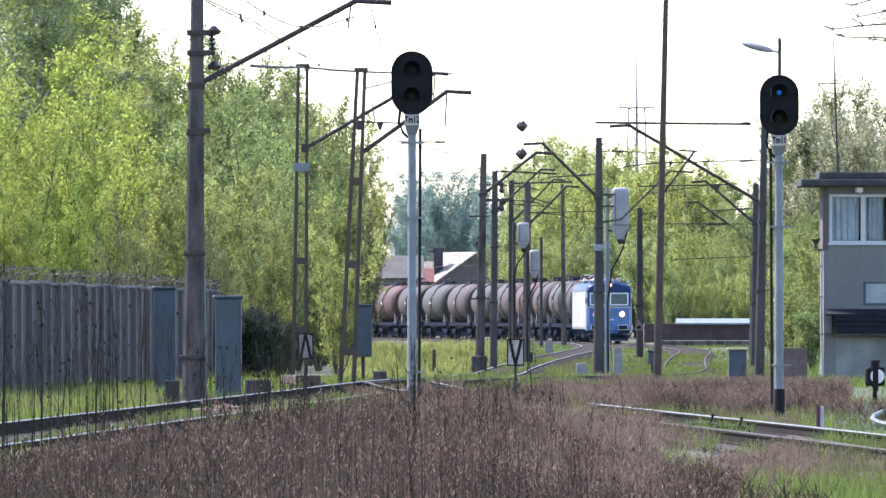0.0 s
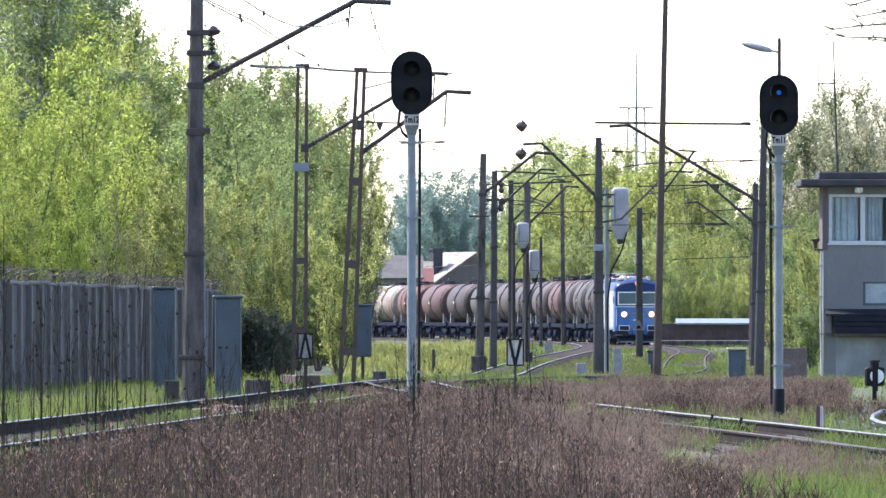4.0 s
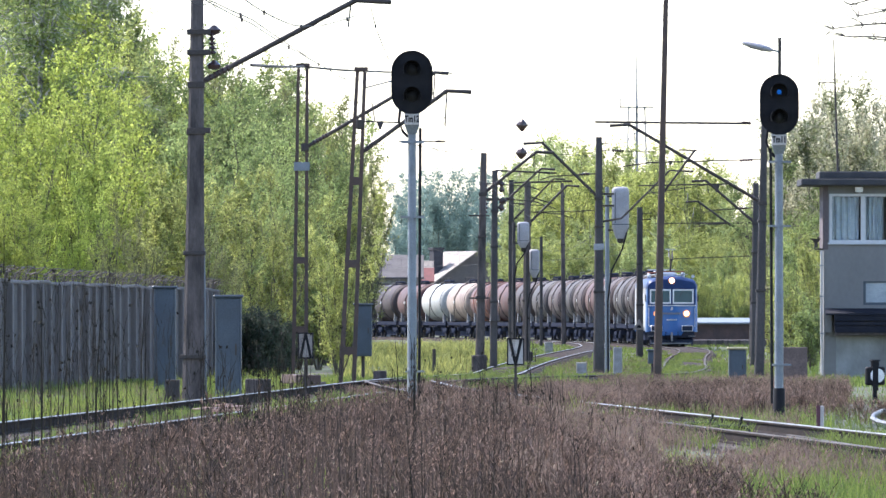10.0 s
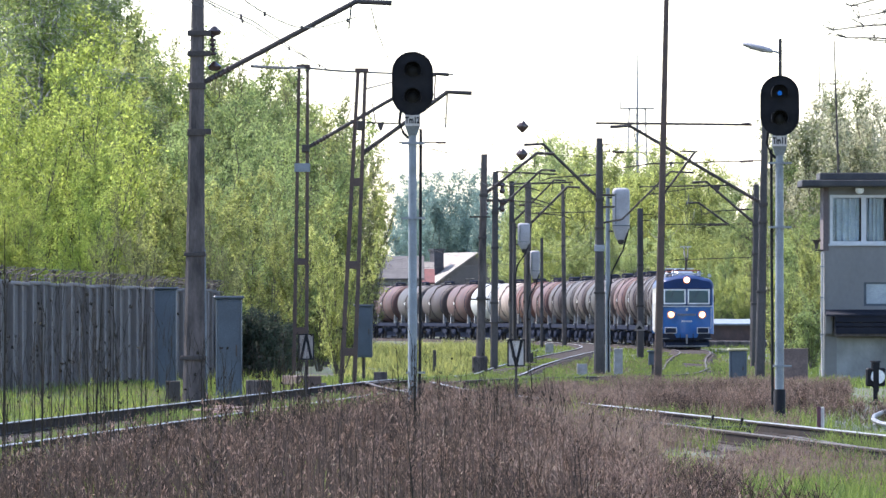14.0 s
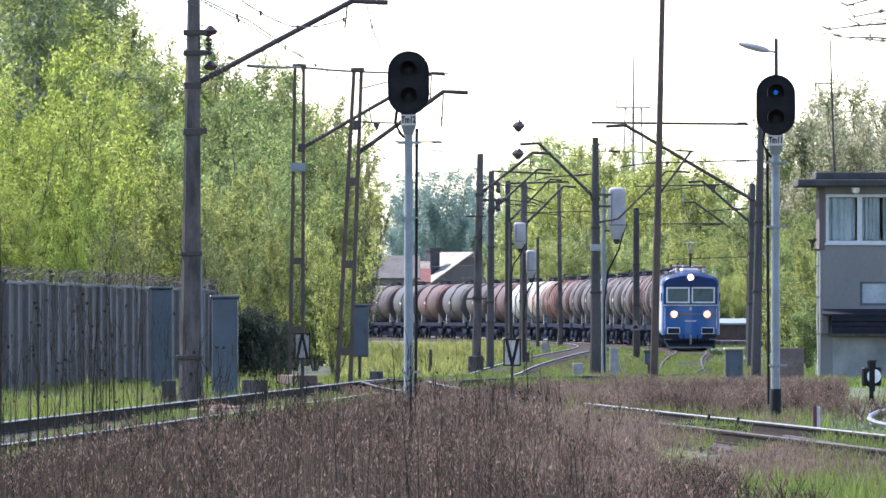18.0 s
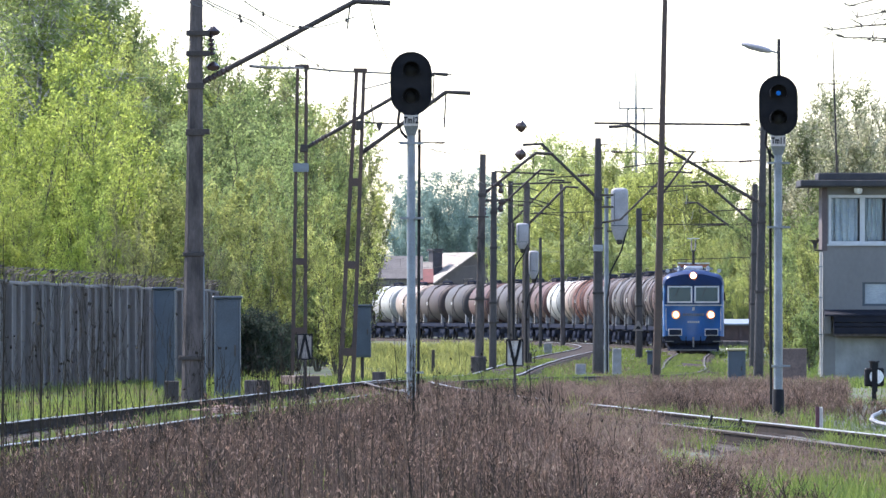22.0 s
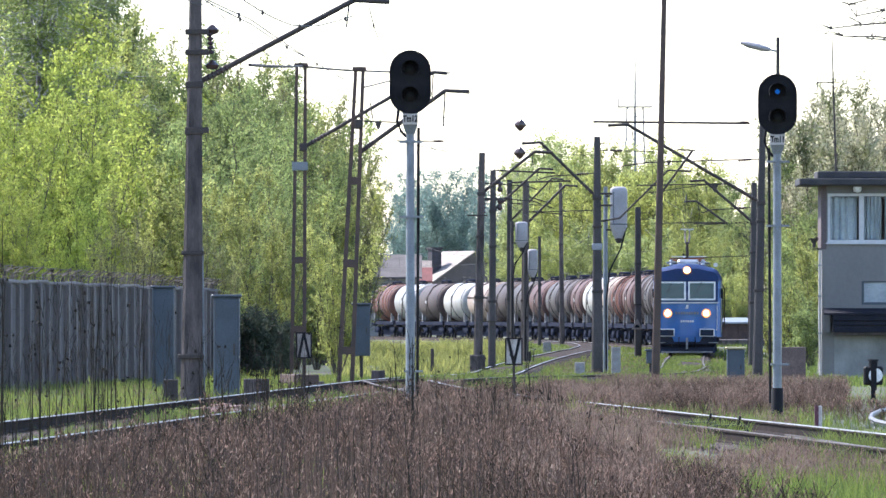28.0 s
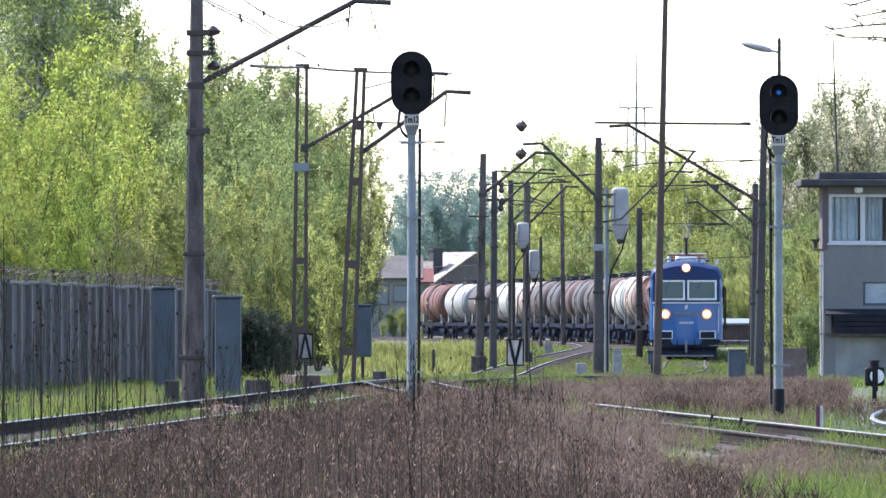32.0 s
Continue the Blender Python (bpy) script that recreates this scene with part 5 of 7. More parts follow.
def bogie(parent, yc, base, axles, side=1.0):
    """Side frames with springs and axle boxes; wheelsets hang under the vehicle itself."""
    s = Shape()
    half = base / 2 + 0.35
    for x in (-side, side):
        s.box(x - 0.06, x + 0.06, yc - half, yc + half, 0.5, 0.78, 0.03)
        for k in range(axles):
            ya = yc - base / 2 + base * k / (axles - 1)
            s.box(x - 0.1, x + 0.1, ya - 0.14, ya + 0.14, 0.33, 0.62, 0.02)
        s.box(x - 0.09, x + 0.09, yc - 0.3, yc + 0.3, 0.35, 0.55, 0.02)
    s.box(-side, side, yc - 0.25, yc + 0.25, 0.55, 0.8)
    return part("bogie_frame", s, M_UNDER, parent, "grimy bogie frame")


def rounded(hw, zb, zt, zr, n=5):
    """Half outline of the body section, sides up to the cornice and then a domed roof."""
    pts = [(-hw + 0.03, zb), (-hw, zb + 0.2), (-hw, zt)]
    for k in range(1, 9):
        a = math.pi * k / 16
        pts.append((-hw + (hw * 0.30) * (1 - math.cos(a)), zt + (zr - zt) * 0.75 * math.sin(a)))
    pts.append((-hw * 0.35, zr - 0.02))
    pts.append((0, zr))
    return pts + [(-x, z) for x, z in pts[-2::-1]]


def build_loco():
    t = thing("electric_locomotive", 0, 0, 0, "blue electric locomotive with white sides and lit headlights", "locomotive")
    L, hw = 18.8, 1.49
    y0, y1 = -L / 2 + 0.6, L / 2 - 0.6
    low = rounded(hw, 0.86, 3.32, 4.02)
    # body sides
    for sg in (-1, 1):
        s = Shape()
        s.loft([[(sg * (hw - 0.05), yy, 0.9), (sg * hw, yy, 1.05), (sg * hw, yy, 3.34), (sg * (hw - 0.06), yy, 3.34)] for yy in (y0 + 1.0, y1 - 1.0)])
        side = part("side_panel", s, M_CREAM, t, "dirty white side panel")
        for k in range(7):
            yy = -5.4 + k * 1.8
            fr = part("side_window", Shape().box(sg * hw - 0.01, sg * hw + 0.012, yy - 0.55, yy + 0.55, 2.45, 3.05), M_SILVER, side)
            part("louvre", Shape().box(sg * hw + 0.005, sg * hw + 0.016, yy - 0.48, yy + 0.48, 2.52, 2.98), M_UNDER, fr)
    part("inner_body", Shape().box(-hw + 0.07, hw - 0.07, y0 + 1.0, y1 - 1.0, 0.9, 3.34), M_UNDER, t)
    # cab ends: pressed front, gently bowed and raked
    for sg in (-1, 1):
        yb, yf = sg * (L / 2 - 1.6), sg * (L / 2 - 0.62)
        rings = []
        secs = ((0, hw, 0.0), (0.55, hw, 0.0), (0.8, hw - 0.02, 0.0), (0.93, hw - 0.08, 0.0), (1.0, hw - 0.22, 0.02))
        for u, w, dz in secs:
            rings.append([(-w, yb + (yf - yb) * u, 0.82 + dz), (-w, yb + (yf - yb) * u, 1.4), (-w, yb + (yf - yb) * u, 2.35), (-w + 0.02, yb + (yf - yb) * (u - 0.10 * (u > 0.5)), 3.36),
                          (w - 0.02, yb + (yf - yb) * (u - 0.10 * (u > 0.5)), 3.36), (w, yb + (yf - yb) * u, 2.35), (w, yb + (yf - yb) * u, 1.4), (w, yb + (yf - yb) * u, 0.82 + dz)])
        cab = part("cab", Shape().loft(rings), M_BLUEP, t, "bright blue cab front", True)
        yo = yf + sg * 0.012
        if sg < 0:
            # pale waist line
            part("waist_line", Shape().box(-1.38, 1.38, yo - 0.02, yo + 0.02, 2.30, 2.36), M_SILVER, cab, "silver waist line")
            upper = Shape().plate([(-1.36, 2.37), (1.36, 2.37), (1.36, 3.34), (-1.36, 3.34)], yo - 0.005, yo + 0.12)
            part("window_band", upper, M_NAVY, cab, "dark blue window band")
            for xs in (-1, 1):
                x0, x1 = (0.05, 1.25) if xs > 0 else (-1.25, -0.05)
                z0, z1 = 2.44, 3.26
                f = 0.075
                fr = Shape().box(x0, x1, yo - 0.04, yo - 0.006, z0, z0 + f, 0).box(x0, x1, yo - 0.04, yo - 0.006, z1 - f, z1).box(x0, x0 + f, yo - 0.04, yo - 0.006, z0 + f, z1 - f).box(x1 - f, x1, yo - 0.04, yo - 0.006, z0 + f, z1 - f)
                wi = part("windscreen", fr, M_WHITE, cab, "white framed windscreen")
                part("glass", Shape().box(x0 + f, x1 - f, yo - 0.02, yo - 0.008, z0 + f, z1 - f), M_CAB, wi, "greenish dark glass")
                part("wiper", Shape().tube([((x0 + x1) / 2, yo - 0.05, z1 - 0.02), ((x0 + x1) / 2 - 0.22, yo - 0.05, z0 + 0.35)], 0.01, 5), M_BLACK, wi)
                hx = xs * 0.845
                lamp = part("headlight", Shape().lathe([(0.17, 0), (0.17, -0.06), (0.14, -0.08)], 18, "y", (hx, yo, 1.87)), M_SILVER, cab, "round headlight")
                part("lens", Shape().lathe([(0.11, -0.081), (0.09, -0.1), (0.0, -0.11)], 18, "y", (hx, yo, 1.87)), M_HEAD, lamp, "glowing lens")
                part("reflector", Shape().lathe([(0.2, -0.082), (0.111, -0.079), (0.111, -0.07), (0.2, -0.07)], 18, "y", (hx, yo, 1.87)), M_RING, lamp, "glowing ring added for the orange lamp halo")
                part("handrail", Shape().tube([(xs * 1.30, yo - 0.05, 1.1), (xs * 1.32, yo - 0.08, 1.3), (xs * 1.32, yo - 0.08, 2.2)], 0.015, 6), M_SILVER, cab)
            for k in range(9):
                part("number_bar", Shape().box(-0.5 + k * 0.115, -0.42 + k * 0.115, yo - 0.014, yo - 0.002, 1.82, 1.93), M_LEG, cab, "pale lettering bar")
            for k in range(6):
                part("name_bar", Shape().box(-0.28 + k * 0.1, -0.21 + k * 0.1, yo - 0.014, yo - 0.002, 1.47, 1.56), M_SILVER, cab, "pale lettering bar")
            part("step", Shape().box(-1.36, -0.95, yo - 0.12, yo - 0.02, 0.56, 0.60).box(0.95, 1.36, yo - 0.12, yo - 0.02, 0.56, 0.60), M_LEG, cab, "grey shunter step")
            for xs in (-1, 1):
                part("brake_hose", Shape().tube([(xs * 0.35, yo - 0.02, 0.8), (xs * 0.36, yo - 0.18, 0.62), (xs * 0.30, yo - 0.14, 0.38)], 0.03, 6), M_BLACK, cab, "black brake hose", True)
                part("mirror", Shape().box(xs * 1.50 - 0.03, xs * 1.50 + 0.03, yo + 0.12, yo + 0.2, 2.55, 2.95), M_BLACK, cab, "black rear mirror")
            part("emblem", Shape().plate([(-0.07, 2.07), (0.05, 2.07), (0.07, 2.24), (-0.03, 2.24)], yo - 0.012, yo), M_SILVER, cab, "small pale emblem")
            lamp = part("top_light", Shape().lathe([(0.22, 0.6), (0.21, 0.0), (0.17, -0.04)], 18, "y", (0, yo - 0.1, 3.76)), M_NAVY, cab, "roof headlight housing")
            part("lens", Shape().lathe([(0.12, -0.041), (0.08, -0.055), (0, -0.06)], 18, "y", (0, yo - 0.1, 3.76)), M_HEAD, lamp, "glowing lens")
            part("reflector", Shape().lathe([(0.18, -0.042), (0.121, -0.04), (0.121, -0.03), (0.18, -0.03)], 18, "y", (0, yo - 0.1, 3.76)), M_RING, lamp, "glowing ring added for the orange lamp halo")
        # apron under the cab and buffer beam
        ya = yf
        part("apron", Shape().plate([(-0.55, 0.62), (0.55, 0.62), (0.7, 0.9), (-0.7, 0.9)], ya - 0.04 if sg < 0 else ya - 0.1, ya + 0.1 if sg < 0 else ya + 0.04), M_BLUEP, t, "blue apron")
        part("buffer_beam", Shape().box(-1.3, 1.3, min(ya, ya - sg * 0.3), max(ya, ya - sg * 0.3), 0.5, 0.85), M_UNDER, t)
        for x in (-0.875, 0.875):
            bf = part("buffer", Shape().lathe([(0.13, 0), (0.13, sg * 0.4)], 14, "y", (x, ya, 1.02)), M_UNDER, t, "black buffer shank", True)
            yh = ya + sg * 0.42
            part("buffer_head", Shape().box(x - 0.33, x + 0.33, min(yh, yh + sg * 0.06), max(yh, yh + sg * 0.06), 0.85, 1.19, 0.02), M_SILVER, bf, "pale-edged rectangular buffer head")
            part("buffer_face", Shape().box(x - 0.29, x + 0.29, min(yh + sg * 0.061, yh + sg * 0.075), max(yh + sg * 0.061, yh + sg * 0.075), 0.89, 1.15, 0.004), M_UNDER, bf, "dark greased face")
        part("coupler", Shape().box(-0.045, 0.045, min(ya, ya + sg * 0.4), max(ya, ya + sg * 0.4), 0.30, 0.80), M_LEG, t, "grey coupling hook")
        part("plough", Shape().loft([[(-1.25, ya - sg * 0.2, 0.12), (1.25, ya - sg * 0.2, 0.12), (1.25, ya - sg * 0.2, 0.42), (-1.25, ya - sg * 0.2, 0.42)], [(-1.15, ya + sg * 0.05, 0.12), (1.15, ya + sg * 0.05, 0.12), (1.15, ya - sg * 0.05, 0.3), (-1.15, ya - sg * 0.05, 0.3)]]), M_UNDER, t, "dark rail guard")
        part("guard_stripe", Shape().box(-1.12, 1.12, min(ya + sg * 0.052, ya + sg * 0.06), max(ya + sg * 0.052, ya + sg * 0.06), 0.13, 0.2), M_LEG, t, "pale lower edge")
    # roof
    roof_sec = [(x, z) for x, z in low if z >= 3.32]
    rings = []
    for yy, kx, dz in ((y0 - 0.06, 0.93, -0.30), (y0 + 0.1, 0.99, -0.10), (y0 + 0.5, 1.0, 0), (y1 - 0.5, 1.0, 0), (y1 - 0.1, 0.99, -0.10), (y1 + 0.06, 0.93, -0.30)):
        rings.append([(x * kx, yy, 3.345 + max(0, z - 3.32) * (1 + dz)) for x, z in roof_sec] + [(x * kx, yy, 3.30) for x, _ in (roof_sec[-1], roof_sec[0])])
    roof = part("roof", Shape().loft(rings), M_NAVY, t, "domed dark blue roof", True)
    # roof gear
    part("roof_walkway", Shape().box(-0.95, -0.5, y0 + 1.0, y1 - 1.0, 4.1, 4.13).box(0.5, 0.95, y0 + 1.0, y1 - 1.0, 4.1, 4.13), M_SILVER, t, "pale roof walkway")
    for yy in (y0 + 1.5, y1 - 1.5):
        fr = part("pantograph_base", Shape().box(-0.75, 0.75, yy - 0.9, yy - 0.82, 4.25, 4.31).box(-0.75, 0.75, yy + 0.82, yy + 0.9, 4.25, 4.31).box(-0.75, -0.68, yy - 0.82, yy + 0.82, 4.25, 4.31).box(0.68, 0.75, yy - 0.82, yy + 0.82, 4.25, 4.31), M_REDFRAME, t, "red oxide pantograph frame")
        for x in (-0.7, 0.7):
            for q in (-0.8, 0.8):
                part("insulator", Shape().lathe([(0.06, 3.95), (0.09, 4.02), (0.06, 4.08), (0.09, 4.15), (0.05, 4.25)], 10, "z", (x, yy + q, 0)), M_SILVER, fr)
    yy = y0 + 1.5
    pan = part("pantograph", Shape().tube([(0, yy + 0.8, 4.3), (0, yy - 0.9, 4.95)], 0.06, 8).tube([(-0.07, yy - 0.9, 4.95), (-0.1, yy + 0.3, 5.5)], 0.035, 6).tube([(0.07, yy - 0.9, 4.95), (0.1, yy + 0.3, 5.5)], 0.035, 6), M_DARKIRON, t, "raised single-arm pantograph")
    part("collector", Shape().box(-0.3, 0.3, yy + 0.15, yy + 0.22, 5.55, 5.59).box(-0.3, 0.3, yy + 0.4, yy + 0.47, 5.55, 5.59).box(-0.13, -0.07, yy + 0.2, yy + 0.42, 5.12, 5.55).box(0.07, 0.13, yy + 0.2, yy + 0.42, 5.12, 5.55), M_SILVER, pan)
    yy = y1 - 1.5
    part("folded_pantograph", Shape().box(-0.8, 0.8, yy - 0.4, yy - 0.33, 4.42, 4.47).tube([(-0.4, yy + 0.8, 4.32), (-0.2, yy - 0.5, 4.4)], 0.03, 6).tube([(0.4, yy + 0.8, 4.32), (0.2, yy - 0.5, 4.4)], 0.03, 6), M_SILVER, t, "lowered pantograph")
    for k, yy in enumerate((-4.5, -2.5, -0.5, 1.5, 3.5)):
        part("roof_box", Shape().box(-0.45, 0.45, yy - 0.6, yy + 0.6, 4.0, 4.2 + 0.06 * (k % 2), 0.04), M_SILVER, t, "roof equipment box")
    for x in (-1.25, 1.25):
        part("horn", Shape().lathe([(0.04, 0.2), (0.05, 0.0), (0.1, -0.15)], 10, "y", (x, y0 + 1.0, 4.0)), M_SILVER, t)
    # frame and running gear
    part("underframe", Shape().box(-1.3, 1.3, y0 + 0.3, y1 - 0.3, 0.72, 0.9), M_UNDER, t)
    part("tank_box", Shape().box(-1.25, 1.25, -1.3, 1.3, 0.3, 0.72, 0.05), M_UNDER, t)
    sets = []
    for yc in (-5.0, 5.0):
        bogie(t, yc, 4.2, 3, 1.15)
        for dy in (-2.1, 0, 2.1):
            sets.append(wheelset(t, yc + dy, 0.56))
    return t, sets


WAGON = 14.85
TANKS = {
    "rust": mat("red_brown_tank_paint", (0.095, 0.042, 0.036), (0.06, 0.034, 0.031), 0.65, 0, 0.9, 12, 0.05, 0.3, 0.15, spec=0.25),
    "umber": mat("brown_grey_tank_paint", (0.064, 0.043, 0.04), (0.042, 0.031, 0.029), 0.65, 0, 0.9, 12, 0.05, 0.3, 0.15, spec=0.25),
    "grey": mat("grimy_grey_tank_paint", (0.06, 0.05, 0.048), (0.038, 0.033, 0.032), 0.65, 0, 0.9, 12, 0.05, 0.3, 0.15, spec=0.25),
    "beige": mat("stained_beige_tank_paint", (0.29, 0.225, 0.175), (0.14, 0.088, 0.066), 0.6, 0, 1.6, 12, 0.05, 0.6, 0.05),
    "ribbed": mat("ribbed_rust_tank_paint", (0.12, 0.055, 0.042), (0.075, 0.038, 0.034), 0.65, 0, 1.2, 12, 0.05, 0.4, 0.1, spec=0.25),
    "white": mat("white_tank_paint", (0.34, 0.335, 0.31), (0.23, 0.222, 0.2), 0.5, 0, 0.9, 12, 0.04, 0.3, 0.05),
    "pale": mat("pale_tank_paint", (0.25, 0.25, 0.24), (0.15, 0.145, 0.14), 0.5, 0, 0.9, 12, 0.05, 0.3, 0.1),
}


M_RIB = mat("orange_rust_rib", (0.30, 0.12, 0.075), (0.19, 0.08, 0.055), 0.75, 0, 2, 15, 0.05)


def build_wagon(kind, label, white_legs=True):
    t = thing("tank_wagon", 0, 0, 0, label, "tank wagon", "wagons of the train")
    R, zc, hl = 1.46, 2.75, 5.95
    prof = [(0.0, -hl), (0.7, -hl + 0.04), (1.15, -hl + 0.12), (1.35, -hl + 0.22), (R, -hl + 0.38)]
    prof = prof + [(R, -1.9), (R, 1.9)] + [(r, -y) for r, y in prof[::-1]]
    tank = part("tank", Shape().lathe(prof, 36, "y", (0, 0, zc)), TANKS[kind], t, "", True)
    if kind == "ribbed":
        for y in (-3.6, -1.9, 1.6, 3.5):
            part("rib", Shape().lathe([(R - 0.01, y - 0.14), (R + 0.05, y - 0.12), (R + 0.05, y + 0.12), (R - 0.01, y + 0.14)], 36, "y", (0, 0, zc)), M_RIB, tank, "orange-brown stiffening rib", True)
    for y in (-hl + 0.55, 0.35):
        part("strap", Shape().lathe([(R - 0.01, y - 0.05), (R + 0.03, y - 0.04), (R + 0.03, y + 0.04), (R - 0.01, y + 0.05)], 36, "y", (0, 0, zc)), M_UNDER, tank, "dark tank strap", True)
    part("manhole", Shape().lathe([(0.4, zc + R - 0.1), (0.4, zc + R + 0.2), (0.43, zc + R + 0.21), (0.3, zc + R + 0.28)], 16), M_UNDER, tank, "dark manhole cover")
    part("walkway", Shape().box(-0.32, 0.32, -3.2, -0.6, zc + R + 0.08, zc + R + 0.12).box(-0.32, 0.32, 0.6, 3.2, zc + R + 0.08, zc + R + 0.12), M_DARKIRON, t, "top walkway")
    for sg in (-1, 1):
        part("handrail", Shape().tube([(-0.34, sg * 0.7, zc + R + 0.1), (-0.34, sg * 0.7, zc + R + 0.42), (-0.34, sg * 2.9, zc + R + 0.42), (-0.34, sg * 2.9, zc + R + 0.1)], 0.02, 5), M_DARKIRON, t)
    la = Shape()
    for y in (-0.2, 0.2):
        for sg in (-1, 1):
            la.tube([(sg * (R + 0.1), y, 1.2), (sg * (R + 0.1), y, zc + 0.3), (sg * 1.0, y, zc + R - 0.25), (sg * 0.34, y, zc + R + 0.1)], 0.02, 5)
    for k in range(6):
        for sg in (-1, 1):
            la.tube([(sg * (R + 0.1), -0.2, 1.35 + k * 0.28), (sg * (R + 0.1), 0.2, 1.35 + k * 0.28)], 0.014, 4)
    part("ladder", la, M_DARKIRON, t, "thin iron ladder")
    # frame
    part("underframe", Shape().box(-1.2, -0.95, -6.9, 6.9, 0.98, 1.24).box(0.95, 1.2, -6.9, 6.9, 0.98, 1.24).box(-0.25, 0.25, -6.9, 6.9, 0.85, 1.2).box(-1.25, 1.25, -6.9, -6.65, 0.95, 1.3).box(-1.25, 1.25, 6.65, 6.9, 0.95, 1.3), M_UNDER, t, "grimy underframe")
    legs = M_LEG if white_legs else M_UNDER
    for y in (-hl + 0.75, hl - 0.75):
        for sg in (-1, 1):
            sd = Shape().loft([[(sg * 1.22, y - 0.14, 1.2), (sg * 0.98, y - 0.14, 1.2), (sg * 0.95, y - 0.14, zc - 1.0), (sg * 1.2, y - 0.14, zc - 0.72)], [(sg * 1.22, y + 0.14, 1.2), (sg * 0.98, y + 0.14, 1.2), (sg * 0.95, y + 0.14, zc - 1.0), (sg * 1.2, y + 0.14, zc - 0.72)]])
            part("saddle", sd, legs, t, "pale tank saddle")
    for sg in (-1, 1):
        for x in (-0.875, 0.875):
            part("buffer", Shape().lathe([(0.1, 0), (0.1, sg * 0.3), (0.22, sg * 0.36), (0.22, sg * 0.42), (0.18, sg * 0.46)], 14, "y", (x, sg * 6.9, 1.04)), M_UNDER, t, "", True)
        part("coupler", Shape().box(-0.05, 0.05, min(sg * 6.9, sg * 7.42), max(sg * 6.9, sg * 7.42), 0.9, 1.05), M_UNDER, t)
        part("end_platform", Shape().box(-1.1, 1.1, sg * 6.9 - 0.3, sg * 6.9 + 0.1, 1.3, 1.34), M_DARKIRON, t)
        part("end_rail", Shape().tube([(-1.0, sg * 6.8, 1.32), (-1.0, sg * 6.8, 2.2), (1.0, sg * 6.8, 2.2), (1.0, sg * 6.8, 1.32)], 0.025, 6), M_DARKIRON, t)
    # boxes added to block light through the gaps and keep the underside dark
    part("brake_rigging", Shape().box(-0.75, 0.75, -2.9, 2.9, 0.16, 0.84).box(-0.68, 0.68, -6.6, -2.9, 0.16, 0.8).box(-0.68, 0.68, 2.9, 6.6, 0.16, 0.8), M_UNDER, t, "dark filler boxes added under the wagon")
    part("drain_valve", Shape().box(-1.3, 1.3, -0.15, 0.15, 0.55, 0.85, 0.04), M_UNDER, t)
    part("brake_cylinder", Shape().lathe([(0.18, 1.2), (0.2, 1.25), (0.2, 1.9), (0.1, 2.0)], 12, "y", (0.5, 0, 0.75)), M_UNDER, t)
    part("plate_bars", Shape().box(-R - 0.004, -R + 0.02, 0.6, 1.5, zc - 0.1, zc + 0.1).box(R - 0.02, R + 0.004, 0.6, 1.5, zc - 0.1, zc + 0.1), M_SILVER, tank, "pale lettering bars")
    sets = []
    for yc in (-4.8, 4.8):
        bogie(t, yc, 1.8, 2)
        for dy in (-0.9, 0.9):
            sets.append(wheelset(t, yc + dy, 0.46))
    return t, sets


loco, loco_sets = build_loco()
# order of the wagons behind the engine
CONSIST = ["umber", "grey", "umber", "rust", "umber", "grey", "umber", "grey", "umber", "rust", "ribbed", "beige", "white",
           "rust", "umber", "grey", "rust", "grey", "umber", "beige", "white", "umber", "pale", "ribbed"]
LABELS = {"ribbed": "rust-brown four-axle tank wagon with orange-brown ribs", "rust": "red-brown four-axle tank wagon, stained", "umber": "brown-grey four-axle tank wagon, grimy", "grey": "grimy dark grey four-axle tank wagon",
          "beige": "rust-streaked beige four-axle tank wagon", "white": "clean white four-axle tank wagon", "pale": "pale grey four-axle tank wagon with dark straps"}
models, wagons, wagon_sets = {}, [], []
for kind in CONSIST:
    if kind not in models:
        models[kind], sets = build_wagon(kind, LABELS[kind])
        wagons.append(models[kind])
    else:
        wagons.append(copy_thing(models[kind], Matrix()))
    wagon_sets.append([o for o in wagons[-1].children if o.name.startswith("wheelset")])



# ---- trees ----
LEAF = {
    "lime": leaf_mat("fresh_lime_leaves", (0.175, 0.21, 0.065), (0.53, 0.55, 0.175), 0.62, 0.06),
    "vivid": leaf_mat("vivid_green_leaves", (0.22, 0.28, 0.055), (0.53, 0.58, 0.135), 0.64, 0.06),
    "green": leaf_mat("mid_green_leaves", (0.115, 0.16, 0.06), (0.35, 0.41, 0.145), 0.6, 0.06),
    "olive": leaf_mat("olive_catkin_leaves", (0.155, 0.165, 0.065), (0.31, 0.33, 0.13), 0.58, 0.06),
    # dark copy of the leaf colour, shade painted in
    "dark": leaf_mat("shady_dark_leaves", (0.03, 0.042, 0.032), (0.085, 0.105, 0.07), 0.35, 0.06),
    # bluish tint stands for distance haze, painted into the leaf colour
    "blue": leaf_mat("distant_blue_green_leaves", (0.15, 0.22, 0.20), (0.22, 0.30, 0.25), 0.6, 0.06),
    "blossom": leaf_mat("blossom_and_leaves", (0.13, 0.155, 0.06), (0.52, 0.48, 0.34), 0.55, 0.06),
    # pale spring green, raised further in the colour to carry far haze
    "far": leaf_mat("broad_tree_leaves", (0.22, 0.27, 0.11), (0.43, 0.47, 0.18), 0.66, 0.06),
}
UP = Vector((0, 0, 1))


def along(pts, u):
    """The point at the share u of an evenly stepped line."""
    f = min(max(u, 0), 0.999) * (len(pts) - 1)
    return pts[int(f)].lerp(pts[int(f) + 1], f - int(f))


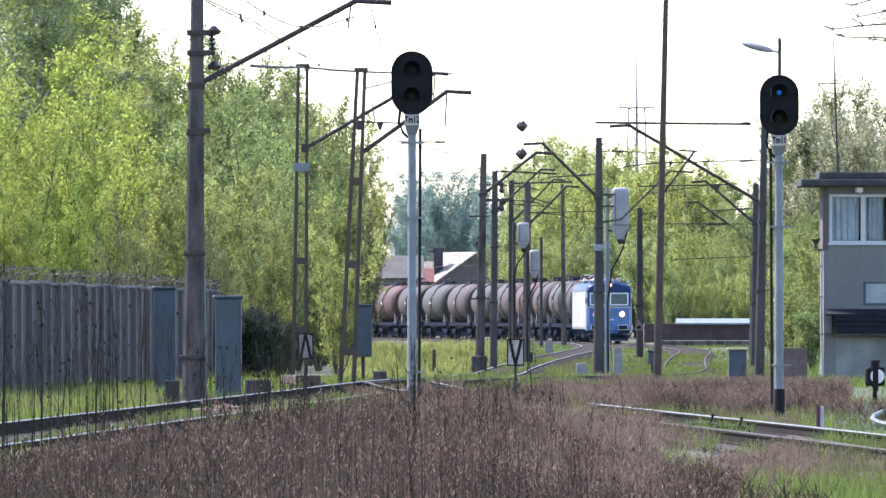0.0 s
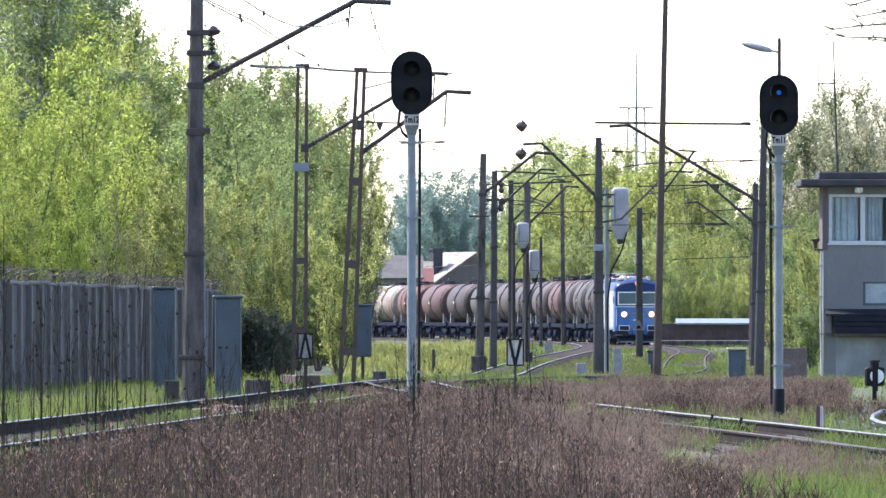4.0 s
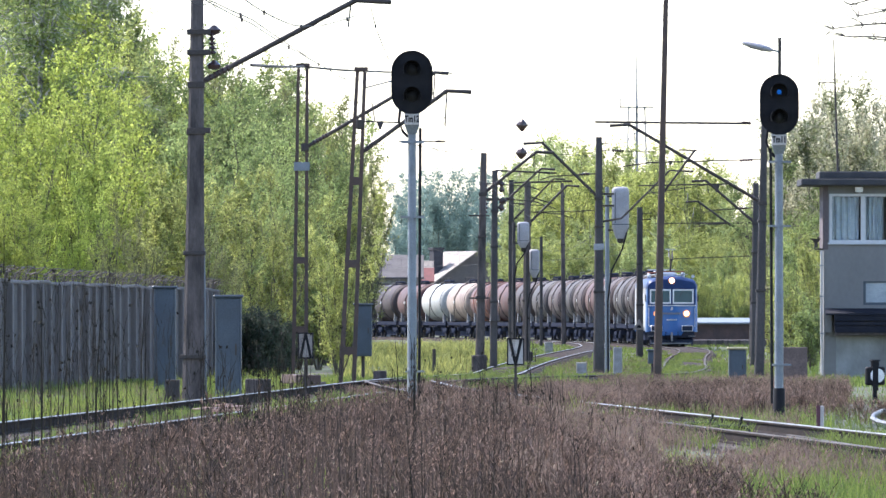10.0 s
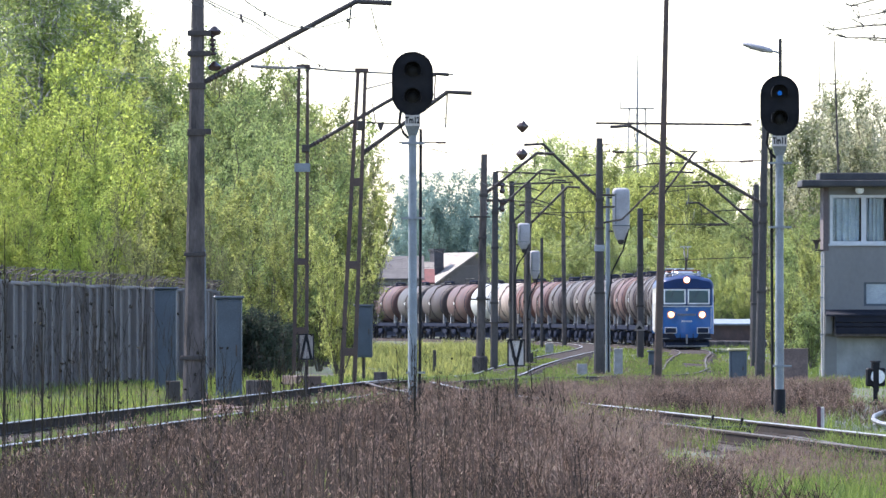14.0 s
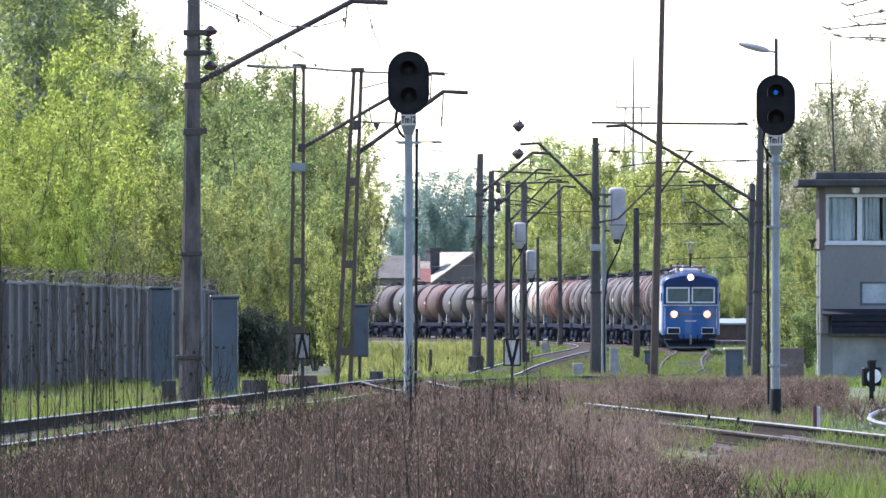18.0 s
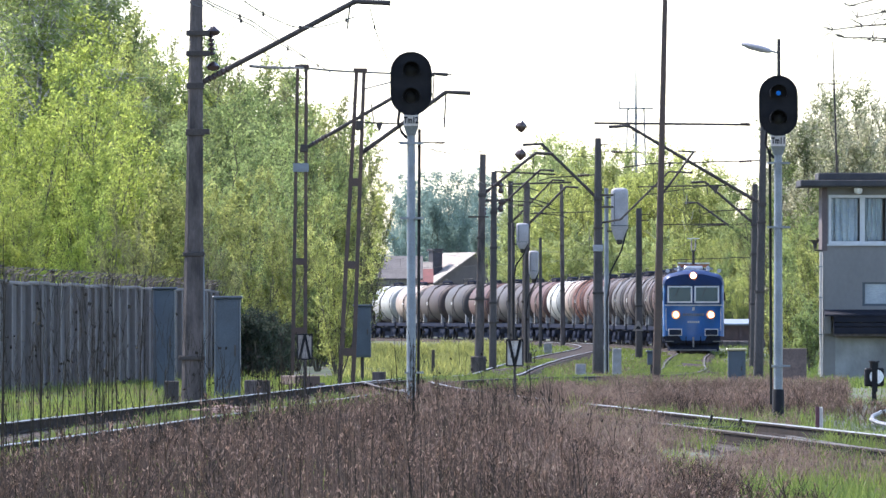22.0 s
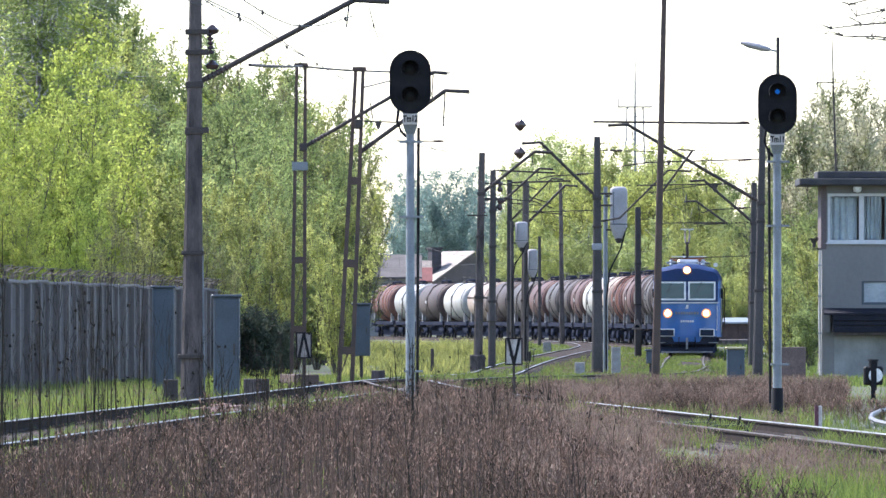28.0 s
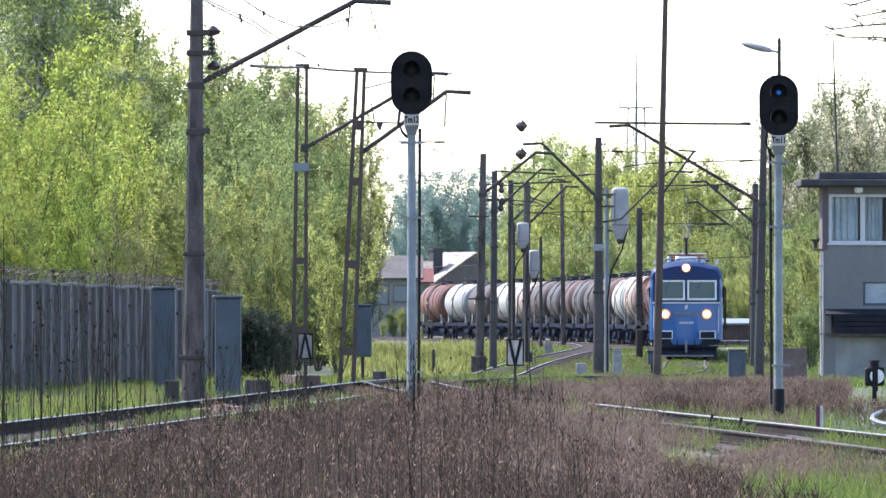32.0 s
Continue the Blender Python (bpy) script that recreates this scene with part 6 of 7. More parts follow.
def branch_paths(r, H, crown, stems, splay, branches, reach, rise, shoots, shoot, droop):
    """Stems, rising branches and leafy shoots of a tree: lines with radii, and the shoots that carry leaves."""
    paths, twigs = [], []
    for s in range(stems):
        hs = H * (1 if s == 0 else r.uniform(0.62, 0.97))
        az = s * 2.4 + r.uniform(0, 1)
        lean = splay * H * (0.15 if s == 0 else r.uniform(0.45, 1.0))
        pts = [Vector((math.cos(az) * lean * (k / 8) ** 0.8 + r.normal(0, 0.012) * H * k / 8, math.sin(az) * lean * (k / 8) ** 0.8 + r.normal(0, 0.012) * H * k / 8, hs * k / 8 - 0.3 * (k == 0))) for k in range(9)]
        base = (H * 0.011 + 0.02) / math.sqrt(stems) * (1.2 if s == 0 else 0.9)
        paths.append((pts, [base * (1 - 0.93 * k / 8) for k in range(9)]))
        for b in range(branches):
            u = crown + (0.98 - crown) * (b + r.uniform(0, 1)) / branches
            a = b * 2.4 + r.uniform(-0.6, 0.6)
            L = reach * H * (max(0.0, 1 - u ** 3) ** 0.7 * 0.85 + 0.15) * min(1, (u - crown) / 0.15 + 0.4) * r.uniform(0.5, 1.25)
            d = Vector((math.cos(a), math.sin(a), rise * r.uniform(0.5, 1.5))).normalized()
            q = along(pts, u)
            line_b = [q]
            for j in range(5):
                d = (d + Vector((r.normal(0, 0.13), r.normal(0, 0.13), r.normal(0.09, 0.08)))).normalized()
                q = q + d * L / 5
                line_b.append(q)
            r0 = base * (1 - 0.93 * u) * 0.5 + 0.006
            paths.append((line_b, [r0 * (1 - 0.8 * j / 5) for j in range(6)]))
            for _ in range(int(shoots * (0.35 + L / (reach * H)))):
                st = along(line_b, r.uniform(0.15, 1.0))
                dd = (d * 0.6 + Vector((r.normal(0, 0.5), r.normal(0, 0.5), r.normal(0.35, 0.4) * rise))).normalized()
                if droop:
                    dd = (dd + Vector((0, 0, -droop))).normalized()
                e = st + dd * shoot * r.uniform(0.4, 1.3)
                twigs.append((st, e))
                paths.append(([st, st.lerp(e, 1.12)], [r0 * 0.3 + 0.003, 0.003]))
        for _ in range(7):
            st = along(pts, r.uniform(0.8, 1.0))
            e = st + Vector((r.normal(0, 0.28), r.normal(0, 0.28), 1)) * shoot * r.uniform(0.6, 1.4)
            twigs.append((st, e))
            paths.append(([st, st.lerp(e, 1.2)], [0.010, 0.003]))
    return paths, twigs


def leaf_quads(r, twigs, count, size, loose):
    """Small four-cornered leaves along the shoots."""
    A = np.array([tuple(a) for a, _ in twigs])
    B = np.array([tuple(b) for _, b in twigs])
    w = r.uniform(0.5, 1.5, len(A)) * np.linalg.norm(B - A, axis=1)
    pick = r.choice(len(A), count, p=w / w.sum())
    u = r.uniform(0.0, 1.0, count)[:, None]
    P = A[pick] + (B - A)[pick] * u + r.normal(0, loose, (count, 3))
    P[:, 2] = np.maximum(P[:, 2], 0.1)
    a = r.normal(0, 1, (count, 3))
    a /= np.linalg.norm(a, axis=1, keepdims=True)
    b = np.cross(a, r.normal(0, 1, (count, 3)))
    b /= np.linalg.norm(b, axis=1, keepdims=True)
    sz = (size * r.uniform(0.55, 1.4, count))[:, None]
    return np.stack([P - a * sz, P - b * sz * 0.6, P + a * sz, P + b * sz * 0.6], 1)


TREES, HEIGHTS, used = {}, {}, set()


def tree_model(key, seed, name, H, form, leaves, size, leafmat, bark, label, loose=0.06):
    r = np.random.default_rng(seed)
    paths, twigs = branch_paths(r, H, *form)
    t = thing(name, 0, 0, 0, label, "tree" if H > 5 else "shrub", "trees" if H > 5 else "shrubs")
    s = Shape()
    for pts, rad in paths:
        s.tube(pts, rad, 7 if len(pts) > 6 else (4 if len(pts) > 2 else 3), len(pts) > 2)
    part("trunk", s, bark, t, "trunk and limbs", True)
    quads("crown", leaf_quads(r, twigs, leaves, size, loose), LEAF[leafmat], t)["label"] = "open crown of fresh spring leaves"
    TREES[key], HEIGHTS[key] = t, H


# form: crown start, stems, splay, branches a stem, reach, rise, shoots a branch, shoot length, droop
tree_model("birch", 11, "birch_tree", 13.0, (0.2, 1, 0.05, 60, 0.25, 1.0, 22, 0.75, 0.9), 25000, 0.052, "green", M_BIRCH, "tall birch with hanging fresh green foliage", 0.09)
tree_model("lime", 12, "young_tree", 10.0, (0.05, 7, 0.26, 15, 0.2, 1.5, 12, 0.62, 0), 24000, 0.05, "lime", M_BARK, "young tree in bright yellow-green spring leaf")
tree_model("lime_b", 13, "young_tree", 9.0, (0.04, 8, 0.30, 13, 0.2, 1.4, 12, 0.58, 0), 24000, 0.05, "lime", M_BARK, "bushy young tree in bright lime-green leaf")
tree_model("vivid", 22, "young_tree", 10.0, (0.05, 7, 0.26, 15, 0.2, 1.4, 12, 0.6, 0), 24000, 0.05, "vivid", M_BARK, "young tree in vivid fresh green leaf", 0.08)
tree_model("green", 14, "leafy_tree", 9.5, (0.04, 7, 0.32, 14, 0.22, 1.0, 12, 0.6, 0), 24000, 0.05, "green", M_BARK, "leafy tree in mid-green leaf", 0.08)
tree_model("olive", 15, "slender_tree", 10.5, (0.05, 7, 0.22, 15, 0.18, 1.9, 12, 0.65, 0), 16000, 0.044, "olive", M_BARK, "slender upright tree in thin olive leaf")
tree_model("shrub", 16, "shrub", 3.4, (0.02, 7, 0.3, 8, 0.3, 1.1, 10, 0.4, 0), 7000, 0.044, "green", M_BARK, "dense dark green shrub", 0.06)
tree_model("shrub_b", 17, "shrub", 3.0, (0.02, 7, 0.3, 8, 0.3, 1.4, 10, 0.4, 0), 5000, 0.042, "lime", M_BARK, "light green shrub with thin stems", 0.05)
tree_model("shrub_dark", 23, "shrub", 2.4, (0.02, 8, 0.32, 9, 0.32, 1.0, 9, 0.35, 0), 9000, 0.042, "dark", M_BARK, "dense shrub, dark leaf colour standing for shade", 0.06)
tree_model("far", 18, "broad_tree", 15.0, (0.08, 7, 0.30, 16, 0.22, 0.9, 11, 1.1, 0), 26000, 0.095, "far", M_BARK, "broad tree in pale green spring leaf, lifted for haze", 0.14)
tree_model("far_lime", 19, "broad_tree", 15.0, (0.07, 7, 0.30, 16, 0.22, 1.0, 11, 1.1, 0), 24000, 0.095, "lime", M_BARK, "broad tree in yellow-green spring leaf", 0.14)
tree_model("blue", 20, "tall_poplar", 18.0, (0.06, 7, 0.24, 16, 0.22, 1.1, 11, 1.2, 0), 30000, 0.11, "blue", M_BARK, "distant tall tree, leaves tinted blue for haze", 0.25)
tree_model("blossom", 21, "blossoming_tree", 10.0, (0.06, 6, 0.28, 16, 0.22, 1.1, 12, 0.7, 0), 26000, 0.056, "blossom", M_BARK, "tree with pale blossom among thin leaves", 0.08)


def plant(kind, x, y, height, turn=0.0):
    m = TREES[kind]
    k = height / HEIGHTS[kind]
    mm = pose(x, y, ground_z(x, y), 0, 0, turn)
    if kind not in used:
        used.add(kind)
        m.matrix_basis = mm @ Matrix.Scale(k, 4)
    else:
        ob = copy_thing(m, mm)
        ob.scale = (k, k, k)


# wood behind the fence
SKYLINE = ((-48, 36), (-44, 27), (-42, 36), (-36, 36), (-33.4, 31), (-31.5, 27), (-26, 27.2), (-20, 26), (-15, 24), (-10.5, 20.2), (-8, 17), (-6, 13.5), (-4.6, 11.5), (-3, 9))
r_wood = np.random.default_rng(3)


def skyline(b):
    """Height of the tree line over the eye, in thousandths of the distance, at a bearing in thousandths."""
    return float(np.interp(b, [p[0] for p in SKYLINE], [p[1] for p in SKYLINE]))


for row, (d0, d1, n, cut) in enumerate(((268, 300, 6, 0.55), (300, 345, 8, 0.78), (345, 400, 10, 0.92), (400, 470, 11, 1.0), (470, 560, 11, 1.03))):
    for k in range(n):
        b = -46 + 36.3 * (k + r_wood.uniform(0.1, 0.9)) / n
        d = d0 + (d1 - d0) * r_wood.uniform(0, 1)
        if d < 300 and b > -19:
            continue
        h = (1.85 + skyline(b + (1.5 if b > -20 else 0)) * d / 1000) * cut * r_wood.uniform(0.86, 1.03)
        kinds = ("lime", "vivid", "vivid") if b < -34 else (("lime", "lime_b", "olive", "vivid", "green") if b < -20 else (("green", "lime", "green", "green", "lime_b") if b < -13 else ("lime_b", "olive", "lime")))
        plant(kinds[int(r_wood.integers(0, len(kinds)))], b * d / 1000, d, h, r_wood.uniform(0, 360))
# pointed young tops along the wood's edge
for k, b in enumerate(np.arange(-31.5, -7.4, 1.45)):
    d = 430 + (k * 53) % 60
    plant(("olive", "lime", "olive", "lime_b" if b > -13 else "green")[k % 4], b * d / 1000, d, 1.85 + skyline(b) * d / 1000 * (0.99 + 0.05 * ((k * 7) % 5 - 2) / 2), k * 71)
# birches over the young wood, and a vivid young tree by the fence
for b, d, h in ((-40.5, 395, 17.5), (-36.2, 410, 17.5), (-34.6, 440, 16.5), (-43, 440, 19)):
    plant("birch", b * d / 1000, d, h, b * 77 % 360)
for b, d, h in ((-45.5, 285, 9.6), (-44.2, 300, 8.8), (-43.5, 275, 5.5)):
    plant("vivid", b * d / 1000, d, h, b * 77 % 360)
for k in range(34):
    b = -28 + 18 * k / 33 + r_wood.uniform(-0.6, 0.6)
    d = r_wood.uniform(318, 420) + (b + 28) * 5
    plant(("shrub", "shrub", "shrub", "shrub_b")[k % 4], b * d / 1000, d, r_wood.uniform(2.4, 4.4), r_wood.uniform(0, 360))

# shrubs whose dark leaf tone imitates the shade at the wood's foot
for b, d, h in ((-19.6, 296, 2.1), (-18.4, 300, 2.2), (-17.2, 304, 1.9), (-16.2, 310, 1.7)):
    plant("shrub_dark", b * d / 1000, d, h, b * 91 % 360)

# trees beyond the curve and beside the signal box

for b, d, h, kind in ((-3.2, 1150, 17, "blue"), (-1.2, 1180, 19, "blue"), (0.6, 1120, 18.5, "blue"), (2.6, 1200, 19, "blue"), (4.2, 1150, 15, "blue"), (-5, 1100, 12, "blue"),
                      (8.6, 930, 14.5, "far"), (10.4, 900, 17, "far"), (12.2, 950, 18.5, "far"), (14.6, 900, 17, "far_lime"), (16.6, 940, 15.5, "far_lime"), (18.6, 900, 16.5, "far_lime"), (20.6, 930, 17, "far"),
                      (22.6, 880, 17, "far_lime"), (24.6, 910, 16.8, "far_lime"), (26.6, 880, 16, "far_lime"), (28.4, 900, 13.5, "far"), (30, 860, 12.5, "far"), (32, 880, 12, "far_lime"),
                      (9.5, 860, 9.5, "far_lime"), (13, 870, 10, "far"), (17, 860, 10.5, "far"), (21, 850, 10, "far"), (25, 840, 10, "far_lime"), (29, 830, 9, "far_lime"), (7, 960, 10, "far"), (5.6, 1020, 13, "blue"),
                      (13.5, 880, 16.0, "far_lime"), (15.5, 890, 16.6, "far_lime"), (17.5, 885, 17.0, "far_lime"), (19.5, 890, 16.9, "far"), (21.5, 875, 16.8, "far_lime"), (23.5, 890, 16.3, "far_lime"), (25.6, 870, 14.8, "far_lime"), (27.6, 880, 13.4, "far"),
                      (10.2, 950, 18.2, "far"), (11.6, 960, 19.3, "far"), (12.8, 940, 18.0, "far"), (35.4, 440, 9.0, "green"), (37.0, 445, 10.8, "blossom"), (38.6, 455, 11.9, "blossom"), (40.6, 440, 12.0, "blossom"), (43.2, 445, 12.2, "blossom"),
                      (24, 800, 6.5, "green"), (26.5, 800, 6, "lime_b"), (28.5, 805, 7, "green"), (30.5, 800, 7, "lime_b"), (22, 810, 6, "lime_b"), (33, 700, 8.5, "lime_b"),
                      (34.2, 470, 9.2, "olive"), (36.2, 450, 9.5, "olive"), (38.2, 470, 10.4, "blossom"), (40.4, 450, 11, "blossom"), (42.6, 465, 11.4, "blossom"), (44.8, 450, 11.3, "blossom"), (47, 470, 11, "blossom"),
                      (39.4, 500, 11.6, "blossom"), (41.6, 520, 12.6, "olive"), (43.8, 510, 12.8, "blossom"), (46, 500, 12.4, "blossom"), (37.2, 490, 10.2, "green"), (35, 420, 5.5, "lime_b"), (37, 410, 6, "green"), (39, 400, 6.5, "lime_b"), (33.2, 520, 4, "shrub_b"), (35.4, 380, 3, "shrub_b"), (37.2, 370, 2.6, "shrub")):
    plant(kind, b * d / 1000, d, h, (b * 137) % 360)
for k in range(16):
    b = -6 + 15 * k / 15
    d = 850 + (k * 37) % 60
    plant(("shrub_b", "shrub")[k % 2], b * d / 1000, d, 1.5 + (k * 13 % 7) * 0.2, k * 50)


# ---- dry weeds and grass ----
M_WEED = leaf_mat("dry_brown_weeds", (0.011, 0.007, 0.0055), (0.41, 0.264, 0.20), 0.3, 0.12)
M_STALK = leaf_mat("dry_grey_stalks", (0.008, 0.005, 0.0045), (0.165, 0.105, 0.081), 0.12, 0.12)
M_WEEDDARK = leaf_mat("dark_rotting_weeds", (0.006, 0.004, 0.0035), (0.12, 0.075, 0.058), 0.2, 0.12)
M_DEAD = leaf_mat("dead_dark_stalks", (0.012, 0.009, 0.008), (0.045, 0.032, 0.026), 0.05, 0.1)
M_TAN = leaf_mat("dry_tan_grass", (0.06, 0.038, 0.03), (0.31, 0.216, 0.166), 0.35, 0.1)
M_GRASS = leaf_mat("young_grass", (0.06, 0.09, 0.024), (0.21, 0.26, 0.058), 0.45, 0.1)
M_RAPE = leaf_mat("yellow_green_herbs", (0.07, 0.09, 0.03), (0.40, 0.39, 0.11), 0.45, 0.1)


M_FRESH = leaf_mat("vivid_young_herbs", (0.06, 0.09, 0.022), (0.26, 0.295, 0.06), 0.5, 0.1)


def blades(r, P, h, w, lean):
    """Upright thin blades at the foot points P; two quads tall each, facing all ways."""
    n = len(P)
    a = r.uniform(0, 2 * np.pi, n)
    side = np.stack([np.cos(a), np.sin(a), np.zeros(n)], 1) * (w / 2)[:, None]
    tilt = np.stack([r.normal(0, 1, n), r.normal(0, 1, n), np.zeros(n)], 1) * (lean * h)[:, None]
    up = np.stack([np.zeros(n), np.zeros(n), h], 1)
    mid = P + up * 0.55 + tilt * 0.35
    top = P + up + tilt
    q1 = np.stack([P - side, P + side, mid + side * 0.8, mid - side * 0.8], 1)
    q2 = np.stack([mid - side * 0.8, mid + side * 0.8, top + side * 0.25, top - side * 0.25], 1)
    return np.concatenate([q1, q2]), top


def twiglets(r, P, h, w):
    """Short single flat twigs and seed husks, pointing up and out."""
    n = len(P)
    d = np.stack([r.normal(0, 0.4, n), r.normal(0, 0.4, n), np.abs(r.normal(0.85, 0.3, n))], 1)
    d *= (h / np.linalg.norm(d, axis=1))[:, None]
    s = np.cross(d, r.normal(0, 1, (n, 3)))
    s *= (w / 2 / np.linalg.norm(s, axis=1))[:, None]
    return np.stack([P - s, P + s, P + d + s * 0.5, P + d - s * 0.5], 1)


def ground_points(r, n, x0, x1, y0, y1, fan=True):
    """Foot points over a stretch; x0 and x1 are bearings (metres per metre of distance) when fan is set."""
    y = np.sqrt(r.uniform(y0 * y0, y1 * y1, n))
    b = r.uniform(x0, x1, n)
    x = b * y if fan else b
    z = np.array([ground_z(p, q) for p, q in zip(x, y)])
    return np.stack([x, y, z], 1)


def off_tracks(P, margin=1.0):
    keep = np.ones(len(P), bool)
    for knots in (LEFT, RIGHT, MAIN):
        k = sorted(knots)
        ys, xs = np.array([a for a, _ in k], float), np.array([b for _, b in k], float)
        cx = np.interp(P[:, 1], ys, xs)
        keep &= ~((np.abs(P[:, 0] - cx) < margin) & (P[:, 1] > ys[0]) & (P[:, 1] < ys[-1]))
    return P[keep]


def over_siding(r, n):
    """Foot points across the disused far end of the siding."""
    k = sorted(RIGHT)
    y = r.uniform(164, 224, n)
    x = np.interp(y, [a for a, _ in k], [b for _, b in k]) + r.uniform(-1.4, 1.4, n)
    return np.stack([x, y, np.array([rail_z(q) - 0.2 for q in y])], 1)


def stand_height(P):
    """The weeds' height over a plan: none on the tracks, rising away from them."""
    def gap(knots):
        k = sorted(knots)
        return np.abs(P[:, 0] - np.interp(P[:, 1], [a for a, _ in k], [b for _, b in k]))
    side = P[:, 0] < np.interp(P[:, 1], [a for a, _ in sorted(RIGHT)], [b for _, b in sorted(RIGHT)])
    h = np.minimum(0.19 * (gap(LEFT) - 1.3), np.where(P[:, 1] > 163, 0.34, np.where(side, 0.21, 0.10) * (gap(RIGHT) - np.where(side, 1.5, 0.9))))
    bearing = P[:, 0] / P[:, 1]
    edge = 0.0335 + 0.0035 * np.sin(P[:, 1] * 0.35) + 0.002 * np.sin(P[:, 0] * 3.1)
    h = np.where((P[:, 1] < 150), h - np.clip((bearing - edge) * 160, 0, 1.2), h)
    left_x = np.interp(P[:, 1], [a for a, _ in sorted(LEFT)], [b for _, b in sorted(LEFT)])
    h = np.where(P[:, 0] < left_x, h * 0.3 - 0.1, h)
    h = np.where((P[:, 1] > 165) & (bearing > 0.041), 0, h)
    # thinner stand towards the siding
    h = np.where(P[:, 1] < 150, h * (1 - 0.5 * np.clip((bearing - 0.006) / 0.012, 0, 1)), h)
    # the stand stays lower where the ground rises to the track
    slope = np.interp(bearing, (-0.0448, -0.0277, -0.0128, -0.0037, 0.0009, 0.018), (0.0139, 0.0102, 0.0082, 0.0076, 0.0067, 0.0066))
    h = np.minimum(h, np.maximum(1.80 - slope * P[:, 1] - np.array([rail_z(q) - 0.27 for q in P[:, 1]]), 0.06))
    return np.clip(h, 0, 1.05)


def weeds():
    r = np.random.default_rng(5)
    # dense dry stand between the two near tracks, tallest in the middle of the strip
    P = np.concatenate([ground_points(r, 34000, -0.052, 0.047, 68, 215), ground_points(r, 4200, -0.05, 0.03, 52, 88)])
    hmax = stand_height(P)
    clump = np.array([noise.noise((p[0] * 0.9, p[1] * 0.14, 0)) for p in P])
    keep = (hmax > 0.12) & (clump > -0.3)
    P, clump, hmax = P[keep], clump[keep], hmax[keep]
    h = hmax * np.clip(r.normal(0.62, 0.2, len(P)) + clump * 0.5, 0.25, 1.2)
    Q, tops = blades(r, P, h, r.uniform(0.006, 0.013, len(P)), 0.05)
    rep = 9
    T = np.repeat(P, rep, 0)
    hh = np.repeat(h, rep)
    T = T + np.stack([r.normal(0, 0.07, len(T)), r.normal(0, 0.07, len(T)), hh * r.uniform(0.05, 1.03, len(T))], 1)
    tw = twiglets(r, T, r.uniform(0.010, 0.042, len(T)), r.uniform(0.003, 0.009, len(T)))
    # branching plants
    W = ground_points(r, 4400, -0.05, 0.045, 60, 200)
    wh = stand_height(W)
    W, wh = W[wh > 0.3], wh[wh > 0.3]
    wh = wh * r.uniform(0.55, 1.12, len(W))
    Q3, _ = blades(r, W, wh, r.uniform(0.007, 0.013, len(W)), 0.04)
    nb = 16
    B = np.repeat(W, nb, 0)
    bh = np.repeat(wh, nb)
    u = r.uniform(0.25, 0.95, len(B))
    B = B + np.stack([np.zeros(len(B)), np.zeros(len(B)), bh * u], 1)
    az, L = r.uniform(0, 2 * np.pi, len(B)), r.uniform(0.12, 0.42, len(B)) * (1.15 - u) * 1.4
    D = np.stack([np.cos(az) * 0.55, np.sin(az) * 0.55, np.full(len(B), 0.85)], 1) * L[:, None]
    sd = np.stack([np.full(len(B), 0.003), np.zeros(len(B)), np.zeros(len(B))], 1)
    Q4 = np.stack([B - sd, B + sd, B + D + sd * 0.5, B + D - sd * 0.5], 1)
    H = np.repeat(B, 5, 0) + np.repeat(D, 5, 0) * r.uniform(0.3, 1.05, (len(B) * 5, 1))
    tw2 = twiglets(r, H, r.uniform(0.010, 0.035, len(H)), r.uniform(0.004, 0.010, len(H)))
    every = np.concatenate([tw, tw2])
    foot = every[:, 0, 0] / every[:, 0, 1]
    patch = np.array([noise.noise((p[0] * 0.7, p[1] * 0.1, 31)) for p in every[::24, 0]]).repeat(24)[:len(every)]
    # share of dark twigs rises towards the left bearing and in noise patches
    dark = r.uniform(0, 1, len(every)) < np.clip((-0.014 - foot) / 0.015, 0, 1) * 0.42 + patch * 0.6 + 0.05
    tagged(quads("dry_weed_twigs", every[~dark], M_WEED), "brown dry side twigs and seed heads of weeds", "weeds", kind="stuff")
    tagged(quads("dark_weed_twigs", every[dark], M_WEEDDARK), "dark brown side twigs of weeds, denser to the left", "weeds", kind="stuff")
    stalks = [Q, Q3, Q4]
    # paler dry grass on both sides of the siding
    P = np.concatenate([ground_points(r, 14000, 0.010, 0.041, 166, 245), ground_points(r, 9000, -0.054, -0.014, 168, 262), ground_points(r, 15000, -0.004, 0.036, 84, 150), ground_points(r, 4000, 0.004, 0.034, 66, 96), ground_points(r, 3500, 0.028, 0.038, 84, 125), ground_points(r, 2200, 0.034, 0.046, 84, 120), ground_points(r, 5200, 0.006, 0.034, 250, 430)])
    P = np.concatenate([off_tracks(P, 1.05), over_siding(r, 5200)])
    P = P[np.array([noise.noise((p[0] * 0.5, p[1] * 0.07, 5)) for p in P]) > -0.1]
    h = r.uniform(0.2, 0.5, len(P)) * np.where(P[:, 1] > 190, np.where(P[:, 1] > 249, 0.45, 0.6), np.where((P[:, 1] < 125) & (P[:, 0] / P[:, 1] < 0.012), 1.5, 0.9)) * np.where((P[:, 1] < 165) & (P[:, 0] / P[:, 1] > 0.022), 0.55, 1.0) * np.where((P[:, 1] > 160) & (P[:, 0] / P[:, 1] < 0.004), np.where(P[:, 0] / P[:, 1] < -0.0025, 0.3, 0.7), 1.0)
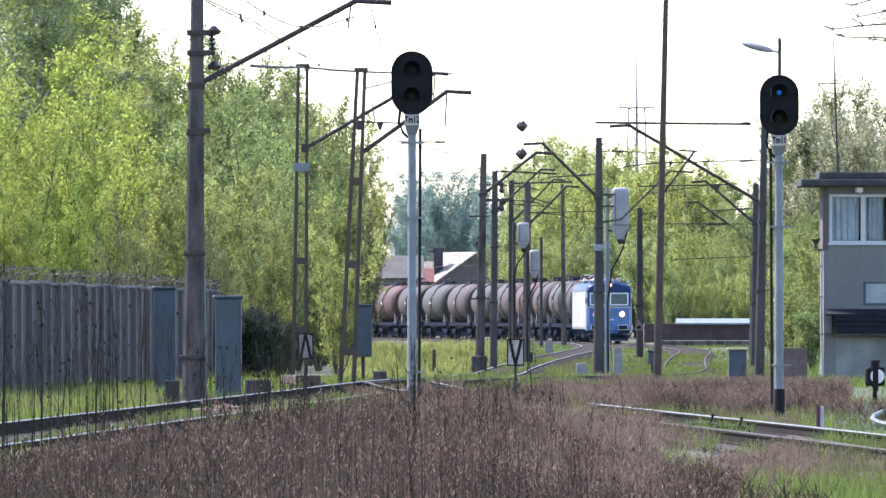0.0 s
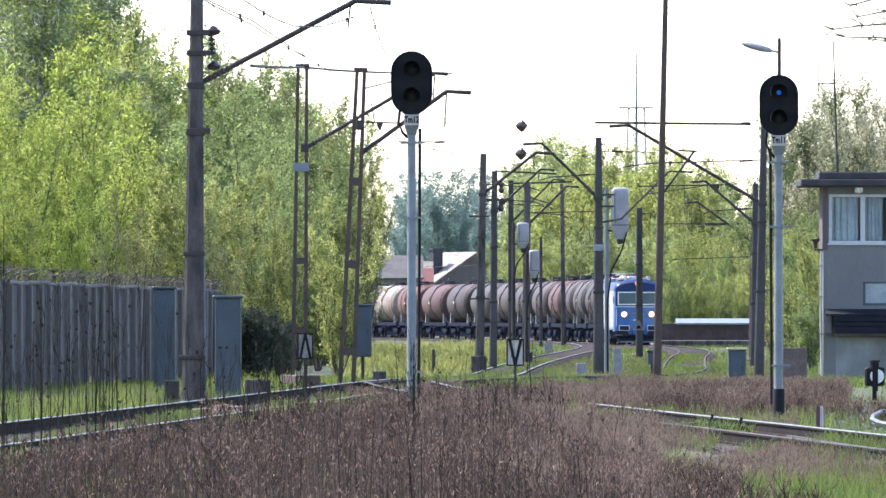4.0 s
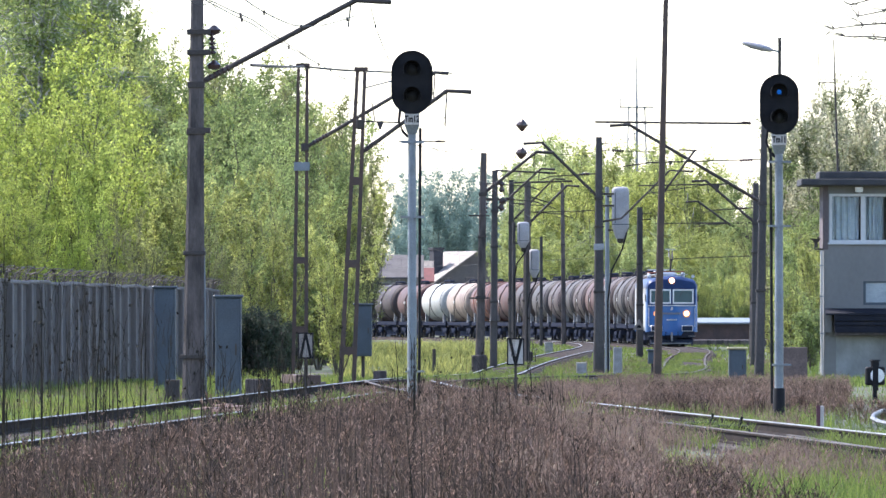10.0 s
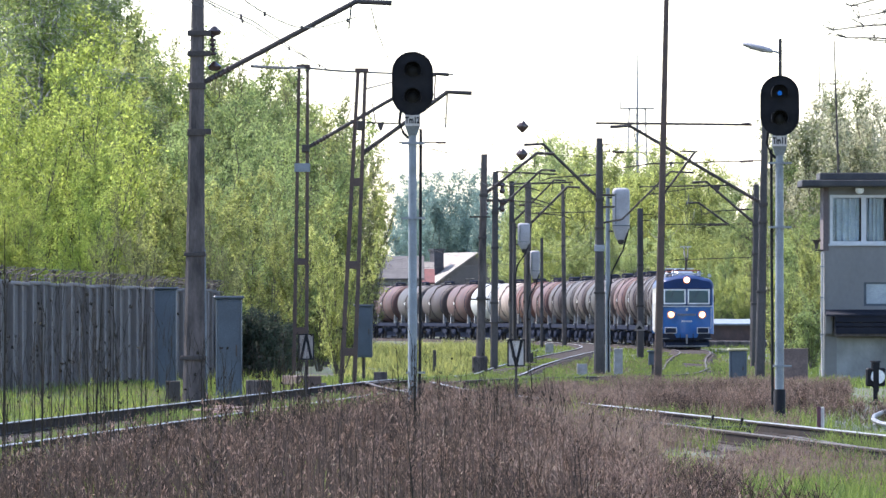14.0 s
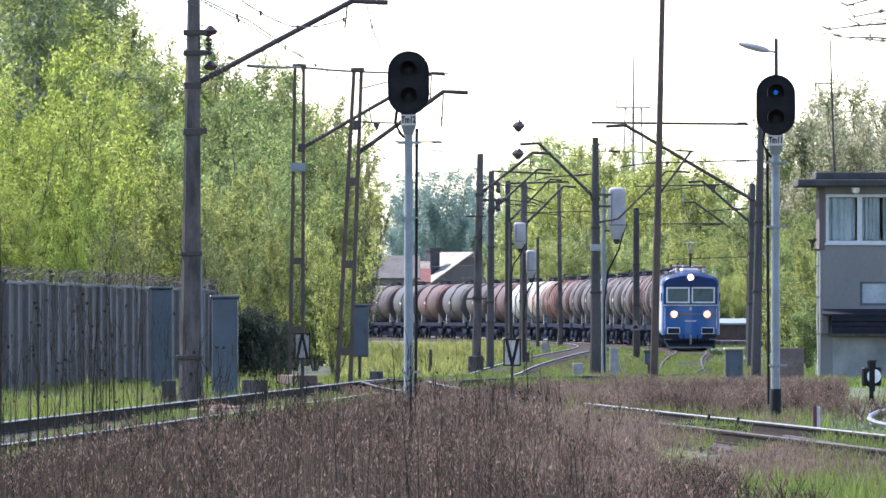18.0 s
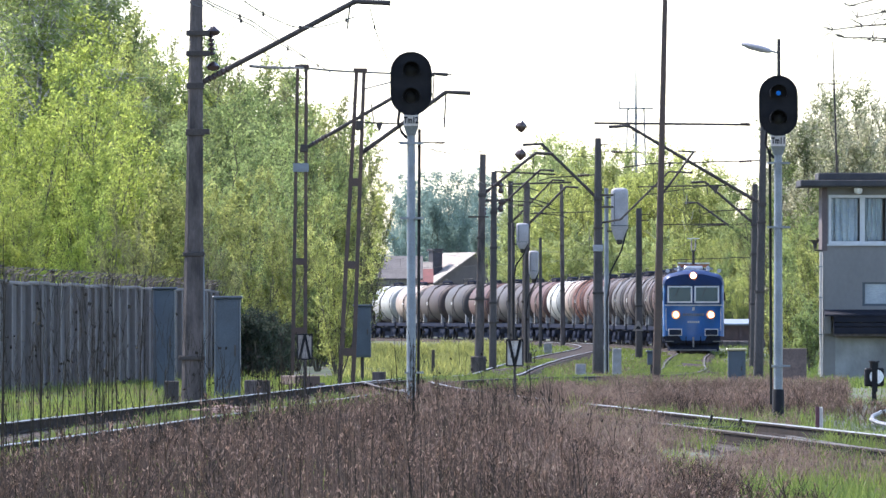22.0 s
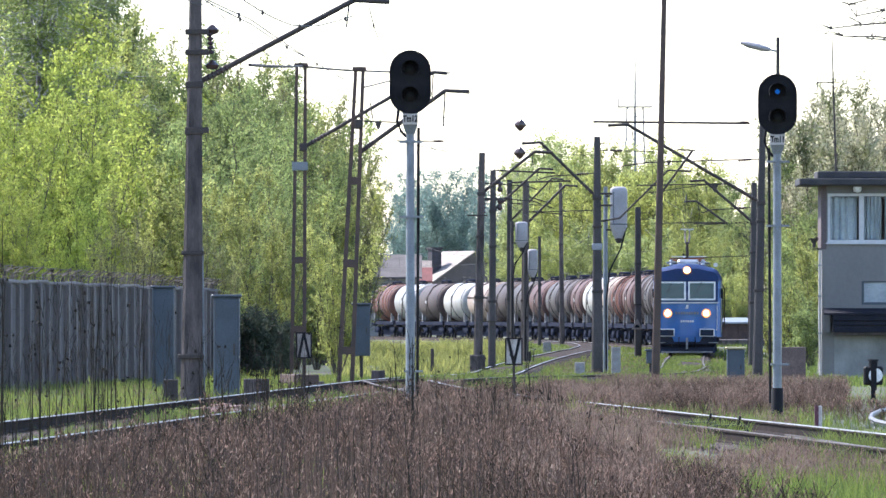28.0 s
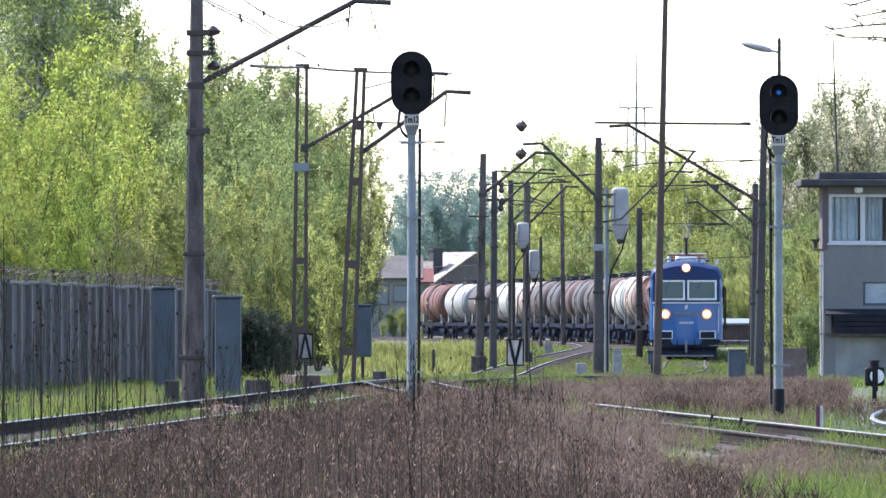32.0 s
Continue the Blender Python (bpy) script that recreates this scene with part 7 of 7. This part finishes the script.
    Q, tops = blades(r, P, h, r.uniform(0.005, 0.012, len(P)) * np.where(P[:, 1] > 249, 2.5, 1.0), 0.12)
    tw = twiglets(r, np.repeat(tops, 5, 0) + r.normal(0, 0.04, (len(tops) * 5, 3)), r.uniform(0.02, 0.07, len(tops) * 5), r.uniform(0.004, 0.012, len(tops) * 5))
    tagged(quads("dry_tan_grass", np.concatenate([Q, tw]), M_TAN), "pale tan dry grass beside the siding", "grass", kind="stuff")
    # tall single stalks
    P = np.concatenate([ground_points(r, 62, -0.046, -0.014, 80, 118), ground_points(r, 52, -0.026, 0.02, 84, 124), ground_points(r, 26, -0.0455, -0.028, 82, 104)])
    tall = np.arange(len(P)) >= 114
    h = np.where(tall, r.uniform(1.9, 2.65, len(P)), r.uniform(0.8, 1.6, len(P)) * np.where(P[:, 0] / P[:, 1] > 0.012, 0.7, 1.0) + np.where(P[:, 0] / P[:, 1] < -0.025, 0.3, 0))
    gap_l = np.abs(P[:, 0] - np.interp(P[:, 1], [a for a, _ in sorted(LEFT)], [b for _, b in sorted(LEFT)]))
    P, h = P[gap_l > 0.9], h[gap_l > 0.9]
    Q, tops = blades(r, P, h, r.uniform(0.010, 0.017, len(P)), 0.025)
    n12 = len(P) * 12
    Q2, tips = blades(r, np.repeat(P, 12, 0) + np.stack([r.normal(0, 0.02, n12), r.normal(0, 0.02, n12), np.repeat(h, 12) * r.uniform(0.4, 0.95, n12)], 1), r.uniform(0.1, 0.3, n12), np.full(n12, 0.006), 0.3)
    heads = twiglets(r, tips[::9], np.full(len(tips[::9]), 0.03), np.full(len(tips[::9]), 0.025))
    heads2 = twiglets(r, tips[::9] + (0.004, 0, 0), np.full(len(tips[::9]), 0.028), np.full(len(tips[::9]), 0.025))
    tagged(quads("dry_weed_stalks", np.concatenate(stalks), M_STALK), "dry grey-brown weed stalks between the tracks", "weeds", kind="stuff")
    tagged(quads("tall_dead_stalks", np.concatenate([Q, Q2, heads, heads2]), M_DEAD), "tall dark dead stalks with small seed heads", "weeds", kind="stuff")
    # young grass, with a few fresh patches among the dry weeds
    patches = ground_points(r, 26000, -0.046, 0.046, 76, 112)
    patches = patches[np.array([noise.noise((p[0] * 1.1 + 3.3, p[1] * 0.12, 21)) for p in patches]) > 0.33]
    sets = [ground_points(r, 60000, -0.05, 0.05, 150, 330), ground_points(r, 12000, 0.03, 0.05, 84, 150), ground_points(r, 1500, -0.05, 0.03, 84, 150), patches, ground_points(r, 14000, -0.054, -0.012, 150, 300), ground_points(r, 40000, 0.003, 0.038, 230, 430), ground_points(r, 9000, 0.02, 0.042, 420, 640), ground_points(r, 15000, 0.004, 0.024, 430, 700)]
    P = off_tracks(np.concatenate(sets), 0.95)
    P = P[np.array([noise.noise((p[0] * 0.45, p[1] * 0.08, 3)) for p in P]) > -0.12]
    Q, _ = blades(r, P, r.uniform(0.08, 0.3, len(P)) * np.where(P[:, 1] > 225, 0.75, 1.0), r.uniform(0.006, 0.014, len(P)) * np.where(P[:, 1] > 420, 4.5, np.where(P[:, 1] > 225, 3.0, 1.0)), 0.3)
    tagged(quads("young_grass", Q, M_GRASS), "fresh bright green grass tufts", "grass", kind="stuff")
    # low growth between the rails of the two near tracks
    rows = []
    for knots, n, y0, y1, half in ((LEFT, 9000, 85, 222, 0.62), (RIGHT, 5000, 85, 222, 0.62), (RIGHT, 9000, 96, 165, 1.5), (LEFT, 9000, 222, 420, 0.62), (MAIN, 12000, 222, 470, 0.62), (MAIN, 9000, 222, 400, 1.6)):
        k = sorted(knots)
        y = r.uniform(y0, y1, n)
        x = np.interp(y, [a for a, _ in k], [b for _, b in k]) + r.uniform(-half, half, n)
        rows.append(np.stack([x, y, np.array([rail_z(q) - (0.2 if q < 230 else 0.1) for q in y])], 1))
    P = np.concatenate(rows)
    P = P[np.array([noise.noise((p[0] * 0.8, p[1] * 0.07, 9)) for p in P]) > -0.05]
    Q, _ = blades(r, P, r.uniform(0.05, 0.17, len(P)) * np.where((P[:, 0] > 0) & (P[:, 1] < 165), 1.5, 1.0), r.uniform(0.006, 0.014, len(P)) * np.where(P[:, 1] > 230, 2.0, 1.0), 0.4)
    tagged(quads("track_growth", Q, M_GRASS), "low green growth between the rails", "grass", kind="stuff")
    near = off_tracks(ground_points(r, 30000, -0.056, -0.010, 150, 300), 1.0)
    tuft = np.array([noise.noise((p[0] * 0.6, p[1] * 0.09, 17)) for p in near])
    near, tuft = near[tuft > -0.15], tuft[tuft > -0.15]
    fresh = ground_points(r, 30000, -0.046, 0.046, 78, 116)
    fresh = fresh[np.array([noise.noise((p[0] * 1.1 + 3.3, p[1] * 0.12, 21)) for p in fresh]) > 0.42]
    fresh = fresh[fresh[:, 0] / fresh[:, 1] < 0.03]
    to_fence = near[:, 0] - (-9.67 + (near[:, 1] - 208) * 0.0313)
    luck = r.uniform(0, 1, len(near))
    keep = (((to_fence > 3.2) | (near[:, 1] < 196)) & (luck < 0.7)) | (luck < 0.2)
    near, tuft = near[keep], tuft[keep]
    spots = [np.stack([r.normal(cx, sx, n), r.normal(cy, sy, n)], 1) for cx, cy, sx, sy, n in ((2.4, 104, 0.28, 5, 900), (-3.55, 103, 0.16, 4, 420), (-3.05, 114, 0.1, 4, 260), (4.3, 98, 0.2, 6, 500), (-2.0, 108, 0.12, 4, 160))]
    spots = np.concatenate(spots)
    fresh = np.concatenate([fresh, np.column_stack([spots, [ground_z(p, q) for p, q in spots]])])
    QN, _ = blades(r, near, np.clip(r.uniform(0.06, 0.25, len(near)) + tuft * 0.4, 0.05, 0.5), r.uniform(0.010, 0.024, len(near)), 0.4)
    QF, _ = blades(r, fresh, r.uniform(0.1, 0.34, len(fresh)), r.uniform(0.006, 0.014, len(fresh)), 0.3)
    tufts = np.concatenate([np.stack([r.normal(cx, sx, n), r.normal(cy, sy, n)], 1) for cx, cy, sx, sy, n in ((-2.42, 71, 0.07, 1.6, 60), (-1.95, 80, 0.06, 1.6, 34), (-1.0, 76, 0.05, 1.2, 14), (2.02, 150, 0.06, 0.3, 40), (0.6, 78, 0.04, 1, 12))])
    tufts = np.column_stack([tufts, [ground_z(p, q) for p, q in tufts]])
    QG, _ = blades(r, tufts, r.uniform(0.34, 0.66, len(tufts)), r.uniform(0.006, 0.014, len(tufts)), 0.28)
    QF = np.concatenate([QF, QG])
    tagged(quads("fresh_herbs", np.concatenate([QN, QF]), M_FRESH), "vivid yellow-green herbs beside the fence and track", "herbs", kind="stuff")
    P = off_tracks(ground_points(r, 30000, -0.011, 0.008, 300, 660), 1.6)
    tuft = np.array([noise.noise((p[0] * 0.9, p[1] * 0.05, 7)) for p in P])
    P, tuft = P[tuft > -0.25], tuft[tuft > -0.25]
    Q, _ = blades(r, P, np.clip(r.uniform(0.08, 0.4, len(P)) + tuft * 0.6, 0.06, 0.8), r.uniform(0.018, 0.05, len(P)), 0.4)
    tagged(quads("flowering_herbs", Q, M_RAPE), "yellow-green flowering herbs in the meadow", "herbs", kind="stuff")



def stone_heap():
    """Pale crushed stone spilled beside the siding, and a bent guard rail end."""
    r = np.random.default_rng(41)
    s = Shape()
    for k in range(900):
        y = r.uniform(148, 182)
        x = r.uniform(0.0385, 0.0475) * y
        z = ground_z(x, y) + r.uniform(-0.02, 0.10) * max(0, 1 - abs(y - 165) / 18)
        a = r.uniform(0.03, 0.08)
        v = [(x + a * r.normal(0, 0.6), y + a * r.normal(0, 0.6), z + a * r.normal(0, 0.5)) for _ in range(4)]
        s.add([(x, y, z + a)] + v, [(0, 1, 2), (0, 2, 3), (0, 3, 4), (0, 4, 1), (1, 2, 3, 4)])
    tagged(part("crushed_stone", s, M_STONE), "pale crushed stone beside the siding", "gravel", kind="stuff")
    g = thing("guard_rail", 6.52, 150, 0, "bent bright guard rail end beside the siding", "rail")
    o = g.location
    t = Shape().tube([Vector(p) - o for p in ((7.18, 154, 0.40), (6.76, 152, 0.36), (6.55, 150.5, 0.31), (6.49, 149.5, 0.27), (6.55, 148.5, 0.23), (6.85, 147, 0.17))], 0.035, 6)
    part("bar", t, M_RAILTOP, g, "", True)


def ballast_stones():
    """Loose ballast along the two near tracks."""
    r = np.random.default_rng(43)
    s = Shape()
    for knots, n, y0, y1 in ((RIGHT, 2600, 96, 160), (LEFT, 3600, 108, 300)):
        k = sorted(knots)
        for _ in range(n):
            y = r.uniform(y0, y1)
            side = r.uniform(-1.5, 1.5)
            x = float(np.interp(y, [a for a, _ in k], [b for _, b in k])) + side
            z = rail_z(y) - 0.2 - 0.12 * max(0.0, abs(side) - 1.2)
            a = r.uniform(0.025, 0.06)
            v = [(x + a * math.cos(q) * r.uniform(0.6, 1.2), y + a * math.sin(q) * r.uniform(0.6, 1.2), z + a * r.uniform(-0.4, 0.3)) for q in (0.3, 1.9, 3.4, 5.0)]
            s.add([(x, y, z + a * r.uniform(0.6, 1.1))] + v, [(0, 1, 2), (0, 2, 3), (0, 3, 4), (0, 4, 1)])
    tagged(part("loose_ballast", s, M_LOOSE), "loose brown ballast stones between and beside the rails", "gravel", kind="stuff")


M_LOOSE = mat("loose_ballast_stone", (0.16, 0.12, 0.10), (0.06, 0.046, 0.04), 0.95, 0, 6.0, 30, 0.3)
stone_heap()
ballast_stones()
weeds()



# ---- movement ----
def motions():
    xs, ys = line(MAIN, 0.5)
    n = len(xs)
    start = float(np.argmin(np.abs(ys - 640))) * 0.5

    def at(s):
        i = s / 0.5
        return np.interp(i, np.arange(n), xs), np.interp(i, np.arange(n), ys)

    def vehicle_pose(front, length, base):
        mid = front - length / 2
        (xa, ya), (xb, yb) = at(mid + base / 2), at(mid - base / 2)
        hx, hy = xa - xb, ya - yb
        return pose((xa + xb) / 2, (ya + yb) / 2, rail_z(ya), 0, 0, math.degrees(math.atan2(hx, -hy)))

    SPEED = 7.38
    for k, v in enumerate([loco] + wagons):
        rows = []
        for i in range(33):
            front = start + SPEED * i
            if k == 0:
                rows.append((i, vehicle_pose(front, 18.8, 10)))
            else:
                rows.append((i, vehicle_pose(front - 18.8 - (k - 1) * WAGON, WAGON, 9.6)))
        walk(v, rows)

    # turning wheels
    def spin(ws, radius):
        here = Matrix.Translation(ws.location)
        walk(ws, [(i / 15, here @ Matrix.Rotation(SPEED * i / 15 / radius, 4, "X")) for i in range(481)])

    for ws in loco_sets:
        spin(ws, 0.56)
    for sets in wagon_sets:
        for ws in sets:
            spin(ws, 0.46)


motions()
